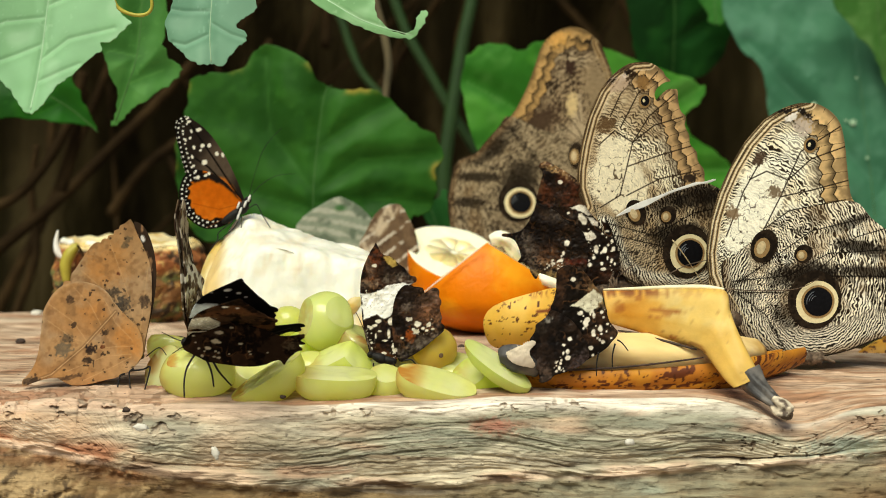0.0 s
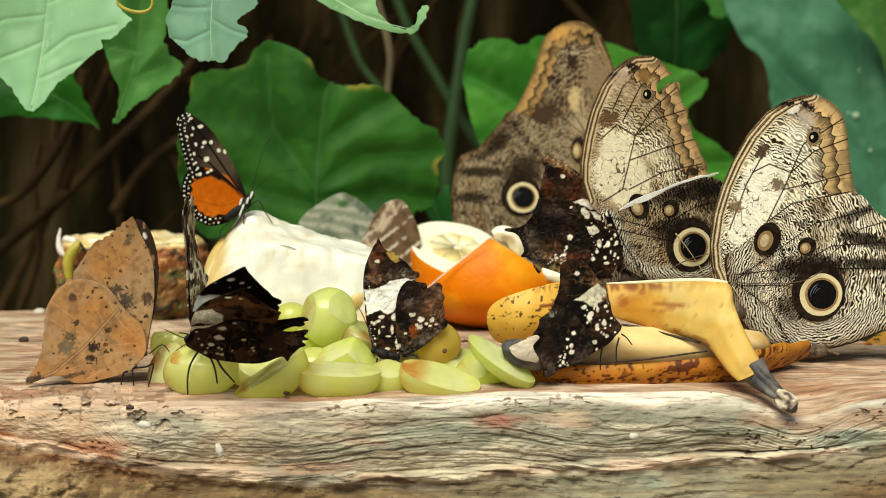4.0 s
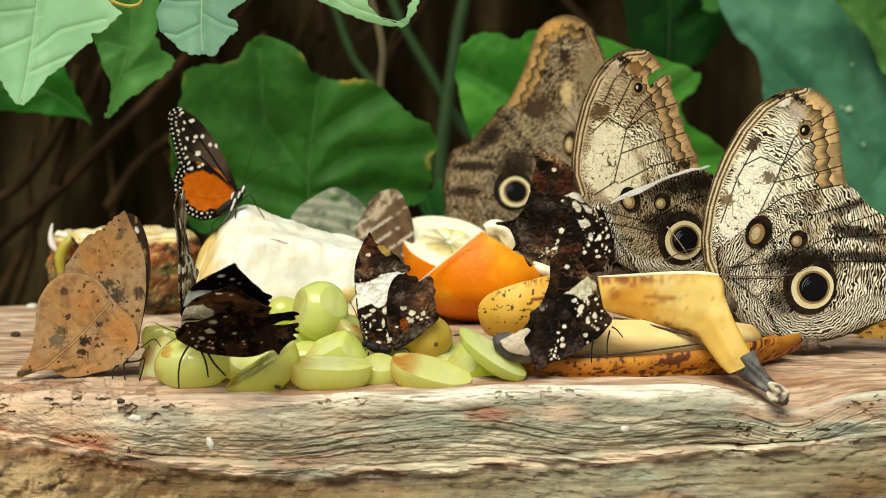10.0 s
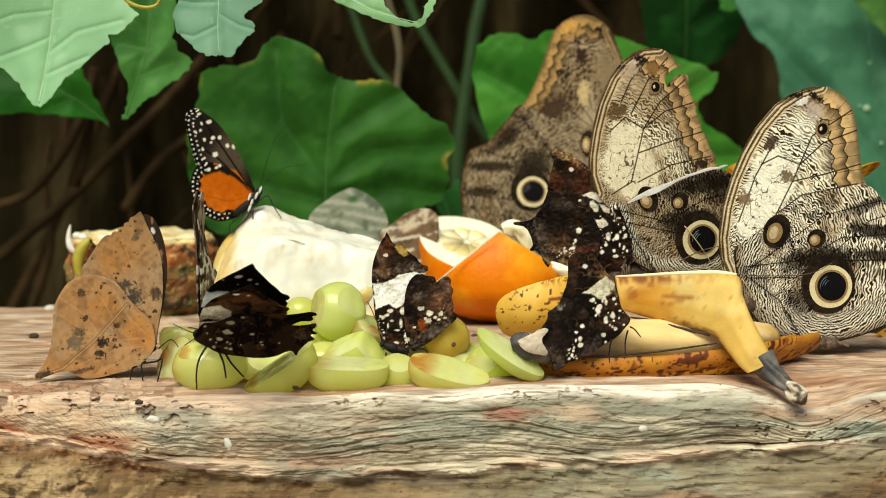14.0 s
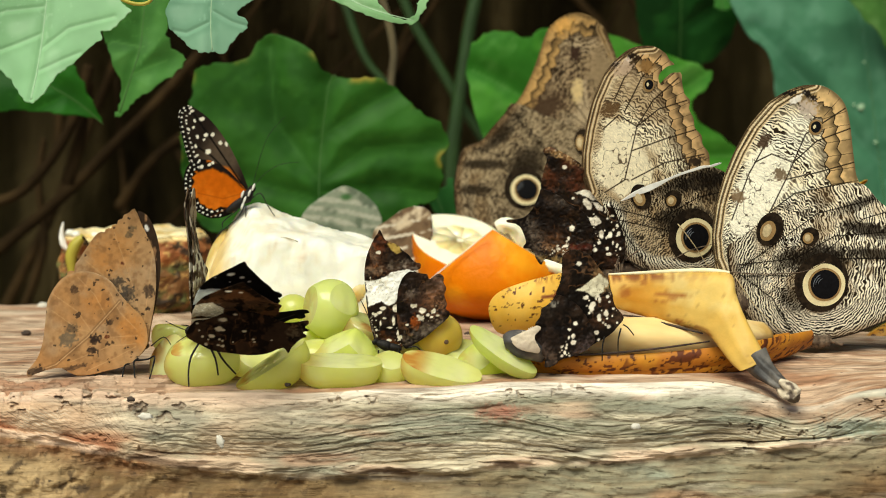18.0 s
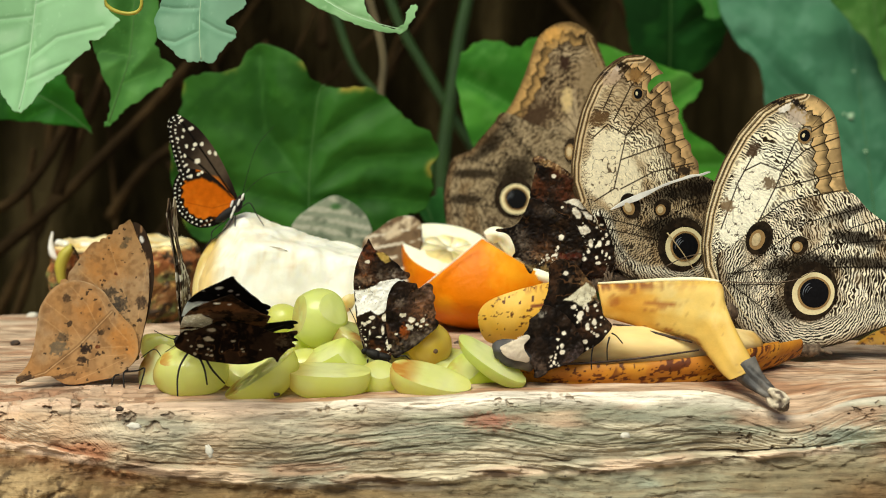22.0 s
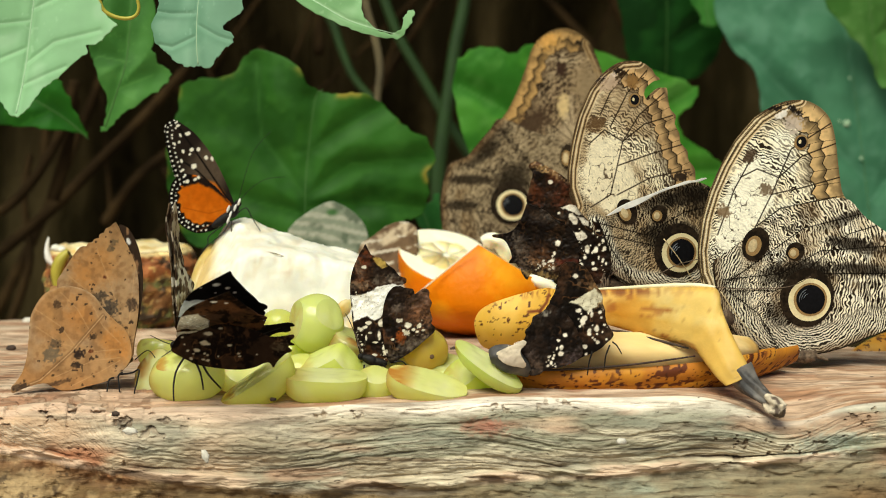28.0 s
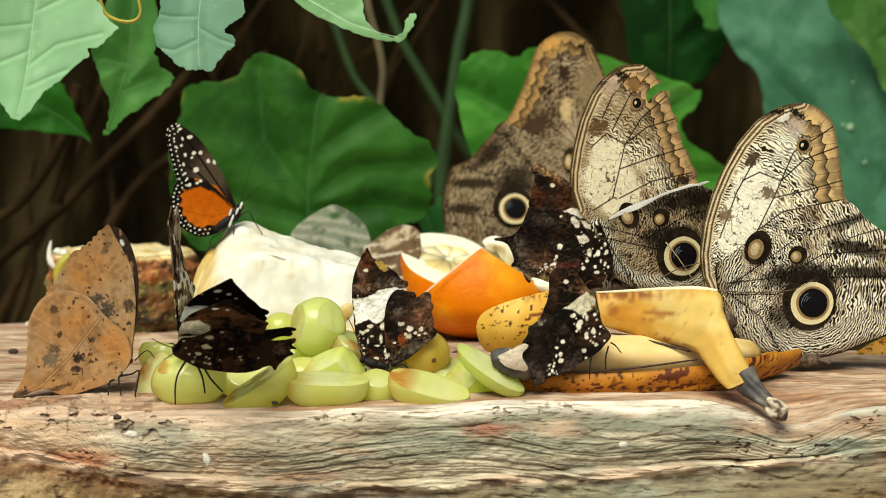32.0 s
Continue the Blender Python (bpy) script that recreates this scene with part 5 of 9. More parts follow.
def fruit_slice():
    """A round slice of thick-rinded fruit standing on its flat side."""
    ob = thing("fruit_slice", pose(*(-0.1394, 0.2220, -0.0089)), "round slice of brown-rinded fruit with a pale dried top", "fruit slice")
    ob.matrix_basis = pose(ob.matrix_basis.translation.x, 0.222, 0.0)
    nu = 220
    prof = [(0.0305, 0.0), (0.0335, 0.006), (0.0345, 0.016), (0.0338, 0.025), (0.0322, 0.031), (0.0300, 0.0335)]
    prof = smooth_line(prof, 14)
    verts, faces = [], []
    for j, (r, z) in enumerate(prof):
        for i in range(nu):
            t = 2 * math.pi * i / nu
            d = 0.0022 * noise.fractal(Vector((math.cos(t) * 4, math.sin(t) * 4, z * 130)), 1, 2, 4)
            verts.append(((r + d) * math.cos(t), (r + d) * math.sin(t), z))
    faces = [(j * nu + i, j * nu + (i + 1) % nu, (j + 1) * nu + (i + 1) % nu, (j + 1) * nu + i) for j in range(len(prof) - 1) for i in range(nu)]
    def colour(x, y, z):
        t = np.arctan2(y, x) * 34
        c = flat(x, (126, 84, 42))
        c = over(c, (86, 92, 44), 0.9 * step(0.42, 0.58, fbm(t / 9, z / 7, 2)) * (1 - step(20, 26, z)))
        c = over(c, (150, 86, 40), 0.85 * step(21, 25, z + 5 * (fbm(t / 6, z / 6, 3) - 0.5)))
        c = over(c, (52, 36, 20), 0.9 * step(0.52, 0.62, fbm(t / 6, z / 3, 4)))
        c = over(c, (196, 160, 90), 0.8 * step(0.68, 0.73, fbm(t / 2.0, z / 1.6, 5)))
        return over(c, (226, 200, 140), step(31.0, 33.0, z))
    paint(shape("rind", verts, faces, M["painted_rind"], ob), colour)
    verts, faces = [], []
    for j in range(14):
        f = 1 - j / 14.0
        for i in range(nu):
            t = 2 * math.pi * i / nu
            d = 0.0022 * noise.fractal(Vector((math.cos(t) * 4, math.sin(t) * 4, 0.0335 * 130)), 1, 2, 4)
            z = 0.0335 + 0.0016 * noise.noise(Vector((f * math.cos(t) * 5, f * math.sin(t) * 5, 7))) * (f < 0.99) + 0.0014 * math.exp(-((f - 0.93) / 0.05) ** 2)
            verts.append(((0.0300 + d) * f * math.cos(t), (0.0300 + d) * f * math.sin(t), z))
    faces = [(j * nu + i, j * nu + (i + 1) % nu, (j + 1) * nu + (i + 1) % nu, (j + 1) * nu + i) for j in range(13) for i in range(nu)]
    faces.append(tuple(13 * nu + i for i in range(nu)))
    shape("flesh", verts, faces, M["slice"], ob, "pale dried flesh")
    rng = random.Random(8)
    for i in range(9):
        x = rng.uniform(-0.030, -0.006)
        part("crumb", blob((x, -math.sqrt(max(0, 0.0305 ** 2 - x * x)) * 0.9, 0.0345), (0.0022, 0.0018, 0.0016), seg=8, lumpy=0.4, seed=i), M["melon"], ob)
    return ob


fs = fruit_slice()
inv = fs.matrix_basis.inverted()
for nm, pts, rr, mt, lb in (("peel_curl", [(-0.1668, 0.2050, 0.0279), (-0.1692, 0.2050, 0.0304), (-0.1699, 0.2050, 0.0349), (-0.1691, 0.2050, 0.0399)], [0.0014, 0.0016, 0.0011, 0.0004], "white", "white curled fibre"),
                            ("peel_strip", [(-0.1631, 0.1920, 0.0188), (-0.1635, 0.1920, 0.0257), (-0.1614, 0.1920, 0.0311), (-0.1579, 0.1920, 0.0348)], [0.0018, 0.0026, 0.0026, 0.0014], "tendril", "yellow-green strip of rind"),
                            ("fibre", [(-0.1580, 0.1900, 0.0350), (-0.1556, 0.1900, 0.0313), (-0.1545, 0.1900, 0.0269)], [0.0005, 0.0005, 0.0003], "twig", "")):
    o = part(nm, tube(pts, rr, 8, 6), M[mt], fs, lb)
    o.matrix_parent_inverse = inv


# banana: opened in strips on the log
def ripe_colours(x, y, z):
    """Over-ripe peel: orange with dark specks, darker below."""
    c = flat(x, (188, 122, 32))
    c = over(c, (174, 108, 36), 0.8 * step(0.4, 0.66, fbm(x / 13, (z - y) / 6, 3)))
    c = over(c, (206, 146, 46), 0.6 * step(0.55, 0.75, fbm(x / 8, (z - y) / 4, 4)))
    c = over(c, (84, 38, 14), 0.9 * step(0.60, 0.64, fbm(x / 3.2, (z - y) / 1.7, 5)) * step(0.36, 0.5, fbm(x / 9, (z - y) / 5, 6)))
    return over(c, (70, 32, 12), 0.85 * step(0.67, 0.70, fbm(x / 1.6, (z - y) / 1.1, 7)))


def dotted_colours(u, v):
    c = flat(u, (222, 170, 62))
    c = over(c, (230, 184, 84), 0.7 * step(0.45, 0.7, fbm(u / 9, v / 9, 8)))
    c = over(c, (84, 46, 18), 0.95 * step(0.69, 0.72, fbm(u / 1.4, v / 1.1, 9)) * (0.3 + 0.7 * step(0.35, 0.5, fbm(u / 6, v / 6, 10))))
    c = over(c, (140, 78, 26), 0.7 * step(0.55, 0.65, fbm(u / 0.8, v / 3, 11)) * step(6.0, 10.0, v - 0.08 * u))
    return over(c, (110, 52, 22), 0.9 * line(u, v, np.array([(7.0, 3.5), (11.0, 3.8), (13.0, 6.5), (13.5, 9.0)]), 1.0, 0.4))


bn = thing("banana", pose(0, 0, 0), "ripe half-peeled banana with brown-spotted skin lying on the log", "banana")
path = [(0.0239, 0.0300, 0.0082), (0.0346, 0.0300, 0.0041), (0.0539, 0.0300, 0.0033), (0.0743, 0.0320, 0.0038), (0.0951, 0.0360, 0.0052), (0.1129, 0.0460, 0.0067), (0.1321, 0.0620, 0.0082)]
low = part("peel", tube(path, [0.0030, 0.0062, 0.0076, 0.0080, 0.0080, 0.0072, 0.0050], 90, 50, 1.25, arc=(8, -208), facet=0.10, lumpy=0.05), M["painted_peel"], bn, "orange-brown peel with dark specks")
paint(low, ripe_colours)
s = low.modifiers.new("thickness", "SOLIDIFY")
s.thickness, s.offset = 0.0014, -1
part("peel_edge", tube([(0.0292, 0.0225, 0.0068), (0.0432, 0.0215, 0.0070), (0.0592, 0.0210, 0.0079), (0.0752, 0.0220, 0.0093), (0.0937, 0.0260, 0.0112)], [0.0003, 0.0004, 0.0004, 0.0004, 0.0003], 7, 8), M["crumb"], bn, "darkened edge of the peel")
part("flesh", tube([(0.0307, 0.0340, 0.0063), (0.0439, 0.0340, 0.0076), (0.0624, 0.0360, 0.0106), (0.0789, 0.0380, 0.0103), (0.0978, 0.0420, 0.0101), (0.1161, 0.0540, 0.0093)], [0.0040, 0.0060, 0.0076, 0.0074, 0.0068, 0.0050], 24, 8, 1.3, facet=0.08, lumpy=0.10), M["banana_flesh"], bn, "soft cream flesh")


def peel_colours(rim, seed, base=(226, 176, 88)):
    """Yellow peel, paler where it is bent, with brown bruises and fine streaks below its torn rim (millimetres)."""
    def colour(x, y, z):
        c = flat(x, base)
        c = over(c, (224, 188, 112), 0.7 * step(0.45, 0.7, fbm(x / 14, z / 10, seed)))
        c = over(c, (198, 144, 56), 0.6 * step(0.5, 0.72, fbm(x / 9, z / 7, seed + 1)))
        if rim is not None:
            low = np.interp(x, [q[0] for q in rim], [q[1] for q in rim]) - z
            streak = step(0.48, 0.60, fbm(x / 0.9, z / 5.0, seed + 2)) * (1 - step(2.0, 6.5, low + 2 * fbm(x / 4, z * 0, seed + 3))) * step(0.35, 0.5, fbm(x / 9, z * 0, seed + 4))
            c = over(c, (122, 62, 22), 0.8 * streak)
        smear = step(0.66, 0.72, fbm(x / 5.5, z / 2.2, seed + 5)) * step(0.5, 0.62, fbm(x / 12, z / 12, seed + 6))
        c = over(c, (150, 84, 28), 0.7 * smear)
        return over(c, (110, 58, 22), 0.8 * step(0.78, 0.80, fbm(x / 1.4, z / 1.4, seed + 7)))
    return colour


def mm(pts):
    return [(q[0] * 1000, q[2] * 1000) for q in pts]


hood_rim = mm([(0.0594, 0.0460, 0.0327), (0.0707, 0.0400, 0.0337), (0.0823, 0.0340, 0.0350), (0.0938, 0.0290, 0.0357), (0.1028, 0.0280, 0.0350)])
low_edge = [(0.0616, 0.0470, 0.0207), (0.0711, 0.0420, 0.0184), (0.0817, 0.0360, 0.0165), (0.0887, 0.0310, 0.0154), (0.0924, 0.0270, 0.0141), (0.0947, 0.0240, 0.0119), (0.0973, 0.0190, 0.0084), (0.0998, 0.0140, 0.0051), (0.1022, 0.0110, 0.0030)]
high_edge = [(0.0593, 0.0500, 0.0322), (0.0711, 0.0440, 0.0333), (0.0828, 0.0380, 0.0346), (0.0943, 0.0330, 0.0353), (0.1016, 0.0300, 0.0348), (0.1029, 0.0270, 0.0285), (0.1047, 0.0220, 0.0224), (0.1079, 0.0160, 0.0150), (0.1117, 0.0120, 0.0074)]


def folded_peel(low, high, swell, n=10, k=40):
    """A thick strip between two edges, swollen towards the front, with one soft ridge along it."""
    lo, hi, sw = smooth_line(low, n), smooth_line(high, n), smooth_line([(q, q) for q in swell], n)[:, 0]
    verts, faces = [], []
    for a, b, w in zip(lo, hi, sw):
        wide = np.linalg.norm(b - a)
        for j in range(k):
            t = 2 * math.pi * j / k
            f = 0.5 - 0.5 * math.cos(t)
            bulge = math.sin(t)
            out = (-(abs(bulge) ** 0.55) * w - 0.10 * w * math.exp(-((f - 0.42) / 0.10) ** 2)) if bulge > 0 else 0.55 * w * abs(bulge) ** 0.7
            q = a + (b - a) * f
            verts.append((q[0], q[1] + out * wide * (1 + 0.06 * noise.noise(Vector((q[0] * 90, q[2] * 90, 2)))), q[2]))
    m = len(lo)
    faces = [(i * k + j, i * k + (j + 1) % k, (i + 1) * k + (j + 1) % k, (i + 1) * k + j) for i in range(m - 1) for j in range(k)]
    faces += [tuple(range(k))[::-1], tuple((m - 1) * k + j for j in range(k))]
    return verts, faces


def hood_colours(x, y, z):
    c = peel_colours(hood_rim, 31, (188, 128, 38))(x, y, z)
    right = step(72, 92, x + 0.2 * z)
    c = over(c, (210, 180, 98), 0.7 * right)
    c = over(c, (206, 186, 128), 0.5 * right * step(0.5, 0.66, fbm(x / 7, z / 7, 36)) * step(20, 26, z))
    for q, rx, rz, k in (((0.0803, 0.0300, 0.0269), 4.2, 1.0, 0.7), ((0.0771, 0.0320, 0.0248), 1.6, 0.7, 0.6), ((0.0833, 0.0320, 0.0175), 1.4, 0.9, 0.8), ((0.0669, 0.0420, 0.0188), 5.0, 0.8, 0.5), ((0.0850, 0.0300, 0.0275), 2.0, 0.5, 0.6)):
        c = over(c, (140, 80, 32), k * spot(x, z, (q[0] * 1000, q[2] * 1000), rx, rz, -6, 0.5, 1.2, 5))
    top = np.interp(x, [q[0] for q in hood_rim], [q[1] for q in hood_rim]) - z
    c = over(c, (120, 66, 28), 0.85 * (1 - step(1.2, 3.6, top + 2.2 * (fbm(x / 0.8, z * 0, 3) - 0.5))) * step(0.40, 0.52, fbm(x / 0.7, z / 4, 8)) * (1 - step(74, 90, x)))
    return over(c, (140, 88, 40), 0.7 * line(x, z, np.array(mm([(0.0891, 0.0300, 0.0163), (0.0923, 0.0280, 0.0154), (0.0937, 0.0260, 0.0136)])), 0.9, 0.4))


verts, faces = folded_peel(low_edge, high_edge, [0.22, 0.24, 0.25, 0.26, 0.28, 0.32, 0.36, 0.38, 0.36])
paint(shape("hood", verts, faces, M["painted_peel"], bn, "yellow strip of peel folded back into a pale neck"), hood_colours)
part("hood_edge", tube([(0.0643, 0.0405, 0.0188), (0.0707, 0.0385, 0.0181), (0.0775, 0.0345, 0.0167), (0.0842, 0.0310, 0.0154), (0.0915, 0.0275, 0.0138)], [0.0003, 0.0005, 0.0005, 0.0005, 0.0003], 7, 8), M["crumb"], bn, "browned lower edge of the folded peel")
part("inner_rim", tube([(0.0597, 0.0500, 0.0326), (0.0711, 0.0440, 0.0337), (0.0828, 0.0380, 0.0350), (0.0943, 0.0330, 0.0357), (0.1012, 0.0300, 0.0352)], [0.0004, 0.0007, 0.0008, 0.0009, 0.0006], 8, 8), M["banana_rim"], bn, "pale torn inner edge of the peel")
part("stalk", tube([(0.1078, 0.0120, 0.0072), (0.1103, 0.0090, 0.0041), (0.1141, 0.0040, 0.0005), (0.1176, 0.0010, -0.0015)], [0.0043, 0.0034, 0.0024, 0.0018], 26, 10, facet=0.3, lumpy=0.4), M["banana_black"], bn, "shrivelled blackened stalk")
part("stalk_end", tube([(0.1162, 0.0020, -0.0007), (0.1186, -0.0010, -0.0020), (0.1208, -0.0030, -0.0030)], [0.0018, 0.0027, 0.0018], 26, 10, facet=0.6, lumpy=1.3), M["stub"], bn, "frayed dry stalk end")
part("blossom_end", tube([(0.0206, 0.0160, 0.0122), (0.0230, 0.0160, 0.0126), (0.0280, 0.0170, 0.0113), (0.0341, 0.0200, 0.0080)], [0.0022, 0.0040, 0.0047, 0.0034], 28, 8, facet=0.12, lumpy=0.15), M["banana_black"], bn, "blackened blossom end")
bare = sheet("bare_tip", [(-4.9, 0.6), (-3.4, 1.8), (-1.4, 2.8), (1.0, 3.8), (3.7, 5.0), (5.3, 4.2), (3.7, 2.4), (3.1, 0.8), (4.1, -1.2), (5.1, -3.2), (4.2, -4.4), (2.2, -3.8), (-0.6, -3.2), (-3.3, -1.8)], M["tip"], bn, None, 0.3, thick=0.0012, bend=lambda u, v: 0.05 * u * u + 0.04 * v * v + 0.5 * fbm(u / 2, v / 2, 4), n=3, label="bare pale tip")
bare.matrix_basis = pose(0.0278, 0.0112, 0.0135)
flap = sheet("peel_flap", [(-12.6, -2.4), (-11.8, 1.8), (-8.4, 5.1), (-2.1, 7.7), (6.2, 10.0), (13.5, 11.1), (18.8, 7.7), (18.8, -2.7), (11.5, -7.5), (2.1, -9.8), (-5.2, -10.4), (-10.5, -8.9)], M["painted_peel"], bn, dotted_colours, 0.4, thick=0.0022,
             bend=lambda u, v: 0.022 * u * u + 0.05 * v * v)
flap.matrix_basis = pose(*(0.0283, 0.0520, 0.0203), 0, 0, -10)
b2 = part("second_banana_end", tube([(0.1618, 0.1150, -0.0070), (0.1729, 0.1200, -0.0027), (0.1876, 0.1300, 0.0000), (0.2084, 0.1400, 0.0010)], [0.0022, 0.0052, 0.0072, 0.008], 14, 6), M["banana_ripe"])
b2.name = "banana"
tagged(b2, "dark end of another banana behind the owl butterfly", "banana")

# crumbs and droppings on the log
for at, r, mt, nm, lb in (((-0.1718, 0.1340, 0.0002), 0.0016, "crumb", "wood_crumb", "dark crumb lying on the log"), ((0.0087, 0.1280, 0.0001), 0.0013, "crumb", "wood_crumb", "dark crumb lying on the log"),
                          ((-0.1827, 0.2250, 0.0003), 0.0022, "chalk", "pebble", "pale round pebble at the log's back edge"), ((-0.1860, 0.2260, -0.0011), 0.0015, "chalk", "pebble", "pale round pebble at the log's back edge"),
                          ((-0.0548, 0.0080, -0.0011), 0.0009, "crumb", "wood_crumb", "dark crumb lying on the log"), ((-0.1080, -0.0010, -0.0045), 0.0012, "crumb", "wood_crumb", "dark crumb lying on the log"),
                          ((0.0649, -0.0060, -0.0136), 0.0014, "chalk", "dropping", "white dropping on the log's front")):
    tagged(part(nm, blob(at, (r * 1.3, r, r * 0.8), seg=10, lumpy=0.4, seed=at[0] * 99), M[mt]), lb, nm.replace("_", " "), "crumbs on the log")
for at, rx, rz, turn in (((-0.1022, -0.0065, -0.0095), 0.0026, 0.0013, 5), ((-0.0766, -0.0085, -0.0177), 0.0013, 0.0024, -20)):
    tagged(part("dropping", blob(at, (rx * 0.9, 0.0005, rz * 0.9), (0, turn, 0), 18, 0.45, 5), M["chalk"]), "white dropping on the log's front", "dropping", "crumbs on the log")




# ---- butterflies ----
def owl_fore(costa, margin, cell, band, tone, seed=0, veins=(), dots=(), ripple=1.4, contrast=1.0, scallop=5.4, mid=(240, 224, 186)):
    """Underside of an owl butterfly's forewing: striped leading edge, cream cell with squiggles, bark-like bars, tan scalloped border."""
    cream, brown, tan = tone

    def colour(u, v):
        c = flat(u, cream)
        r = bars(u, v, costa[0], ripple, seed)
        zone = 1 - 0.9 * area(u, v, cell, 1.2, 3.0, seed + 2)
        c = over(c, mid, 0.7 * zone * step(0.25, 0.6, fbm(u / 9, v / 9, seed + 13)))
        c = over(c, brown, contrast * step(0.50, 0.57, r) * zone * (0.35 + 0.65 * step(0.3, 0.55, fbm(u / 8, v / 8, seed + 3))))
        c = over(c, [k * 0.55 for k in brown], contrast * 0.5 * zone * step(0.56, 0.66, fbm(u / 5, v / 7, seed + 4)) * step(0.25, 0.5, r))
        sq = np.abs(fbm(u / 2.6, v / 2.6, seed + 6, 2) - 0.5)
        c = over(c, brown, 0.85 * (1 - step(0.012, 0.026, sq)) * (1 - zone) * step(0.40, 0.5, fbm(u / 5, v / 5, seed + 7)))
        c = over(c, brown, 0.55 * (1 - zone) * step(0.76, 0.80, fbm(u / 1.3, v / 1.3, seed + 8)))
        e, s = to_line(u, v, np.array(margin))
        s = s + 0.9 * (fbm(s / 6, s * 0, seed + 15) - 0.5)
        bay = np.abs((s / scallop) % 1.0 - 0.5) * 2
        n1 = 0.5 * (fbm(u / 2, v / 2, seed + 16) - 0.5)
        d1, d2 = band * 0.46 + scallop * 0.30 * (0.55 - bay) + n1, band * 0.92 + scallop * 0.34 * (0.5 - bay) + 2 * n1
        pale, deep = [min(255, k * 1.18) for k in tan], [k * 0.45 for k in tan]
        rows = 1 - step(d2 - 0.25, d2 + 0.25, e)
        c = over(c, tan, rows)
        c = over(c, pale, 0.9 * rows * step(d1 * 0.25, d1 * 0.95, e) * (e < d1))
        c = over(c, deep, 0.55 * rows * (1 - step(0.0, d1 * 0.35, e)))
        c = over(c, deep, 0.85 * rows * (e >= d1) * (1 - step(d1, d1 + (d2 - d1) * 0.6, e)))
        c = over(c, pale, 0.6 * rows * (e >= d1) * step(d1 + (d2 - d1) * 0.55, d2, e))
        c = over(c, deep, 0.4 * rows * step(0.5, 0.7, fbm(u / 4, v / 4, seed + 10)))
        for d0, wd, k in ((d1, 0.28, 0.9), (d2, 0.34, 0.95)):
            c = over(c, [q * 0.5 for q in brown], k * (1 - step(wd * 0.5, wd, np.abs(e - d0))))
        c = over(c, [q * 0.6 for q in brown], 0.75 * rows * (1 - step(0.02, 0.06, 1 - bay)))
        c = over(c, brown, 0.45 * (1 - step(1.0, 4.5, e - d2)) * (1 - rows) * step(0.35, 0.55, fbm(u / 3, v / 3, seed + 11)))
        c = over(c, [k * 0.6 for k in tan], 0.8 * (1 - step(0.2, 0.5, e)))
        for p in veins:
            c = over(c, [k * 0.7 for k in brown], 0.85 * line(u, v, p, 0.5))
        e, s = to_line(u, v, np.array(costa))
        lines = 0.5 + 0.5 * np.sin(e * 3.9 + 1.2 * fbm(s / 10, e, seed + 12))
        strip = 1 - step(2.4, 3.2, e)
        c = over(c, tan, 0.75 * strip)
        c = over(c, [k * 0.6 for k in brown], 0.7 * strip * step(0.6, 0.9, lines))
        c = over(c, cream, 0.6 * strip * step(0.7, 0.95, 1 - lines))
        for (p, rx, ry, turn, rgb) in dots:
            c = over(c, rgb, 0.9 * spot(u, v, p, rx, ry, turn, 0.3, 1.1, seed))
        return c
    return colour


def owl_hind(eye, rim, tone, seed=0, veins=(), dark=(), pale=(), ripple=1.4, contrast=1.0, fine=0.0):
    """Underside of the hindwing: bark-like bars that run round the great eyespot."""
    light, brown = tone

    def colour(u, v):
        d = np.hypot(u - eye[0], v - eye[1])
        r = bars(u, v, veins[0][0], ripple, seed)
        c = flat(u, light)
        c = over(c, brown, contrast * step(0.46, 0.54, r) * (0.6 + 0.4 * step(0.3, 0.5, fbm(u / 6, v / 6, seed + 1))))
        c = over(c, [k * 0.62 for k in brown], 0.6 * contrast * step(0.50, 0.62, fbm(u / 7, v / 4.5, seed + 2)) * step(0.12, 0.45, r))
        c = over(c, [min(255, k * 1.12) for k in light], 0.45 * step(0.60, 0.72, fbm(u / 5, v / 5, seed + 3)) * step(0.5, 0.7, 1 - r))
        c = over(c, (128, 98, 62), 0.38 * step(0.48, 0.68, fbm(u / 10, v / 10, seed + 11)))
        for p, rx, ry, turn, k in dark:
            c = over(c, [b * 0.45 for b in brown], k * spot(u, v, p, rx, ry, turn, 0.4, 0.6, seed + 4))
        for p, rx, ry, turn, k in pale:
            c = over(c, light, k * spot(u, v, p, rx, ry, turn, 0.5, 0.6, seed + 6) * step(0.3, 0.6, 1 - r))
        e = to_line(u, v, np.array(rim))[0]
        if fine:
            rf = 0.5 + 0.5 * np.sin(2 * np.pi * (d / 0.95 + 1.7 * fbm(u / 3.6, v / 3.6, seed + 14, 2) + 0.9 * fbm(u / 1.1, v / 1.1, seed + 18, 2)))
            m = (1 - step(fine, fine * 1.5, e))
            c = over(c, (236, 228, 204), m)
            c = over(c, (38, 32, 26), m * step(0.42, 0.58, rf))
        c = over(c, (92, 66, 40), 0.5 * (1 - step(0.6, 4.5, e + 2 * (fbm(u / 6, v / 6, seed + 17) - 0.5))))
        c = over(c, [b * 0.5 for b in brown], 0.8 * (1 - step(0.2, 0.6, e)))
        for p in veins:
            c = over(c, [b * 0.6 for b in brown], 0.5 * line(u, v, p, 2.0, 0.9) * step(0.35, 0.6, r))
            c = over(c, [b * 0.4 for b in brown], 0.9 * line(u, v, p, 0.36))
        return c
    return colour


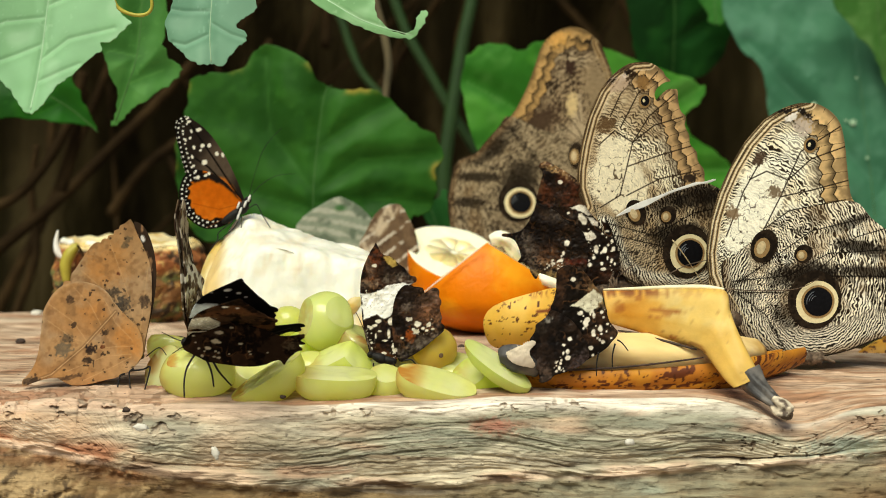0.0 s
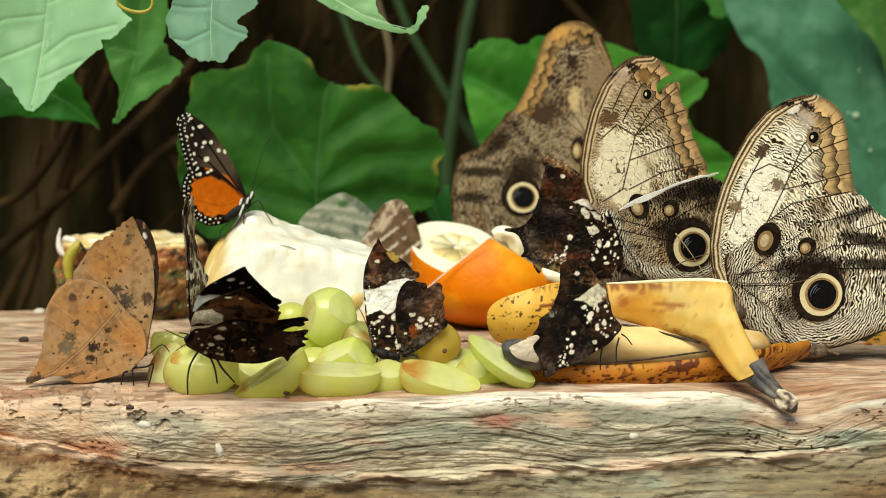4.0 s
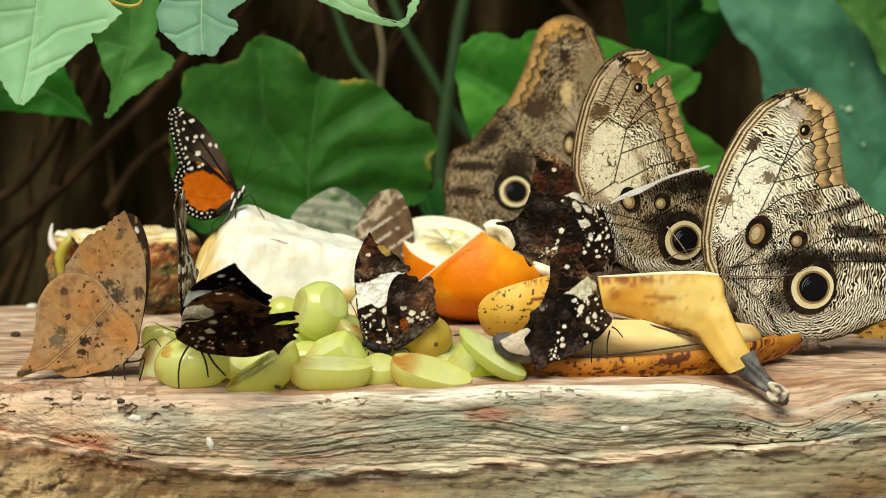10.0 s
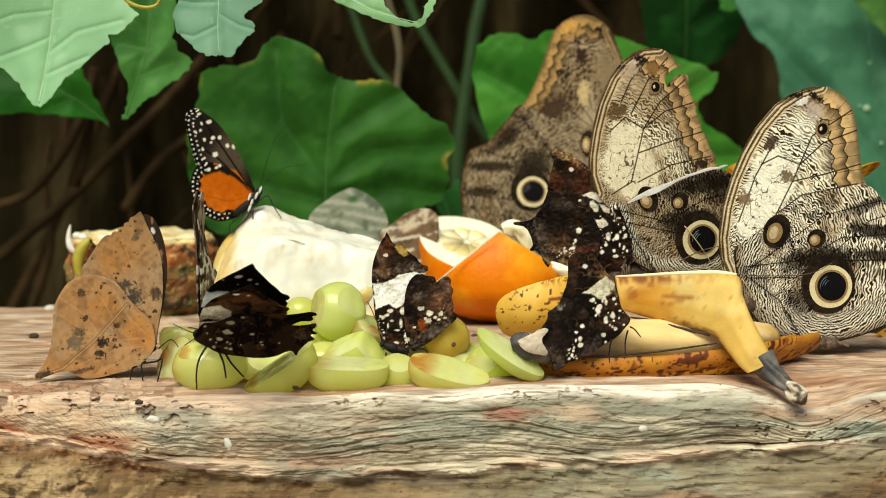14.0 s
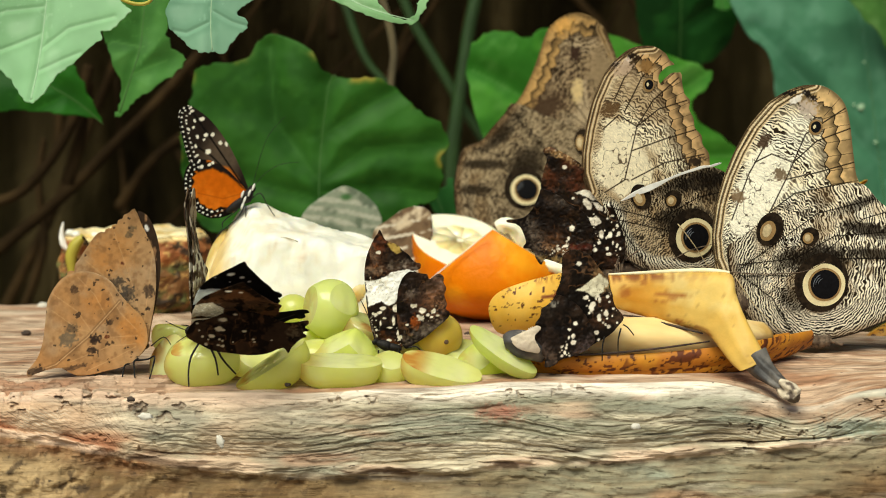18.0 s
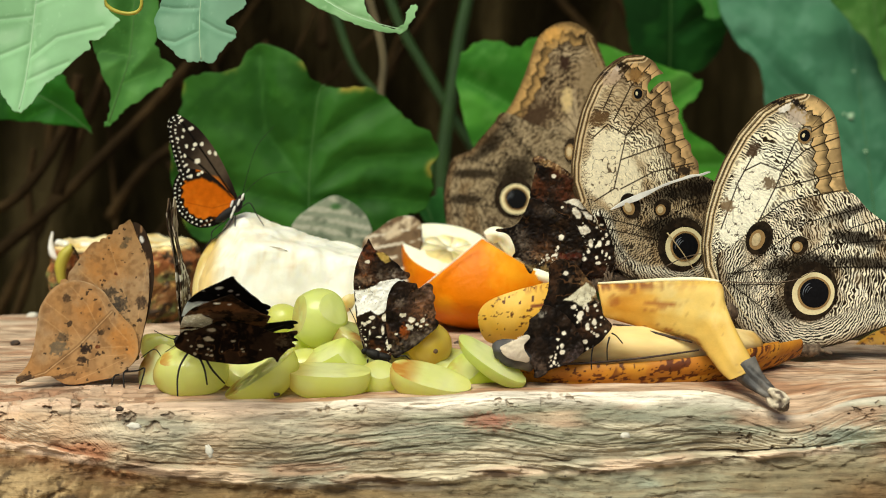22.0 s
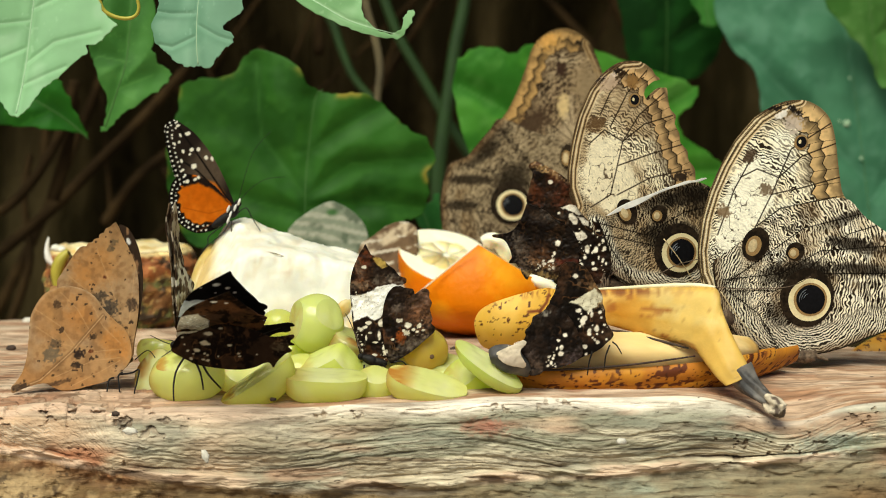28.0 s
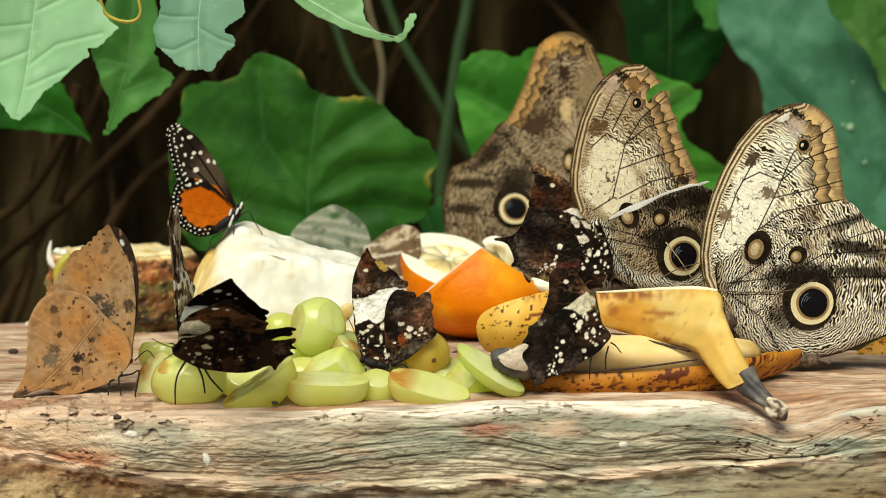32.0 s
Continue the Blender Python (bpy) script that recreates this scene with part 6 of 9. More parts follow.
def bars(u, v, base, pitch, seed):
    """Short wavy bars that run across the veins, round the wing's base; 0 to 1."""
    x, y = u - base[0], v - base[1]
    d, t = np.hypot(x, y), np.arctan2(y, x) * 24
    s = np.sin(2 * np.pi * (d / pitch + 1.8 * fbm(t / 3.2, d / 6.0, seed, 2) + 1.5 * fbm(t / 1.2, d / 2.4, seed + 5, 2) + 0.8 * vn(t / 0.6, d / 1.0, seed + 8)))
    return 0.5 + 0.42 * s + 0.34 * (fbm(u / 1.6, v / 1.6, seed + 9, 2) - 0.5) * 2


def eyespot(parent, c, r, y, turn=0, name="eyespot"):
    """The great eye: dark halo, cream ring, black disc with a fine light arc."""
    ob = disc(name, [(r * 1.24, r * 1.30, -1.0, 0.9, 0), (r * 0.97, r * 0.95, 0, 0, 0), (r * 0.76, r * 0.74, 0.25, 0.15, 0), (r * 0.66, r * 0.64, 0.3, 0.2, 0.15)],
              [M["eye_halo"], M["eye_ring"], M["eye_tan"], M["eye_dark"]], parent, c, y, turn)
    tagged(ob, "black eyespot ringed in cream")
    for rr, a0, a1, w in ((0.50, 110, 190, 0.00013), (0.40, 120, 175, 0.00009), (0.30, 105, 170, 0.00008)):
        arc = [((c[0] + r * rr * math.cos(radians(a0 + (a1 - a0) * i / 6))) / 1000, y - 0.0008, (c[1] + r * rr * math.sin(radians(a0 + (a1 - a0) * i / 6))) / 1000) for i in range(7)]
        part("glint_scales", tube(arc, [w * 0.4] + [w] * 5 + [w * 0.4], 6, 4, lumpy=0.8), M["eye_grey"], ob)
    return ob


def small_eye(parent, c, rx, ry, y, turn=0):
    ob = disc("small_eyespot", [(rx * 1.12, ry * 1.15, 0.3, 0.5, 0), (rx * 0.64, ry * 0.70, -rx * 0.12, -0.1, 0), (rx * 0.36, ry * 0.46, -rx * 0.2, 0.0, 0.1)], [M["eye_halo"], M["eye_tan"], M["eye_pale"]], parent, c, y, turn)
    return tagged(ob, "tan eyespot in a dark ring")


def dot_eye(parent, c, r, y, turn=0):
    ob = disc("small_eyespot", [(r, r * 1.1, 0, 0, 0), (r * 0.72, r * 0.8, 0.1, 0.1, 0), (r * 0.2, r * 0.3, -r * 0.2, 0.2, 0.05)], [M["eye_tan"], M["eye_dark"], M["eye_ring"]], parent, c, y, turn)
    return tagged(ob, "black eyespot in a tan ring")


def mirror_wings(ob, lean=-3.0, gap=0.0015):
    """The far pair of closed wings: the same plates, set back and leaning a little away."""
    for o in [c for c in ob.children if c.name.split(".")[0] in ("forewing", "hindwing")]:
        q = o.copy()
        scene.collection.objects.link(q)
        q.parent = ob
        q.matrix_basis = pose(0, gap, 0, lean, 0, 0) @ o.matrix_basis


def insect_body(ob, head, thorax, tail, r, y=0.0006, mat="fur"):
    """Abdomen, thorax, head and eyes along a line in the wing plane, in millimetres."""
    def p(q, dy=0.0):
        return (q[0] / 1000, y + dy, q[1] / 1000)
    h, t, e = np.array(head), np.array(thorax), np.array(tail)
    part("abdomen", tube([p(t), p(t * 0.6 + e * 0.4), p(t * 0.2 + e * 0.8), p(e)], [r * 0.0008, r * 0.0010, r * 0.0008, r * 0.0003], 12, 6), M[mat], ob)
    part("thorax", tube([p(t + (t - h) * 0.4), p(t), p(h * 0.5 + t * 0.5), p(h)], [r * 0.0008, r * 0.00125, r * 0.0011, r * 0.0006], 12, 6), M[mat], ob)
    part("head", blob(p(h + (h - t) * 0.12), (r * 0.0008, r * 0.0008, r * 0.0008), seg=12), M[mat], ob)
    for s in (-1, 1):
        part("eye", blob(p(h + (h - t) * 0.2, s * r * 0.0006), (r * 0.00045, r * 0.0003, r * 0.00045), seg=10), M["black"], ob)


def owl_butterfly(at, yaw, label):
    return thing("owl_butterfly", pose(*at, 0, 0, yaw), label, "butterfly", "owl butterflies")


# the nearest owl butterfly, whole in view
owl_c = owl_butterfly((0.1403, 0.0720, 0.0033), 10, "large owl butterfly with closed cream-brown wings and big eyespot")
sheet("forewing", [(-37.8, 28.7), (-39.8, 33.4), (-40.6, 41.9), (-39.0, 53.5), (-35.8, 64.0), (-31.5, 73.5), (-25.8, 82.9), (-18.2, 91.3), (-10.5, 95.9), (-2.8, 97.9), (3.8, 96.0), (9.1, 91.1), (11.4, 83.7), (12.7, 74.1), (14.3, 64.1), (16.9, 56.0), (8.1, 45.4), (-9.6, 37.1), (-25.0, 28.9)],
      M["wing"], owl_c, owl_fore([(-37.8, 28.7), (-39.8, 33.4), (-40.6, 41.9), (-39.0, 53.5), (-35.8, 64.0), (-31.5, 73.5), (-25.8, 82.9), (-18.2, 91.3), (-10.5, 95.9), (-2.8, 97.9)], [(-1.7, 97.9), (3.8, 96.0), (9.1, 91.1), (11.4, 83.7), (12.7, 74.1), (14.3, 61.3)],
      [(-35.1, 43.9), (-33.1, 59.8), (-26.7, 72.4), (-22.4, 75.9), (-11.2, 69.5), (-11.7, 59.5), (-20.9, 50.1), (-27.3, 39.6)], 11.6, ((255, 251, 228), (42, 31, 20), (194, 162, 112)), 3,
      [[(-31.7, 33.3), (-20.8, 48.0), (-13.3, 62.7), (-10.5, 69.0)], [(-10.5, 69.0), (-1.4, 77.0), (11.9, 81.6)], [(-10.5, 69.0), (-19.0, 72.3), (-25.6, 69.2)], [(-13.3, 62.7), (-1.2, 65.1), (13.3, 68.8)], [(-10.5, 69.0), (-5.8, 79.6), (9.5, 89.0)], [(-18.7, 51.1), (-9.9, 57.4), (12.3, 61.4)], [(-34.1, 48.1), (-27.7, 65.0), (-20.8, 77.2)]],
      [((-21.7, 77.2), 3.4, 2.0, 40, (70, 54, 40)), ((-11.0, 94.8), 1.8, 0.8, 20, (22, 18, 16)), ((-5.9, 94.8), 2.0, 1.1, -30, (22, 18, 16)), ((-2.8, 92.9), 1.5, 1.0, 0, (30, 24, 20)), ((-9.4, 92.7), 2.6, 1.2, 35, (238, 232, 222)),
       ((-4.9, 89.1), 3.4, 3.0, 0, (188, 172, 156)), ((-15.6, 64.4), 2.6, 2.2, 0, (110, 92, 70)), ((-32.0, 56.6), 2.2, 3.0, 20, (120, 98, 72))], 1.2), 0.22)
sheet("hindwing", [(-35.7, 38.0), (-35.4, 31.2), (-33.3, 22.6), (-30.3, 15.1), (-24.7, 7.9), (-13.5, 2.7), (-1.1, 1.3), (13.4, 3.6), (26.9, 8.4), (40.4, 15.7), (47.0, 27.5), (42.6, 38.4), (32.9, 47.2), (23.7, 53.7), (16.1, 60.7), (4.5, 59.8), (-9.9, 56.7), (-20.8, 49.0), (-29.6, 42.1)],
      M["wing"], owl_c, owl_hind((1.8, 23.0), [(-35.7, 38.0), (-35.4, 31.2), (-33.3, 22.6), (-30.3, 15.1), (-24.7, 7.9), (-13.5, 2.7), (-1.1, 1.3), (13.4, 3.6), (26.9, 8.4)], ((255, 244, 216), (38, 28, 19)), 21,
      [[(-31.6, 31.1), (-9.5, 32.9), (6.0, 41.2), (37.5, 42.8)], [(-31.6, 29.0), (-16.3, 39.4), (-0.9, 49.8), (21.4, 54.8)], [(-29.4, 26.8), (-11.6, 26.5), (-0.6, 32.7), (35.5, 32.1)], [(-31.6, 27.9), (-18.2, 18.1), (-9.0, 2.8)], [(-0.6, 32.7), (17.1, 47.4), (28.3, 50.5)]],
      # the spots at the lower rim and lower left paint shade onto the wing
      [((19.4, 43.1), 12, 2.4, -12, 0.75), ((23.0, 34.0), 12, 2.2, -6, 0.7), ((14.7, 52.8), 10, 2.0, 20, 0.6), ((-0.6, 32.7), 12, 5, 0, 0.85), ((-12.8, 32.9), 6, 4, 30, 0.5), ((-2.3, 4.8), 17, 2.6, 0, 0.6), ((-27.4, 11.8), 8, 4, -50, 0.45), ((-10.3, 16.8), 4, 7, 20, 0.5)],
      [((20.0, 15.1), 9, 6, 20, 0.8), ((-22.9, 36.3), 6, 4, 40, 0.6), ((5.8, 48.6), 7, 4, 20, 0.5)], 1.12, 1.0, 8.5), 0.22, -0.0005)
eyespot(owl_c, (1.8, 22.8), 8.6, -0.0009)
small_eye(owl_c, (-19.9, 43.7), 4.6, 5.6, -0.0009, -20)
small_eye(owl_c, (-4.3, 40.7), 3.3, 3.0, -0.0009, 10)
dot_eye(owl_c, (-2.1, 82.1), 2.7, -0.0004, -20)
insect_body(owl_c, (-35.1, 14.1), (-29.2, 17.2), (-2.4, 10.2), 4.5, 0.004)
for sx in (0, 5):
    limb("leg", [(sx - 4, 2, 8), (sx - 1, 0, 4), (sx, -1, 1.5), (sx + 4, -2, 0)], 0.8, owl_c, "fur")
part("claspers", blob((0.0, -0.001, 0.0015), (0.006, 0.002, 0.0022), seg=12, lumpy=0.5), M["fur"], owl_c)
limb("feeler", [(x, -1.8, z) for x, z in [(-33.3, 26.9), (-24.8, 15.0), (-13.5, 4.6)]], 0.18, owl_c, "eye_pale")
limb("feeler", [(x, -2.0, z) for x, z in [(-36.0, 28.7), (-22.7, 27.5), (-6.7, 28.1), (1.7, 31.8)]], 0.2, owl_c, "fur")
mirror_wings(owl_c)

# the torn owl butterfly behind the banana
owl_b = owl_butterfly((0.0859, 0.0850, 0.0292), 16, "owl butterfly with torn forewing edge and pale folded tear")
sheet("forewing", [(-32.5, 32.1), (-34.8, 39.0), (-34.8, 46.0), (-33.3, 55.6), (-30.4, 66.2), (-26.0, 75.7), (-20.4, 82.1), (-14.2, 86.1), (-7.8, 86.6), (-2.8, 84.0), (-0.9, 81.4), (1.0, 79.7), (-1.8, 78.9), (-4.5, 76.7), (-5.4, 74.2), (-4.0, 71.8), (-1.3, 74.2), (1.5, 76.3), (3.8, 76.3), (4.3, 72.4), (5.3, 68.5), (7.6, 65.9), (7.2, 62.7), (9.1, 59.0), (9.6, 55.6), (12.4, 52.5), (12.9, 49.1), (15.3, 46.0), (15.8, 42.9), (14.7, 40.0), (4.2, 35.5), (-7.3, 31.0), (-19.9, 25.0), (-25.6, 25.0)],
      M["wing"], owl_b, owl_fore([(-32.5, 32.1), (-34.8, 39.0), (-34.8, 46.0), (-33.3, 55.6), (-30.4, 66.2), (-26.0, 75.7), (-20.4, 82.1), (-14.2, 86.1), (-7.8, 86.6)], [(-12.4, 87.0), (-2.8, 84.0), (1.5, 77.8), (4.8, 71.3), (7.6, 64.9), (10.1, 56.2), (13.4, 49.7), (16.3, 42.5)],
      [(-30.7, 36.4), (-29.0, 51.3), (-25.9, 59.8), (-15.6, 57.1), (-13.9, 50.7), (-7.4, 42.4), (-7.3, 34.9), (-19.9, 29.3)], 10.0, ((250, 238, 204), (58, 42, 27), (184, 150, 104)), 41,
      [[(-27.9, 31.0), (-18.8, 36.2), (-16.2, 46.9), (-14.0, 56.3)], [(-14.0, 56.3), (-5.3, 62.8), (6.2, 66.0)], [(-14.0, 56.3), (-7.6, 66.1), (2.6, 74.6)], [(-15.7, 47.3), (-2.9, 51.4), (11.0, 55.1)], [(-16.1, 36.1), (-2.8, 42.4), (13.5, 45.4)], [(-14.0, 56.3), (-21.3, 60.8), (-27.6, 55.5)], [(-19.0, 61.9), (-12.3, 74.6), (-4.4, 83.1)], [(-23.2, 66.2), (-19.2, 74.7), (-10.1, 85.3)]],
      [((-21.9, 80.0), 1.9, 1.0, 50, (24, 18, 14)), ((-16.5, 82.7), 1.8, 1.0, 40, (24, 18, 14)), ((-14.2, 81.9), 1.6, 1.1, 0, (40, 28, 18)), ((-18.5, 80.6), 2.0, 1.3, 40, (226, 214, 204)), ((-10.1, 78.9), 2.6, 2.4, 0, (140, 104, 60)), ((-19.6, 78.5), 3.6, 2.6, 40, (190, 164, 138)),
       ((-24.7, 63.0), 3.5, 2.4, 20, (96, 72, 46)), ((9.3, 42.6), 3.8, 1.5, 15, (44, 34, 26))], scallop=4.5, mid=(166, 138, 100), ripple=1.2, contrast=0.8), 0.22, n=4)
sheet("hindwing", [(-29.7, 33.1), (-25.6, 22.3), (-22.1, 12.5), (-17.4, 5.5), (-9.3, 0.9), (4.7, -0.8), (18.7, 0.5), (32.9, 5.6), (39.9, 15.4), (36.1, 25.3), (25.4, 34.3), (22.5, 38.1), (13.5, 40.8), (-0.4, 36.7), (-14.2, 31.3), (-21.0, 28.0)],
      M["wing"], owl_b, owl_hind((9.6, 13.9), [(-25.6, 22.3), (-22.1, 12.5), (-17.4, 5.5), (-9.3, 0.9), (4.7, -0.8), (18.7, 0.5)], ((192, 172, 138), (34, 25, 17)), 57,
      [[(-23.3, 25.5), (-4.9, 20.8), (11.3, 29.1), (27.7, 32.1)], [(-22.1, 21.2), (-0.2, 16.3), (27.9, 20.0)], [(-22.1, 21.2), (-16.3, 12.4), (-9.3, 1.4)]],
      [((12.4, 35.6), 10, 4, 10, 0.7), ((2.0, 32.6), 8, 3, 15, 0.5), ((4.4, 20.6), 12, 5, 0, 0.7), ((19.5, 32.2), 8, 6, 0, 0.6)],
      [((-11.7, 6.9), 8, 4, -30, 0.6), ((-19.8, 21.1), 5, 4, 0, 0.4)], 1.15, 1.0, 5.0), 0.22, -0.0005)
sheet("wing_tear", [(-21.1, 28.3), (-19.0, 29.7), (-16.1, 31.4), (-12.4, 33.1), (-8.3, 34.7), (-3.7, 36.1), (1.9, 38.0), (7.7, 39.8), (11.6, 41.1), (14.9, 41.2), (18.6, 42.1), (20.0, 41.8), (16.3, 40.6), (12.6, 40.2), (8.4, 39.0), (3.3, 37.5), (-1.4, 35.9), (-5.5, 33.8), (-9.6, 31.7), (-14.2, 30.3), (-17.9, 29.1)], M["white"], owl_b, None, 0.3, -0.0012, thick=0.0003, n=3, bend=lambda u, v: 0.5 * np.sin(u / 3.0) - 0.4, label="pale folded-over edge of the torn wing")
eyespot(owl_b, (9.6, 13.5), 8.0, -0.0009)
small_eye(owl_b, (-12.8, 29.2), 3.6, 4.4, -0.0009, 30)
small_eye(owl_b, (0.2, 28.0), 3.2, 3.0, -0.0009)
dot_eye(owl_b, (-9.5, 72.0), 2.4, -0.0004)
insect_body(owl_b, (-27.2, -0.3), (-22.0, 1.7), (-0.0, 0.0), 4.0, 0.004)
for pts in ([(-20.4, 1.3), (-20.4, 4.3), (-19.5, 7.7)], [(-23.1, 0.5), (-22.0, 6.1), (-18.6, 9.2)]):
    limb("leg", [(x, -2, z) for x, z in pts], 0.5, owl_b, "fur")
limb("feeler", [(x, -2.2, z) for x, z in [(2.1, 19.1), (7.8, 12.2), (15.2, 1.7)]], 0.2, owl_b, "eye_pale")
limb("feeler", [(x, -2.6, z) for x, z in [(-0.1, 5.5), (8.1, 9.2), (19.1, 11.5)]], 0.2, owl_b, "fur")
mirror_wings(owl_b, -2)

# the far owl butterfly, facing the other way, soft with distance
owl_a = owl_butterfly((0.0454, 0.2350, 0.0297), -12, "owl butterfly with brown bark-patterned wings and ochre tip, behind")
sheet("forewing", [(25.8, 26.2), (32.1, 39.0), (35.3, 54.3), (33.6, 72.1), (29.9, 84.7), (25.3, 94.8), (18.8, 100.4), (12.4, 101.7), (6.0, 99.4), (0.1, 93.6), (-3.5, 83.4), (-6.8, 74.5), (-11.2, 65.5), (-14.6, 60.4), (-18.5, 51.4), (-21.1, 38.5), (-7.9, 25.7), (10.3, 20.8)],
      M["wing"], owl_a, owl_fore([(32.1, 39.0), (35.3, 54.3), (33.6, 72.1), (29.9, 84.7), (25.3, 94.8)], [(22.7, 98.6), (12.4, 101.7), (6.0, 99.4), (0.1, 93.6), (-3.5, 83.4), (-6.8, 74.5), (-11.2, 65.5), (-14.6, 60.4)],
      [(12.6, 72.0), (19.0, 72.0), (19.1, 59.3), (25.6, 49.2), (12.7, 51.6)], 9.0, ((176, 156, 124), (62, 48, 33), (166, 132, 82)), 71,
      [[(25.7, 33.8), (17.8, 54.2), (-0.4, 79.6)], [(20.5, 49.1), (-2.9, 66.9)], [(17.8, 59.3), (9.9, 94.9)]],
      [((20.7, 95.3), 1.4, 1.0, 0, (30, 24, 18)), ((13.0, 83.4), 2.4, 2.6, 0, (52, 36, 28)), ((25.4, 74.6), 7, 12, 10, (140, 120, 90)), ((13.9, 66.9), 2.5, 5, 0, (206, 180, 128)), ((7.3, 96.1), 5, 3, 20, (206, 156, 84)), ((-0.3, 59.2), 9, 5, 30, (66, 50, 36))], 2.3, 1.1, 6.0, (140, 118, 88)), 0.4)
sheet("hindwing", [(-14.6, 61.2), (-19.8, 56.0), (-25.8, 49.3), (-30.3, 44.1), (-38.2, 40.9), (-41.4, 33.1), (-42.9, 22.7), (-42.1, 12.2), (-38.2, 1.9), (-23.6, -5.7), (-2.6, -5.2), (13.0, 2.8), (23.2, 21.0), (24.4, 36.4), (15.3, 49.1), (-0.3, 55.4)],
      M["wing"], owl_a, owl_hind((-9.5, 21.8), [(-14.6, 61.2), (-19.8, 56.0), (-30.3, 44.1), (-38.2, 40.9), (-41.4, 33.1), (-42.9, 22.7), (-42.1, 12.2)], ((160, 142, 112), (56, 44, 30)), 83,
      [[(10.3, 26.0), (-15.8, 35.9), (-34.2, 40.9)], [(10.3, 22.1), (-15.8, 17.9), (-42.1, 20.1)], [(7.7, 28.5), (-5.4, 46.3), (-15.9, 56.5)]],
      [((-28.9, 33.2), 11, 2.2, 0, 0.75), ((-32.9, 21.5), 9, 2.0, 0, 0.7), ((-18.5, 50.1), 10, 3, 40, 0.7), ((-9.3, 33.4), 9, 6, 40, 0.75), ((-23.7, 43.1), 9, 2, 30, 0.6)],
      [((-23.6, 15.1), 6, 6, 0, 0.8), ((6.3, 46.4), 9, 7, 30, 0.7), ((-14.6, 52.7), 4, 3, 0, 0.5)], 2.0, 0.75), 0.5, -0.0005)
eyespot(owl_a, (-9.2, 21.8), 7.4, -0.0009)
small_eye(owl_a, (15.9, 43.5), 3.2, 5.0, -0.0009)
insect_body(owl_a, (33.7, 0.6), (25.9, 3.1), (-2.6, 1.2), 4.0, 0.004)
for pts in ([(23.3, 3.0), (24.0, -11.1), (26.2, -29.2)], [(20.8, 3.0), (19.6, -12.5), (18.4, -29.9)]):
    limb("leg", [(x, 3, z) for x, z in pts], 0.6, owl_a, "fur")
mirror_wings(owl_a, -3)


# the dead-leaf butterfly on the log
def leaf_wing(seed, rib, veins, blots, glow, edge=None, base=(174, 128, 82)):
    def colour(u, v):
        c = flat(u, base)
        c = over(c, (178, 150, 118), 0.7 * step(0.42, 0.66, fbm(u / 13, v / 13, seed)))
        c = over(c, (188, 138, 84), 0.5 * step(0.45, 0.68, fbm(u / 12 + 3, v / 12, seed + 1)))
        for p, r in glow:
            c = over(c, (196, 128, 62), 0.45 * spot(u, v, p, r, r * 1.4, 20, 0.7, 0.5, seed))
        c = over(c, (120, 84, 54), 0.40 * step(0.5, 0.75, fbm(u / 2.2, v / 2.2, seed + 2)))
        c = over(c, (138, 104, 70), 0.45 * step(0.5, 0.7, fbm(u / 5, v / 5, seed + 6)))
        for p in veins:
            c = over(c, (206, 164, 114), 0.6 * line(u, v, p, 0.26, 0.14))
        e, s = to_line(u, v, np.array(rib))
        c = over(c, (110, 80, 54), 0.4 * (1 - step(0.1, 0.5, np.abs(e - 0.4))))
        c = over(c, (206, 170, 126), 0.65 * (1 - step(0.08, 0.24, e)))
        for p, rx, ry, rgb, k in blots:
            c = over(c, rgb, k * spot(u, v, p, rx, ry, 15, 0.22, 1.0, seed + 3) * (0.7 + 0.3 * step(0.35, 0.55, fbm(u / 0.8, v / 0.8, seed + 4))))
        c = over(c, (60, 46, 36), 0.8 * step(0.74, 0.765, fbm(u / 1.7, v / 1.7, seed + 5)))
        if edge is not None:
            e = to_line(u, v, np.array(edge))[0]
            c = over(c, (206, 178, 142), 0.3 * (1 - step(0.2, 0.6, e)))
            c = over(c, (104, 74, 48), 0.1 * (1 - step(0.3, 0.9, np.abs(e - 1.4))))
        return c
    return colour


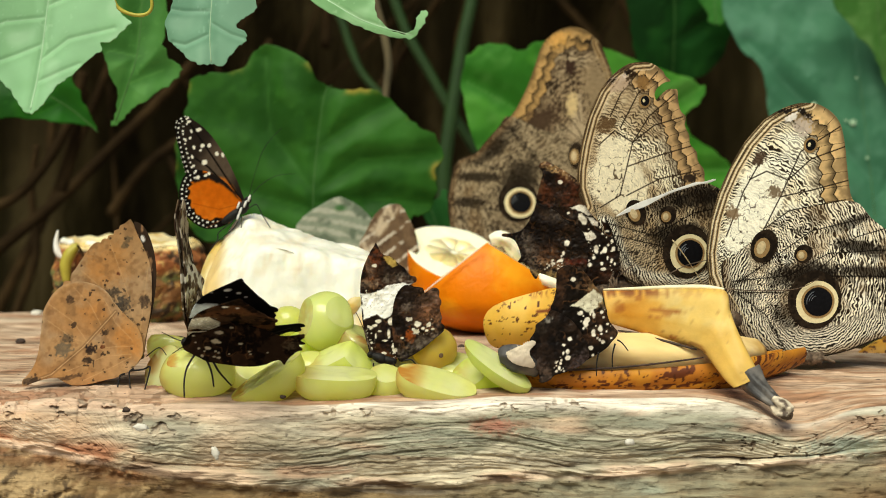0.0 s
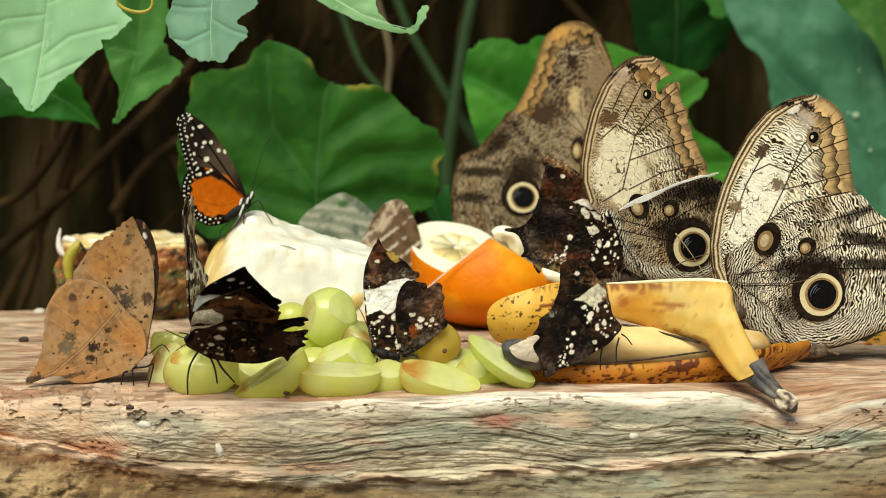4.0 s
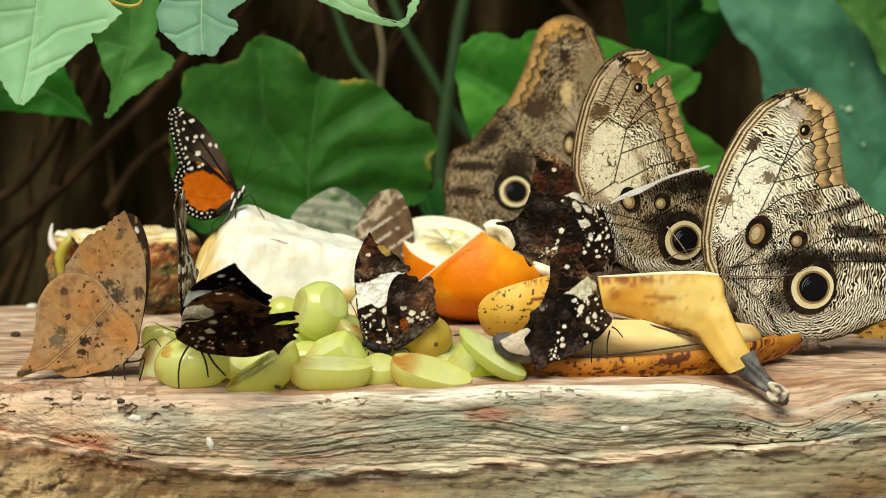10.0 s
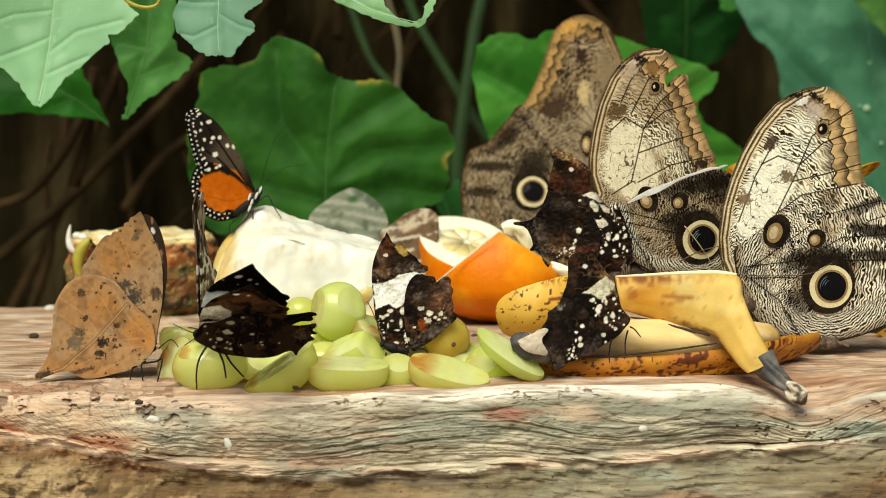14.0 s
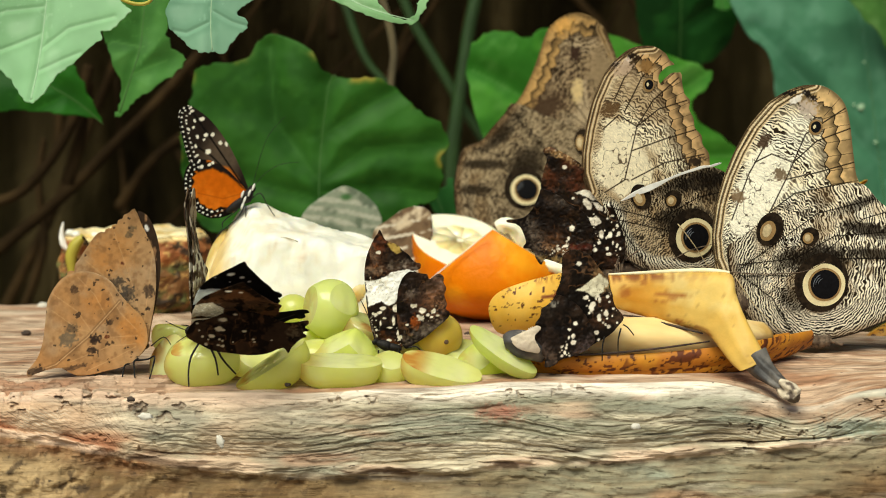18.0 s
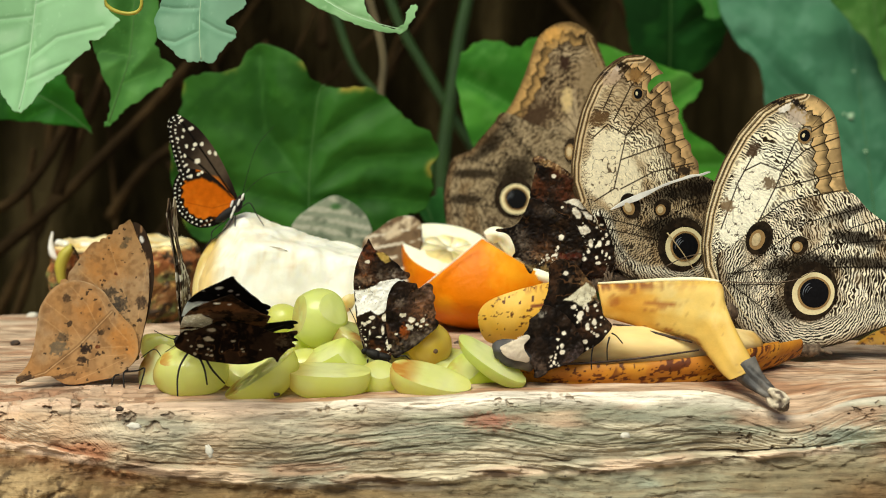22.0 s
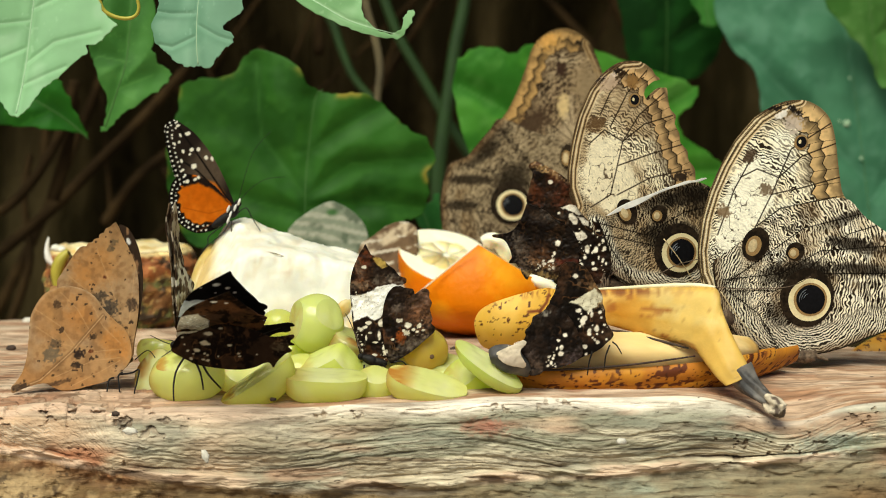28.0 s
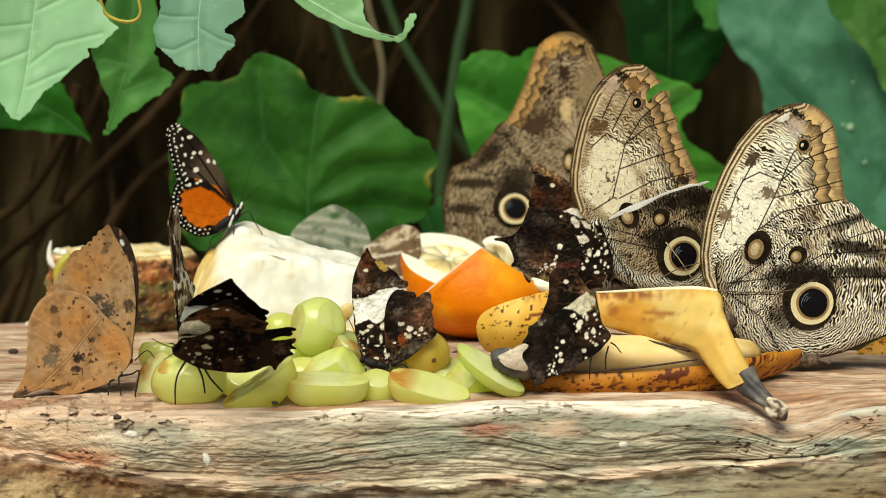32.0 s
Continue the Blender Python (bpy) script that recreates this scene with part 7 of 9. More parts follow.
leaf_bf = thing("leaf_butterfly", pose(*(-0.1225, 0.0280, -0.0038)), "dead-leaf butterfly with closed tan wings like a dry leaf", "butterfly")
sheet("forewing", [(15.2, 14.3), (16.4, 20.0), (17.8, 27.7), (18.5, 35.2), (18.3, 42.3), (17.6, 47.3), (16.1, 51.3), (14.5, 54.8), (12.9, 57.6), (11.6, 60.2), (10.0, 62.6), (9.8, 62.8), (8.0, 61.2), (6.8, 60.8), (6.1, 59.2), (4.7, 58.8), (4.3, 57.2), (2.7, 57.0), (2.1, 55.6), (0.5, 55.6), (-0.2, 54.2), (-2.0, 54.2), (-3.2, 53.2), (-4.8, 51.1), (-6.9, 47.9), (-8.9, 44.7), (-10.6, 41.5), (-9.1, 34.2), (-1.2, 26.1), (7.7, 17.9)],
      M["wing"], leaf_bf, leaf_wing(101, [(14.8, 15.5), (9.9, 26.1), (5.0, 36.2)], [[(14.0, 17.9), (10.6, 34.2), (7.1, 44.3), (3.3, 54.4)], [(14.0, 17.9), (16.1, 38.2), (17.7, 52.4)], [(12.4, 22.0), (3.0, 36.2), (-6.9, 44.3)]],
      [((8.4, 32.8), 3.0, 2.6, (66, 60, 54), 0.85), ((16.2, 33.6), 2.0, 2.1, (70, 56, 46), 0.85), ((4.4, 36.6), 2.6, 1.6, (64, 56, 48), 0.8), ((8.5, 53.6), 1.2, 1.2, (92, 80, 62), 0.8), ((9.3, 26.5), 2.6, 1.4, (62, 50, 42), 0.7), ((9.7, 56.0), 1.4, 1.0, (96, 84, 64), 0.7), ((6.3, 43.5), 0.7, 0.6, (96, 50, 34), 0.9), ((15.5, 27.5), 0.8, 0.7, (56, 44, 36), 0.9)],
      [((3.1, 47.3), 6), ((-2.0, 44.0), 4)], None, (180, 144, 104)), 0.28, 0.0006, n=3)
sheet("hindwing", [(16.0, 17.1), (14.5, 23.6), (10.1, 28.1), (5.9, 32.6), (3.0, 36.6), (-0.6, 39.0), (-4.6, 40.2), (-7.8, 40.4), (-10.2, 39.8), (-11.6, 40.2), (-12.8, 40.0), (-13.1, 38.8), (-15.5, 37.0), (-18.0, 33.4), (-19.9, 29.1), (-20.6, 22.0), (-21.3, 15.5), (-22.9, 9.8), (-25.3, 6.1), (-27.0, 4.1), (-26.6, 2.0), (-23.4, 3.3), (-18.9, 4.9), (-14.9, 5.5), (-12.1, 4.1), (-8.6, 2.9), (-3.6, 3.5), (1.5, 4.9), (7.6, 6.7), (12.3, 9.8), (15.1, 13.5)],
      M["wing"], leaf_bf, leaf_wing(117, [(-26.2, 2.9), (-16.7, 6.7), (-5.4, 16.9), (5.9, 30.1)], [[(12.4, 17.9), (0.7, 16.9), (-9.4, 20.0), (-18.3, 26.1)], [(11.7, 14.9), (2.6, 13.9), (-11.6, 7.8)], [(-3.3, 17.9), (-9.3, 26.1), (-18.2, 32.1)], [(0.8, 25.0), (-3.1, 32.1), (-9.1, 38.2)], [(12.0, 20.0), (5.8, 26.1), (1.9, 34.2)], [(11.7, 13.9), (4.6, 9.8), (-5.6, 4.7)]],
      [((-10.3, 33.6), 1.5, 1.4, (80, 60, 44), 0.9), ((-2.4, 16.3), 2.0, 1.6, (46, 36, 32), 0.95), ((-3.8, 12.2), 1.6, 1.0, (50, 40, 34), 0.9), ((-12.5, 15.9), 3.0, 2.4, (92, 86, 74), 0.7), ((-11.0, 20.0), 2.2, 1.6, (84, 72, 58), 0.7), ((2.4, 22.4), 1.5, 1.0, (66, 52, 40), 0.8), ((1.3, 17.3), 0.9, 0.6, (96, 50, 30), 0.9), ((-10.6, 5.7), 6, 0.7, (66, 50, 40), 0.7), ((-23.8, 4.1), 3.2, 1.2, (60, 48, 40), 0.85)],
      [((-2.1, 32.1), 5), ((9.8, 20.0), 4), ((11.8, 17.9), 4)], [(5.9, 32.6), (3.0, 36.6), (-0.6, 39.0), (-5.0, 40.4), (-9.4, 40.0), (-13.5, 38.2), (-17.2, 34.2), (-19.7, 29.1), (-20.6, 22.0)]), 0.28, -0.0008, n=4)
sheet("far_forewing", [(15.2, 17.9), (18.2, 28.1), (19.5, 37.2), (19.8, 44.3), (18.9, 51.1), (17.3, 56.4), (15.0, 60.4), (12.6, 62.0), (11.4, 61.6), (12.9, 57.6), (15.6, 50.3), (16.7, 38.2), (14.9, 28.1)], M["wing"], leaf_bf,
      lambda u, v: over(over(flat(u, (58, 44, 34)), (160, 120, 84), step(0.55, 0.75, fbm(u / 1.6, v / 3, 5))), (236, 232, 224), spot(u, v, (14.7, 56.2), 0.7, 1.3, 20)), 0.4, 0.0016)
insect_body(leaf_bf, (14.2, 13.5), (11.5, 12.0), (-1.5, 4.7), 1.6, 0.004)
for pts in ([(12.7, 9.8), (11.4, 8.6), (11.8, 5.7), (12.2, 2.5)], [(9.6, 7.8), (8.2, 7.3), (7.7, 4.7), (7.7, 2.5)], [(11.8, 9.0), (16.3, 9.8), (18.9, 11.0), (18.3, 6.7), (17.4, 2.0), (19.0, 0.0)]):
    limb("leg", [(x, -1.5 - 1.2 * i, max(z, 0.3)) for i, (x, z) in enumerate(pts)], 0.32, leaf_bf)
limb("feeler", [((17.2, 14.3)[0], -1, (17.2, 14.3)[1]), ((21.9, 17.9)[0], -3, (21.9, 17.9)[1]), ((24.8, 15.5)[0], -5, (24.8, 15.5)[1])], 0.2, leaf_bf)
mirror_wings(leaf_bf, -2)


# the orange and black spotted butterfly on the melon
spots_a = [((-17.4, 37.2), 1.5, 1.0), ((-21.1, 40.5), 1.0, 0.7), ((-13.2, 31.1), 1.0, 1.0), ((-15.9, 30.9), 1.1, 1.0), ((-10.1, 27.7), 1.0, 1.1), ((-7.8, 27.2), 0.8, 1.2), ((-15.0, 24.3), 1.5, 1.3), ((-19.2, 30.2), 0.8, 1.1),
           ((-20.3, 36.7), 0.7, 0.9), ((-20.7, 34.0), 0.7, 0.7), ((-22.5, 33.1), 0.6, 0.9), ((-19.9, 26.4), 0.8, 1.2), ((-16.6, 29.1), 0.7, 0.5), ((-19.5, 22.8), 0.9, 0.7), ((-17.8, 18.3), 1.3, 1.0), ((-14.6, 19.1), 1.2, 0.8), ((-13.3, 19.8), 0.8, 0.8)]


def hb_fore(u, v):
    c = flat(u, (34, 27, 22))
    c = over(c, (88, 74, 60), 0.85 * spot(u, v, (-8.8, 23.2), 8, 16, -30, 0.5))
    c = over(c, (196, 104, 30), 0.9 * area(u, v, [(-10.4, 19.1), (-6.6, 18.0), (-3.0, 13.4), (-1.7, 8.9), (-5.3, 11.8)], 0.8, 1.0, 4))
    for p in ([(-0.4, 8.9), (-11.4, 25.9), (-21.3, 40.5)], [(-0.4, 8.9), (-13.7, 22.5), (-23.7, 29.3)], [(-0.8, 8.9), (-12.6, 19.1), (-22.7, 22.6)]):
        c = over(c, (12, 10, 9), 0.9 * line(u, v, p, 0.7))
    c = over(c, (12, 10, 9), 1 - step(0.6, 2.2, to_line(u, v, np.array([(-22.4, 42.6), (-26.0, 40.6), (-26.5, 36.1), (-24.8, 28.2), (-21.8, 18.7)]))[0]))
    for p, rx, ry in spots_a:
        c = over(c, (224, 218, 200), spot(u, v, p, rx * 0.76, ry * 0.76, 20, 0.2, 0.5, 2))
    e, s = to_line(u, v, np.array([(-22.0, 42.3), (-25.6, 40.3), (-26.1, 36.1), (-24.6, 28.2), (-21.8, 19.2)]))
    c = over(c, (226, 220, 206), (np.abs(e - 0.6) < 0.30) * ((s / 2.0) % 1 < 0.34))
    c = over(c, (226, 220, 206), (np.abs(e - 2.5) < 0.34) * ((s / 2.0 + 0.5) % 1 < 0.36))
    return c


def hb_hind(u, v):
    c = flat(u, (190, 92, 12))
    c = over(c, (204, 110, 26), 0.6 * step(0.45, 0.7, fbm(u / 6, v / 6, 3)))
    c = over(c, (28, 22, 18), area(u, v, [(-21.6, 20.8), (-10.4, 20.0), (-4.4, 15.0), (-0.8, 8.9), (-6.2, 14.1), (-13.3, 17.8), (-19.4, 16.0)], 0.6, 1.0, 3))
    rimline = np.array([(-19.3, 21.0), (-23.2, 18.5), (-24.8, 14.3), (-24.8, 9.1), (-22.9, 3.9), (-19.3, -0.0), (-14.4, -2.3), (-9.0, -1.7)])
    e, s = to_line(u, v, rimline)
    c = over(c, (18, 14, 12), 1 - step(3.2, 4.0, e - 0.5 * np.sin(s * 1.3)))
    c = over(c, (232, 228, 216), (np.abs(e - 0.8) < 0.32) * ((s / 1.9) % 1 < 0.34))
    c = over(c, (232, 228, 216), (np.abs(e - 2.5) < 0.34) * ((s / 1.9 + 0.5) % 1 < 0.32))
    for p in ([(-0.8, 7.7), (-9.4, 5.5), (-19.5, 7.9)], [(-0.8, 7.3), (-7.2, 2.1), (-14.0, -1.7)]):
        c = over(c, (140, 64, 12), 0.5 * line(u, v, p, 0.4))
    for p, rx, ry in spots_a[-3:]:
        c = over(c, (224, 218, 200), spot(u, v, p, rx * 0.76, ry * 0.76, 20, 0.2, 0.5, 2))
    return c


heli = thing("longwing_butterfly", pose(*(-0.0797, 0.1220, 0.0505), 0, 0, 8), "orange and black longwing butterfly with white spots, standing on the melon", "butterfly")
sheet("forewing", [(0.5, 8.6), (-0.6, 13.2), (-3.0, 19.1), (-6.5, 26.3), (-10.5, 32.6), (-14.7, 37.6), (-18.4, 40.5), (-22.0, 42.6), (-25.1, 41.9), (-26.5, 39.0), (-26.1, 34.5), (-25.0, 29.1), (-23.5, 23.3), (-21.4, 18.7), (-13.8, 15.1), (-5.3, 10.5)], M["wing"], heli, hb_fore, 0.25)
sheet("hindwing", [(0.1, 7.7), (-3.0, 12.3), (-7.9, 17.3), (-13.7, 20.5), (-19.3, 21.2), (-23.1, 18.8), (-24.8, 14.3), (-24.8, 9.1), (-22.9, 3.9), (-19.3, -0.0), (-14.4, -2.3), (-9.0, -1.7), (-5.0, 0.3), (-1.8, 4.1)], M["wing"], heli, hb_hind, 0.25, -0.0004)
insect_body(heli, (1.9, 8.8), (-0.4, 5.5), (-8.3, -0.1), 1.9, 0.0, "black")
for q in ((-1.7, 7.3), (-0.9, 5.0), (-1.8, 2.7), (1.0, 7.7), (2.6, 10.0)):
    part("body_stripe", blob((q[0] / 1000, -0.0022, q[1] / 1000), (0.0005, 0.0005, 0.0016), (0, 20, 0), 8), M["white"], heli)
for pts in ([(-0.4, 2.7), (-0.5, -2.5), (0.4, -7.0), (1.7, -9.1)], [(-0.9, 2.7), (-3.6, -1.8), (-8.4, -5.8), (-11.3, -8.0), (-13.2, -10.7)], [(1.4, 5.0), (5.3, 7.7), (7.7, 3.6), (10.8, -1.5)], [(-3.8, 0.9), (-9.5, -3.5), (-10.0, -6.2), (-12.3, -9.2)]):
    limb("leg", [(x, -2 - i, z) for i, (x, z) in enumerate(pts)], 0.22, heli)
for pts in ([(2.3, 9.5), (4.7, 19.0), (8.8, 30.3), (15.7, 38.1)], [(2.3, 9.5), (6.9, 14.9), (13.3, 18.9), (21.2, 19.8)]):
    limb("feeler", [(x, -1, z) for x, z in pts], 0.12, heli)
mirror_wings(heli, -2, 0.001)


# brown jesters: dark brown wings, pale band, white specks
def sprinkle(u, v, pitch, seed, share):
    """Scattered small round spots, one to a cell at most, 0 to 1."""
    gx, gy = np.floor(u / pitch), np.floor(v / pitch)
    m = np.zeros(u.shape)

    def rnd(x, y, k):
        h = np.sin(x * 127.1 + y * 311.7 + (seed + k) * 74.7) * 43758.5453
        return h - np.floor(h)
    for i in (-1, 0, 1):
        for j in (-1, 0, 1):
            x, y = gx + i, gy + j
            px, py = (x + 0.2 + 0.6 * rnd(x, y, 1)) * pitch, (y + 0.2 + 0.6 * rnd(x, y, 2)) * pitch
            r = pitch * (0.14 + 0.30 * rnd(x, y, 3) ** 2)
            sx = 0.75 + 0.6 * rnd(x, y, 5)
            e = np.hypot((u - px) * sx, v - py) / r
            m = np.maximum(m, (1 - step(0.75, 1.15, e)) * (rnd(x, y, 4) < share))
    return m


def jester(seed, band, specks, dots, base=(30, 20, 14), warm=(86, 48, 24), grey=(), red=(), speck=(228, 218, 198), layers=()):
    def colour(u, v):
        c = flat(u, base)
        c = over(c, warm, 0.75 * step(0.46, 0.70, fbm(u / 6, v / 6, seed)))
        c = over(c, (18, 13, 10), 0.8 * step(0.46, 0.60, fbm(u / 3.6, v / 3.6, seed + 1)))
        crease = np.abs(fbm(u / 4.5, v / 4.5, seed + 2) - 0.5)
        c = over(c, (138, 92, 56), 0.55 * (1 - step(0.008, 0.03, crease)) * step(0.4, 0.6, fbm(u / 8, v / 8, seed + 3)))
        c = over(c, (120, 98, 76), 0.30 * step(0.60, 0.74, fbm(u / 1.4, v / 3.0, seed + 8)) * step(0.5, 0.7, fbm(u / 6, v / 6, seed + 9)))
        for p, rx, ry in grey:
            c = over(c, (122, 100, 80), 0.5 * spot(u, v, p, rx, ry, 20, 0.6, 0.8, seed))
        for p, rx, ry in red:
            c = over(c, (164, 78, 28), 0.8 * spot(u, v, p, rx, ry, 0, 0.5, 0.9, seed))
        for p, rx, ry, turn, rgb, k in layers:
            c = over(c, rgb, k * spot(u, v, p, rx, ry, turn, 0.6, 1.2, seed + 12) * (0.45 + 0.55 * step(0.4, 0.6, fbm(u / 1.1, v / 1.1, seed + 13))))
        for poly, rgb, k in band:
            c = over(c, rgb, k * area(u, v, poly, 0.25, 1.2, seed + 4))
            c = over(c, (70, 52, 38), 0.45 * area(u, v, poly, 0.25, 1.2, seed + 4) * (1 - step(0.006, 0.02, np.abs(fbm(u / 2.4, v / 2.4, seed + 7) - 0.5))) * step(0.45, 0.6, fbm(u / 5, v / 5, seed + 10)))
        for poly, k in specks:
            c = over(c, speck, area(u, v, poly, 0.8, 1.0, seed + 5) * np.maximum(sprinkle(u, v, 1.7, seed + 6, 0.35 + 0.4 * k), sprinkle(u, v, 0.9, seed + 11, 0.15 + 0.2 * k)))
        for p, rx, ry in dots:
            c = over(c, speck, spot(u, v, p, rx, ry, 0, 0.25, 0.5, seed))
        return c
    return colour


def crumple(a, seed, pitch=6.0):
    """Relief of a worn, buckled wing, in millimetres."""
    return lambda u, v: a * (fbm(u / pitch, v / pitch, seed) - 0.5) * 2 + 0.35 * a * (np.abs(fbm(u / 2.2, v / 2.2, seed + 3) - 0.5) * 4 - 0.5)


jes_b = thing("jester_butterfly", pose(*(-0.0192, 0.0360, 0.0048)), "dark brown butterfly with a white wing band, feeding on grapes", "butterfly", "jester butterflies")
sheet("forewing", [(-5.3, 3.7), (-7.1, 8.2), (-8.3, 12.8), (-9.1, 18.1), (-9.5, 23.4), (-9.9, 28.3), (-9.7, 32.8), (-8.8, 36.9), (-7.6, 39.8), (-6.2, 42.8), (-5.2, 44.1), (-4.5, 45.5), (-3.5, 43.7), (-2.5, 41.8), (-1.1, 41.0), (0.5, 40.6), (2.1, 39.8), (3.8, 37.9), (5.8, 36.5), (7.0, 34.9), (8.2, 33.7), (9.9, 33.3), (10.3, 32.0), (8.8, 31.0), (7.0, 30.2), (5.0, 28.8), (3.7, 25.7), (4.1, 19.5), (4.7, 13.4), (4.1, 7.2), (3.3, 2.9), (0.0, 1.3)], M["gloss_wing"], jes_b,
      jester(141, [([(-9.7, 27.7), (-7.6, 27.5), (-5.2, 28.1), (-2.8, 28.6), (-0.3, 30.0), (2.1, 31.0), (5.0, 31.4), (7.8, 31.0), (10.1, 30.0), (7.4, 29.4), (4.8, 28.3), (3.3, 25.5), (2.3, 22.2), (0.9, 19.3), (-1.6, 18.5), (-4.0, 20.0), (-6.5, 18.7), (-8.5, 17.7), (-9.3, 22.6)], (246, 243, 234), 1.0), ([(-1.3, 40.8), (0.9, 40.6), (2.8, 39.0), (3.6, 37.5), (1.5, 37.1), (-0.3, 38.4)], (196, 164, 84), 0.9)],
             [([(-9.3, 28.8), (-1.5, 28.8), (-2.0, 22.6), (-8.1, 17.9)], 0.1), ([(-8.1, 14.0), (-5.2, 15.2), (-4.5, 6.2), (-6.9, 7.0)], 0.9), ([(0.9, 10.3), (4.1, 10.7), (4.5, 3.1), (1.2, 3.1)], 1.0)],
             [((-4.8, 37.5), 0.9, 0.7), ((-3.4, 17.3), 1.1, 0.7), ((-4.6, 15.8), 0.9, 0.6), ((-5.9, 15.0), 0.7, 0.6), ((-6.9, 15.4), 0.5, 0.5), ((-2.8, 13.8), 0.7, 0.4), ((0.5, 12.8), 0.6, 1.7), ((1.1, 17.3), 0.9, 1.5), ((2.7, 9.1), 1.0, 0.6), ((2.7, 6.6), 0.9, 0.9), ((-1.2, 5.8), 0.9, 0.5), ((-4.2, 11.9), 0.3, 0.9), ((-1.0, 10.3), 1.1, 0.3)],
             layers=[((-5.6, 34.9), 3.0, 6.0, 0, (120, 68, 34), 0.7), ((-7.0, 37.9), 1.4, 4.0, 15, (150, 134, 118), 0.6), ((-4.4, 39.8), 2.4, 3.0, 0, (110, 52, 28), 0.7), ((0.1, 34.5), 5.0, 3.4, -20, (44, 34, 27), 0.8), ((2.1, 32.8), 6.0, 1.6, 10, (140, 126, 110), 0.5), ((-6.8, 30.8), 3.4, 1.4, 0, (150, 132, 112), 0.5), ((6.6, 32.0), 3.0, 1.2, -20, (150, 138, 126), 0.5)]), 0.25, n=3, bend=crumple(0.7, 7))
sheet("hindwing", [(1.7, 16.5), (2.1, 23.6), (3.7, 28.1), (5.8, 30.4), (7.6, 30.6), (9.4, 29.8), (11.1, 29.6), (12.7, 29.2), (13.3, 27.5), (14.9, 28.6), (16.4, 29.4), (17.8, 29.2), (18.6, 28.1), (18.4, 26.3), (19.4, 24.5), (18.8, 22.6), (19.0, 20.6), (19.6, 18.7), (19.2, 16.9), (20.6, 15.4), (19.8, 13.6), (17.8, 11.9), (15.5, 9.9), (13.1, 7.8), (10.2, 5.8), (7.6, 4.3), (4.9, 2.7), (3.3, 5.0), (2.1, 10.3)], M["gloss_wing"], jes_b,
      jester(153, [], [([(9.2, 17.5), (16.3, 18.5), (15.9, 13.4), (9.2, 12.4)], 0.35)],
             [((7.8, 18.3), 1.1, 0.8), ((10.9, 16.5), 1.3, 1.1), ((10.4, 13.8), 1.1, 0.9), ((12.7, 15.0), 0.7, 0.6), ((15.1, 16.5), 0.6, 0.9), ((5.3, 11.5), 0.6, 0.4), ((14.1, 14.2), 0.6, 0.4), ((16.3, 14.8), 0.7, 0.4), ((9.2, 14.6), 0.5, 0.5), ((2.9, 7.0), 0.8, 0.8)],
             base=(34, 24, 18), warm=(92, 58, 38), layers=[((15.3, 21.6), 4.0, 7.0, 10, (132, 92, 66), 0.8), ((11.9, 19.5), 4.0, 3.0, 0, (120, 78, 52), 0.6), ((7.2, 23.6), 4.0, 6.0, 0, (40, 30, 25), 0.8), ((6.6, 22.6), 2.4, 1.4, 30, (128, 112, 98), 0.6), ((11.3, 9.3), 8.0, 2.4, 24, (110, 98, 84), 0.7), ((17.4, 27.1), 2.2, 3.0, 0, (140, 112, 98), 0.6), ((14.3, 25.7), 3.0, 2.0, 0, (60, 46, 38), 0.7)], red=[((8.2, 12.4), 1.4, 2.4)]), 0.25, -0.0008, n=3, bend=crumple(0.9, 17))
insect_body(jes_b, (-5.7, 5.0), (-2.0, 3.7), (3.3, 2.5), 1.5, -0.0002, "black")
limb("feeler", [(u, -3 - i, v) for i, (u, v) in enumerate(((-5.7, 7.0), (-7.7, 12.8), (-9.7, 18.1), (-11.3, 21.4)))], 0.2, jes_b, "fur")
for pts in ([(-4.9, 2.5), (-5.1, 0.0), (-5.3, -2.5)], [(5.7, 3.3), (8.6, 3.7), (11.0, 1.7), (16.3, 0.0)], [(2.1, 2.5), (2.9, 1.3), (4.5, 0.0)]):
    limb("leg", [(x, -2, z) for x, z in pts], 0.28, jes_b)
mirror_wings(jes_b, -3, 0.0014)

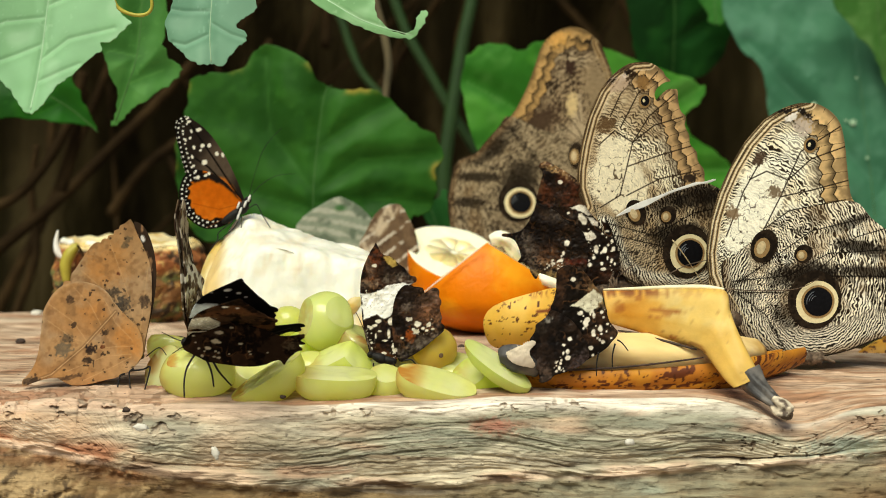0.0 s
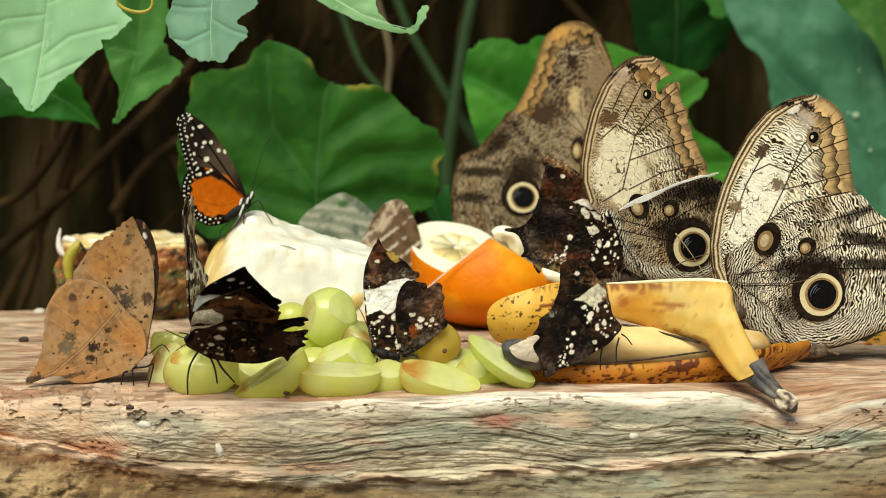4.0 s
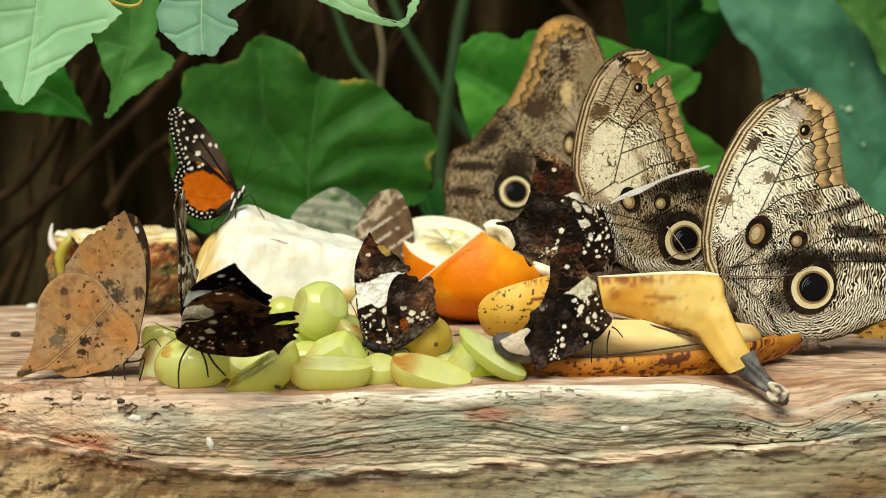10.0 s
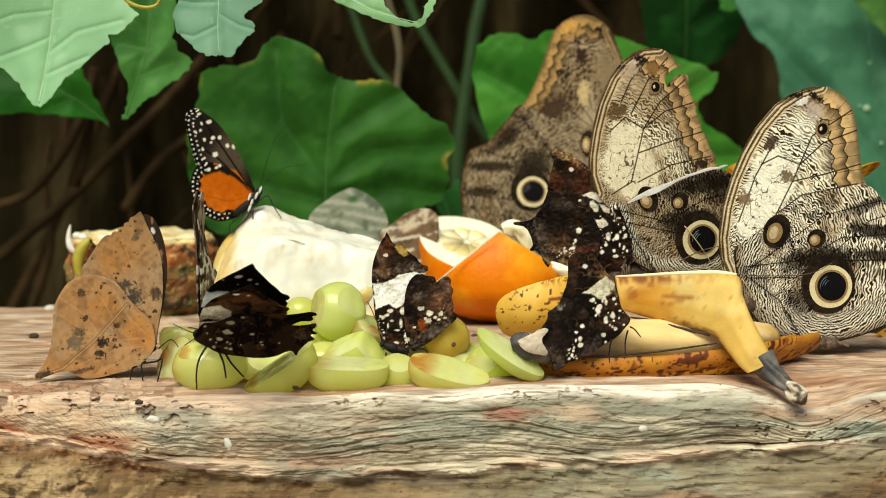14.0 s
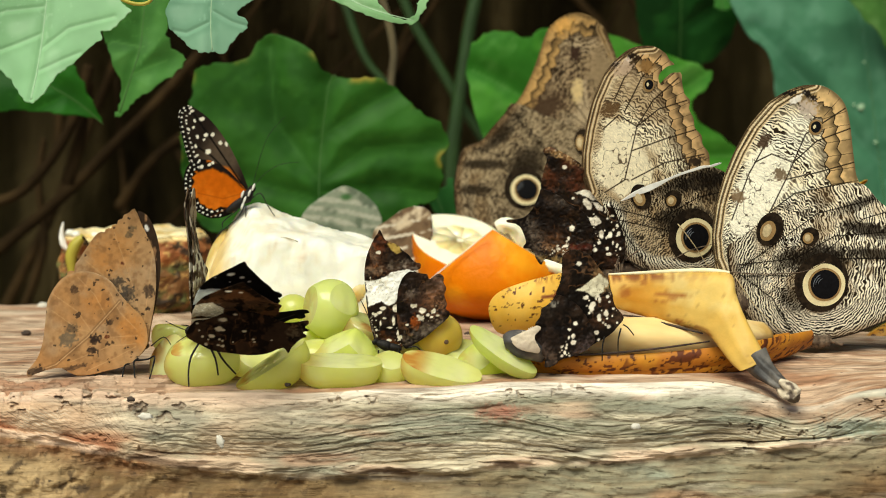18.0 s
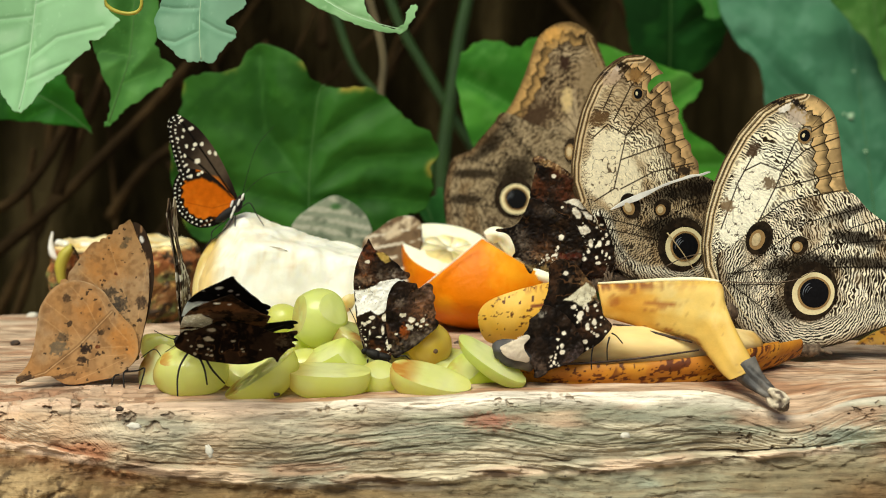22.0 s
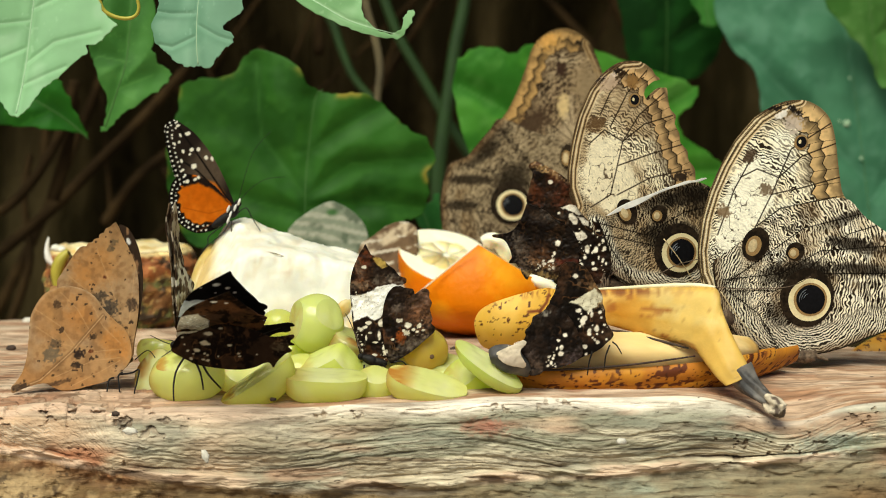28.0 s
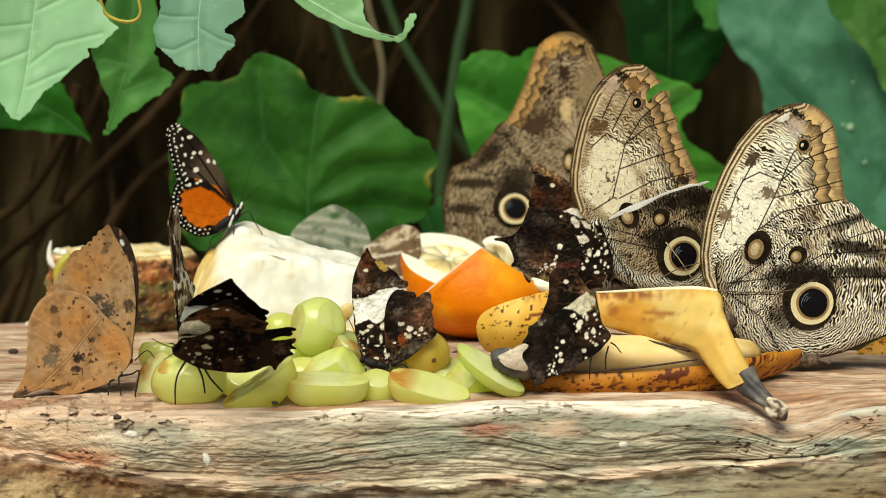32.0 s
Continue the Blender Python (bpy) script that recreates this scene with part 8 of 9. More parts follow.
jes_c = thing("jester_butterfly", pose(*(0.0572, 0.0780, 0.0315), 0, 0, -6), "ragged dark brown butterfly with pale specks, clinging above the banana", "butterfly", "jester butterflies")
sheet("forewing", [(-20.5, 44.8), (-19.0, 46.3), (-16.6, 46.1), (-14.0, 44.8), (-11.5, 43.4), (-8.9, 41.9), (-6.3, 40.0), (-3.7, 37.8), (-1.4, 35.3), (0.4, 32.9), (2.5, 29.7), (4.5, 26.7), (6.2, 23.8), (7.7, 20.3), (9.0, 16.7), (10.1, 12.6), (10.8, 8.5), (10.4, 4.6), (8.7, 1.8), (5.5, 0.3), (2.1, 0.5), (-2.6, 1.3), (-9.7, 2.1), (-10.4, 10.3), (-9.6, 17.8), (-10.9, 24.9), (-15.2, 28.3), (-21.0, 30.4), (-20.6, 34.9), (-19.6, 39.2), (-18.9, 42.2)], M["gloss_wing"], jes_c,
      jester(167, [([(-8.4, 29.2), (-6.2, 30.1), (-3.7, 30.3), (-1.1, 29.7), (1.9, 28.0), (4.7, 26.1), (5.3, 24.0), (3.2, 24.6), (1.1, 25.6), (-1.1, 26.3), (-3.7, 27.3), (-6.2, 28.2)], (232, 224, 206), 0.95), ([(-5.6, 26.5), (-4.1, 26.9), (-2.1, 25.2), (-2.1, 23.0), (-3.8, 23.0), (-5.1, 24.5)], (226, 216, 196), 0.95), ([(-2.1, 25.6), (0.4, 25.2), (3.0, 23.9), (2.1, 22.4), (0.0, 23.1)], (236, 228, 212), 0.95), ([(-3.0, 19.6), (-0.8, 20.5), (1.3, 19.4), (1.3, 17.5), (-0.6, 16.4), (-2.5, 17.2)], (226, 216, 196), 0.95)],
             [([(-2.3, 22.0), (6.6, 22.5), (9.3, 12.6), (8.5, 3.1), (2.1, 3.9), (-1.2, 10.3)], -0.4), ([(-13.2, 44.6), (-19.6, 45.5), (-11.0, 42.5), (-6.7, 39.5)], 0.1)],
             [((-12.1, 38.9), 0.9, 0.9), ((-3.8, 19.2), 0.6, 1.0), ((-2.7, 17.2), 0.7, 0.5), ((1.8, 13.4), 0.9, 1.5), ((1.0, 10.2), 0.8, 0.7), ((-9.4, 15.7), 1.0, 1.2), ((-0.7, 7.5), 1.0, 0.8), ((5.0, 13.2), 0.8, 1.5), ((7.7, 16.7), 0.6, 0.7), ((8.2, 13.7), 0.7, 0.9), ((4.1, 19.4), 0.6, 0.5), ((5.8, 20.5), 0.8, 0.4), ((4.8, 5.9), 1.1, 0.6), ((4.0, 8.2), 0.6, 0.4), ((6.1, 10.2), 0.4, 0.8), ((7.6, 8.7), 0.5, 0.4), ((-9.0, 27.1), 0.6, 0.5), ((-1.2, 9.1), 0.7, 0.4), ((8.9, 7.9), 0.4, 0.6), ((3.2, 22.0), 0.5, 0.5), ((6.3, 15.2), 0.4, 0.5), ((3.7, 12.1), 0.4, 0.5)],
             base=(26, 18, 12), warm=(72, 36, 20), layers=[((-15.7, 44.4), 4.2, 1.4, -20, (176, 140, 92), 0.9), ((-10.6, 41.9), 4.6, 1.4, -32, (158, 124, 84), 0.8), ((-1.1, 34.0), 4.6, 2.2, -48, (150, 122, 90), 0.9), ((-3.5, 30.8), 3.6, 2.0, -20, (120, 88, 62), 0.7), ((-19.6, 37.7), 1.4, 4.0, 0, (108, 84, 60), 0.6), ((-17.8, 33.9), 2.0, 5.0, 10, (84, 44, 24), 0.8), ((-11.0, 33.9), 5.0, 4.0, 0, (52, 30, 18), 0.7), ((-7.8, 32.9), 3.0, 4.0, 0, (80, 40, 24), 0.7), ((6.3, 4.0), 3.4, 3.4, 0, (60, 40, 28), 0.6)]), 0.25, n=3, bend=crumple(0.8, 27))
sheet("hindwing", [(-10.3, 24.5), (-13.9, 27.9), (-20.4, 30.6), (-21.7, 28.9), (-22.7, 26.3), (-24.2, 23.3), (-25.9, 21.1), (-27.9, 19.6), (-30.7, 18.9), (-34.1, 18.7), (-33.7, 17.8), (-31.1, 17.4), (-29.2, 16.3), (-28.1, 14.6), (-27.2, 12.3), (-26.8, 10.1), (-27.8, 8.6), (-27.4, 7.9), (-25.5, 7.9), (-23.7, 6.4), (-23.1, 4.5), (-21.8, 2.4), (-20.7, 1.9), (-19.8, 3.9), (-18.1, 3.7), (-15.7, 2.9), (-12.9, 2.0), (-9.5, 1.6), (-3.9, 2.1), (-1.6, 6.9), (-1.4, 14.7), (-4.5, 21.5)], M["gloss_wing"], jes_c,
      jester(179, [], [([(-19.0, 7.6), (-12.6, 8.9), (-10.8, 10.3), (-10.8, 5.5), (-18.6, 5.0)], 0.5)],
             [((-11.7, 8.9), 1.2, 0.6), ((-10.6, 11.8), 0.5, 0.8), ((-11.3, 10.7), 0.4, 0.5), ((-14.3, 7.8), 0.6, 0.5), ((-9.4, 15.7), 1.0, 1.2), ((-14.7, 9.1), 0.5, 0.4), ((-16.0, 7.0), 0.4, 0.5)], base=(26, 20, 17), warm=(62, 44, 30),
             # the first grey blot is silvery sheen put into the colour
             layers=[((-23.1, 13.4), 3.4, 5.0, 30, (110, 96, 82), 0.8), ((-24.9, 18.3), 2.2, 1.6, -30, (104, 92, 80), 0.7), ((-22.4, 6.9), 2.0, 4.0, 30, (92, 80, 70), 0.7), ((-16.2, 12.4), 5.0, 4.0, 0, (82, 52, 32), 0.7), ((-15.1, 7.6), 5.0, 2.0, 0, (128, 94, 60), 0.7), ((-16.2, 3.7), 7.0, 1.4, -6, (150, 122, 74), 0.8), ((-14.1, 25.7), 4.0, 2.4, 0, (96, 80, 64), 0.6), ((-18.4, 19.9), 5.0, 6.0, 0, (20, 15, 13), 0.8), ((-6.6, 14.6), 5.0, 6.0, 0, (22, 16, 12), 0.9), ((-5.5, 8.6), 7.0, 1.2, 0, (96, 34, 22), 0.6)]), 0.25, -0.0008, n=3, bend=crumple(1.0, 37))
insect_body(jes_c, (9.6, 4.0), (5.3, 3.1), (-8.2, 2.9), 1.5, 0.0024, "fur")
for pts in ([(8.5, 3.1), (8.9, 1.0), (8.5, -1.2)], [(11.1, 4.0), (13.2, 5.8), (16.1, 7.9)], [(6.8, 2.2), (8.1, 0.1), (7.7, -2.1)]):
    limb("leg", [(x, -2, z) for x, z in pts], 0.35, jes_c, "fur")
mirror_wings(jes_c, -2, 0.0014)

jes_d = thing("jester_butterfly", pose(*(0.0549, 0.0180, 0.0075), 0, 0, 6), "dark brown butterfly with pale specks, feeding on the banana", "butterfly", "jester butterflies")
sheet("forewing", [(-12.4, 33.8), (-12.0, 35.5), (-10.6, 36.9), (-8.6, 37.5), (-6.6, 37.3), (-4.6, 36.5), (-2.8, 35.1), (-1.4, 33.2), (-0.2, 31.2), (1.2, 29.2), (2.7, 27.4), (3.3, 25.2), (3.5, 23.6), (4.5, 21.6), (4.7, 19.2), (5.6, 16.8), (7.2, 14.8), (8.2, 13.3), (7.8, 11.7), (6.0, 10.0), (4.0, 7.8), (1.2, 6.0), (-2.0, 4.5), (-5.6, 2.5), (-10.0, 1.0), (-12.1, 6.2), (-14.1, 14.2), (-15.2, 21.8), (-13.6, 25.8), (-12.6, 29.8)], M["gloss_wing"], jes_d,
      jester(191, [([(-8.6, 23.4), (-6.2, 24.3), (-3.8, 26.1), (-1.8, 27.7), (0.2, 28.8), (2.3, 27.2), (3.3, 25.2), (1.9, 23.8), (0.3, 21.9), (-1.3, 19.9), (-3.1, 21.5), (-5.3, 22.9)], (226, 218, 188), 0.95)], [([(-6.1, 20.9), (3.9, 22.0), (7.6, 12.9), (2.0, 7.2), (-3.0, 10.1)], -0.4)],
             [((-7.0, 32.7), 0.9, 0.8), ((-4.9, 20.5), 1.0, 0.8), ((-0.1, 19.7), 0.5, 1.0), ((-3.1, 17.1), 0.9, 2.0), ((-2.3, 18.1), 0.7, 1.0), ((2.0, 14.8), 0.8, 1.1), ((-0.5, 13.3), 0.7, 1.3), ((-9.1, 11.8), 0.9, 0.8), ((2.7, 20.6), 0.6, 0.6), ((2.8, 10.0), 0.7, 0.7), ((5.8, 11.2), 0.4, 0.4), ((-1.6, 8.1), 0.9, 0.8), ((-1.0, 5.6), 0.6, 0.5), ((1.6, 10.8), 0.4, 0.5), ((3.3, 18.8), 0.4, 0.4), ((0.8, 11.6), 0.4, 0.4), ((-3.9, 15.1), 0.4, 0.5)],
             base=(24, 18, 13), warm=(56, 36, 24), layers=[((1.5, 27.0), 2.4, 4.6, 20, (178, 148, 102), 0.9), ((-1.0, 32.0), 1.6, 4.6, 30, (104, 72, 44), 0.7), ((-10.2, 35.7), 2.6, 2.6, 0, (84, 52, 30), 0.7), ((-11.4, 30.2), 1.6, 6.0, 0, (66, 44, 30), 0.7), ((6.0, 13.0), 2.4, 2.4, 0, (98, 72, 52), 0.6), ((2.9, 19.0), 3.0, 3.0, 0, (70, 44, 30), 0.5), ((-10.1, 16.2), 6.0, 7.0, 0, (14, 11, 9), 0.8)]), 0.25, n=3, bend=crumple(0.7, 47))
sheet("hindwing", [(-11.8, 21.0), (-15.0, 22.2), (-16.4, 20.3), (-18.6, 18.5), (-20.6, 17.3), (-20.9, 15.5), (-21.7, 13.8), (-23.1, 12.2), (-22.7, 10.4), (-23.7, 8.6), (-25.9, 7.4), (-24.3, 6.4), (-23.9, 4.6), (-22.1, 3.0), (-20.7, 0.9), (-20.1, -1.3), (-20.5, -2.9), (-18.9, -3.1), (-16.7, -2.3), (-14.9, -0.8), (-12.0, -0.0), (-8.8, 0.8), (-5.2, 2.5), (-2.4, 5.7), (-4.1, 12.1), (-7.7, 17.8)], M["gloss_wing"], jes_d,
      jester(203, [], [([(-15.1, 3.3), (-12.1, 6.2), (-11.2, 0.2), (-14.4, -0.8)], 0.5)], [((-10.1, 7.4), 0.7, 0.9), ((-10.1, 5.2), 1.0, 0.9), ((-11.3, 9.8), 0.6, 0.5), ((-11.7, 7.0), 0.4, 0.6), ((-13.3, 1.8), 0.5, 0.7), ((-12.7, 3.4), 0.4, 0.5), ((-14.3, 0.6), 0.5, 0.4), ((-9.1, 11.8), 0.9, 0.8)], base=(24, 19, 16), warm=(50, 36, 27),
             # blots at far left and lower right paint a purplish grey sheen
             layers=[((-19.7, 3.9), 2.4, 5.0, 30, (92, 76, 68), 0.8), ((-16.6, 18.9), 1.6, 0.9, 30, (150, 144, 132), 0.8), ((-6.0, 3.7), 5.0, 2.4, 25, (94, 80, 80), 0.7), ((-19.1, 16.3), 2.0, 3.0, 20, (70, 58, 46), 0.6), ((-15.1, 8.3), 6.0, 6.0, 0, (16, 12, 10), 0.7), ((-17.7, 0.3), 2.4, 3.0, 0, (84, 66, 52), 0.6)]), 0.25, -0.0008, n=3, bend=crumple(0.9, 57))
insect_body(jes_d, (5.0, 10.4), (1.2, 8.0), (-10.0, 3.2), 1.4, 0.0022, "fur")
for pts in ([(0.8, 6.8), (0.0, 3.2), (-0.3, -1.6)], [(6.8, 9.5), (5.7, 5.6), (5.5, 1.1)], [(7.6, 10.7), (9.3, 9.5), (11.3, 6.7)]):
    limb("leg", [(x, -2, z) for x, z in pts], 0.28, jes_d)
mirror_wings(jes_d, -3, 0.0014)

# the black and white one that opens its wings; hinged on its body
def ja_upper(u, v):
    c = flat(u, (26, 24, 24))
    c = over(c, (44, 42, 44), 0.6 * step(0.5, 0.75, fbm(u / 5, v / 5, 7)))
    c = over(c, (236, 244, 246), area(u, v, [(-14.3, 28.0), (-11.5, 27.6), (-8.8, 28.2), (-6.4, 28.1), (-4.9, 26.4), (-1.3, 26.5), (2.6, 25.5), (4.0, 24.0), (6.7, 23.0), (8.7, 21.8), (8.8, 19.6), (11.2, 18.6), (13.3, 16.6), (11.1, 15.2), (5.6, 14.6), (-2.3, 14.7), (-7.0, 15.1), (-10.1, 16.5), (-12.0, 18.7), (-16.6, 18.3), (-15.3, 23.6)], 0.3, 0.8, 5))
    c = over(c, (176, 188, 190), 0.35 * area(u, v, [(-14.3, 28.0), (-11.5, 27.6), (-8.8, 28.2), (-6.4, 28.1), (-4.9, 26.4), (-1.3, 26.5), (2.6, 25.5), (4.0, 24.0), (6.7, 23.0), (8.7, 21.8), (8.8, 19.6), (11.2, 18.6), (13.3, 16.6), (11.1, 15.2), (5.6, 14.6), (-2.3, 14.7), (-7.0, 15.1), (-10.1, 16.5), (-12.0, 18.7), (-16.6, 18.3), (-15.3, 23.6)], 1.0) * step(0.58, 0.72, fbm((u - v) / 1.2, (u + v) / 9, 3)))
    for p, rx, ry in (((-1.6, 36.8), 1.5, 0.9), ((1.9, 34.8), 0.9, 0.7), ((4.1, 32.3), 0.7, 0.5), ((-2.4, 32.3), 0.4, 0.3), ((-7.1, 35.1), 0.5, 0.3)):
        c = over(c, (236, 234, 226), spot(u, v, p, rx, ry, 20, 0.25))
    for p in ([(-13.8, 2.0), (-9.8, 10.0), (-6.8, 14.9)], [(-13.4, 1.6), (-1.9, 8.0), (8.0, 11.0)], [(-12.8, 1.0), (2.0, 2.0), (17.9, 11.0)]):
        c = over(c, (58, 56, 58), 0.7 * line(u, v, p, 0.6))
    return c


def ja_under(u, v):
    c = jester(211, [([(-18.6, 13.9), (-16.3, 24.7), (-8.6, 27.4), (-5.3, 21.9), (-6.2, 13.9), (-13.7, 15.9)], (236, 226, 204), 0.9), ([(-16.6, 1.6), (-18.0, 12.9), (-8.8, 14.3), (4.0, 11.0), (0.4, 5.6), (-7.9, 2.4)], (255, 250, 236), 1.0)], [([(-16.7, 11.9), (-1.9, 11.9), (-2.0, 0.0), (-16.8, 0.0)], 0.75), ([(-16.5, 25.8), (-5.7, 25.8), (-5.8, 15.9), (-17.6, 15.9)], 0.5)],
               [((-2.2, 36.7), 1.1, 0.8), ((1.9, 35.7), 0.7, 0.6), ((-6.8, 8.0), 1.5, 1.0), ((-9.8, 5.0), 1.2, 0.9), ((2.0, 6.0), 0.8, 0.6), ((-13.8, 4.0), 1.0, 0.7), ((5.0, 3.6), 0.7, 0.5)], base=(82, 58, 42), warm=(132, 86, 54), speck=(255, 250, 240))(u, v)
    return c


ja_fore = [(-17.2, 4.6), (-17.7, 9.8), (-17.0, 14.7), (-16.0, 19.7), (-14.5, 24.6), (-12.3, 29.5), (-9.7, 33.3), (-6.7, 36.0), (-3.7, 38.4), (-0.8, 40.7), (1.8, 42.9), (3.6, 43.9), (4.2, 41.7), (5.3, 39.1), (6.7, 36.2), (8.4, 32.8), (10.5, 29.5), (11.9, 26.5), (13.4, 25.5), (14.6, 24.1), (14.0, 22.7), (13.0, 22.1), (13.6, 20.2), (12.9, 18.4), (13.5, 16.2), (12.3, 14.8), (9.9, 14.0), (7.2, 12.9), (4.8, 11.3), (-2.3, 7.3), (-10.3, 4.6)]
ja_hind = [(-16.2, 3.4), (-11.8, 7.8), (-2.3, 13.7), (5.6, 14.1), (9.9, 12.3), (13.5, 12.4), (17.4, 13.2), (20.6, 14.0), (22.3, 13.6), (23.1, 12.2), (21.3, 11.4), (21.7, 9.6), (20.1, 8.4), (17.8, 8.5), (15.4, 7.3), (13.8, 5.7), (13.8, 3.3), (12.2, 1.7), (11.0, 0.3), (14.1, 0.3), (17.1, -0.3), (16.9, -1.1), (14.1, -0.9), (10.6, -1.1), (7.8, -2.4), (1.5, -1.8), (-6.4, 0.2)]
jes_a = thing("banded_butterfly", pose(*(-0.0700, 0.0140, 0.0161)), "black butterfly with a white band across each wing, feeding on grapes", "butterfly", "jester butterflies")
ja_pairs = []
for nm, up, dn in (("far_wings", ja_upper, ja_under), ("near_wings", ja_under, ja_upper)):
    piv = new(nm)
    piv.parent, piv.empty_display_size = jes_a, 0.005
    sheet("forewing", ja_fore, [M["thin_wing"], M["thin_wing_back"]], piv, up, 0.28, 0.0003, under=dn, thick=0.0003, n=3)
    if nm == "far_wings":
        sheet("hindwing", ja_hind, [M["thin_wing"], M["thin_wing_back"]], piv, up, 0.28, 0.0008, under=dn, thick=0.0003, n=3)
    ja_pairs.append(piv)
ja_near = sheet("near_hindwing", [(-18.1, 3.0), (-16.8, 5.2), (-15.0, 6.7), (-12.1, 6.9), (-9.2, 7.8), (-6.2, 9.1), (-3.3, 10.2), (0.5, 10.4), (4.3, 9.7), (8.1, 8.7), (11.4, 7.4), (14.8, 5.8), (18.6, 5.8), (22.7, 6.5), (23.0, 5.2), (21.6, 3.9), (23.3, 2.6), (20.8, 2.1), (22.3, 0.4), (20.3, -0.5), (18.4, -2.2), (16.8, -4.0), (15.7, -5.9), (14.4, -4.0), (12.1, -4.4), (9.5, -5.7), (5.6, -6.6), (0.8, -6.6), (-4.0, -5.9), (-7.9, -5.3), (-11.1, -4.4), (-14.5, -2.4), (-17.1, -0.9), (-18.8, 0.8)], [M["thin_wing"], M["thin_wing_back"]], jes_a,
                jester(223, [], [], [((-7.3, 3.5), 1.5, 1), ((-6.0, 6.9), 1.6, 0.7), ((-10.1, 0.8), 1, 0.7), ((-12.2, -2.4), 0.6, 0.5), ((-7.5, -0.5), 0.5, 0.4), ((-6.5, -1.1), 0.4, 0.4), ((-6.6, -3.1), 0.7, 0.5), ((-13.2, 0.6), 0.5, 0.4), ((-14.7, 5.6), 0.6, 0.3), ((1.2, 2.6), 0.8, 0.4), ((4.1, -0.5), 0.5, 0.3), ((4.3, -1.6), 0.5, 0.3), ((-2.9, -1.6), 0.3, 0.3), ((-8.1, -2.7), 0.6, 0.3), ((-5.9, 3.0), 0.5, 0.3), ((-1.6, 8.9), 0.8, 0.4), ((-14.2, 3.0), 0.4, 0.3), ((-11.3, -0.5), 0.4, 0.3), ((10.3, -0.9), 0.4, 0.25)], speck=(206, 188, 156), base=(52, 36, 25), warm=(86, 56, 36), layers=[((18.8, 2.0), 3.0, 2.0, 0, (112, 92, 66), 0.7), ((0.0, 4.0), 8.0, 3.0, 0, (20, 14, 11), 0.8)]),
                0.25, -0.0015, under=ja_upper, thick=0.0003, n=3)
insect_body(jes_a, (-18.6, 0.8), (-12.9, 0.0), (3.9, -2.4), 2.2, 0.0, "black")
for pts in ([(-15.5, -2.4), (-18.3, -7.2), (-19.1, -12.0), (-18.8, -17.2)], [(-10.9, -2.4), (-7.6, -8.0), (-4.5, -11.2), (-2.5, -12.8)], [(-12.9, -2.4), (-10.0, -8.0), (-8.8, -13.6)]):
    limb("leg", [(x, -3 - 2 * i, z) for i, (x, z) in enumerate(pts)], 0.38, jes_a)
for pts in ([(-19.0, 1.2), (-22.7, 2.4), (-27.6, 4.8)], [(-19.0, 0.4), (-21.4, -1.2), (-23.8, -2.8)]):
    limb("feeler", [(x, -2, z) for x, z in pts], 0.18, jes_a)

# the butterfly seen edge-on
def edge_wing(seed):
    def colour(u, v):
        c = flat(u, (112, 92, 70))
        c = over(c, (52, 37, 27), 0.9 * step(0.42, 0.6, fbm(u / 2.2, v / 3, seed)))
        c = over(c, (206, 192, 168), 0.75 * step(0.58, 0.66, fbm(u / 1.2, v / 3.4, seed + 2)))
        c = over(c, (226, 218, 200), area(u, v, [(-14, 18), (14, 18), (14, 30), (-14, 30)], 2.0, 3) * step(0.42, 0.5, fbm(u / 3, v / 3, seed + 3)))
        c = over(c, (52, 34, 24), 0.7 * (1 - step(9, 15, v)))
        c = over(c, (230, 220, 200), step(0.70, 0.74, fbm(u / 0.9, v / 0.9, seed + 4)) * (1 - step(12, 20, v)))
        return c
    return colour


jes_e = thing("jester_butterfly", pose(*(-0.0920, 0.0620, 0.0112), 0, 0, 78), "mottled brown and white butterfly seen edge-on, wings folded upright", "butterfly", "jester butterflies")
for k, (ln, dy) in enumerate(((0.9, -0.0005), (-0.9, 0.0006))):
    f = sheet("forewing", [(-2, 2), (-5, 10), (-6.5, 24), (-5.5, 38), (-3.5, 49), (-1.5, 53), (0.5, 46), (2, 43), (2.5, 37), (5, 33), (4.5, 28), (7.5, 24), (7, 18), (5, 8)], M["wing"], jes_e, edge_wing(301 + k), 0.4, dy, bend=lambda u, v: 0.6 * np.sin(v / 5.0 + 0.2 * u) + 1.2 * (fbm(u / 5, v / 5, 9) - 0.5), thick=0.0005)
    h = sheet("hindwing", [(0, 1), (6, 3), (9, 8), (11, 13), (10, 16), (13, 20), (11, 23), (8, 25), (5, 20), (0, 10)], M["wing"], jes_e, edge_wing(311 + k), 0.4, dy * 1.8, bend=lambda u, v: 0.9 * np.sin(v / 4.0 + 0.3 * u) + 1.0 * (fbm(u / 4, v / 4, 5) - 0.5), thick=0.0005)
    f.matrix_basis = h.matrix_basis = pose(0, 0, 0, ln * 0.6, 0, 0)
insect_body(jes_e, (-4, 1), (0, 2), (14, 4), 2.0, 0.0, "black")
for s in (-1, 1):
    limb("leg", [(-1, s * 1.5, 1), (-3, s * 4, 0.5), (-5, s * 6, -3)], 0.3, jes_e)
    limb("feeler", [(-4, s * 0.5, 1), (-9, s * 4, 3), (-14, s * 8, 1)], 0.2, jes_e)

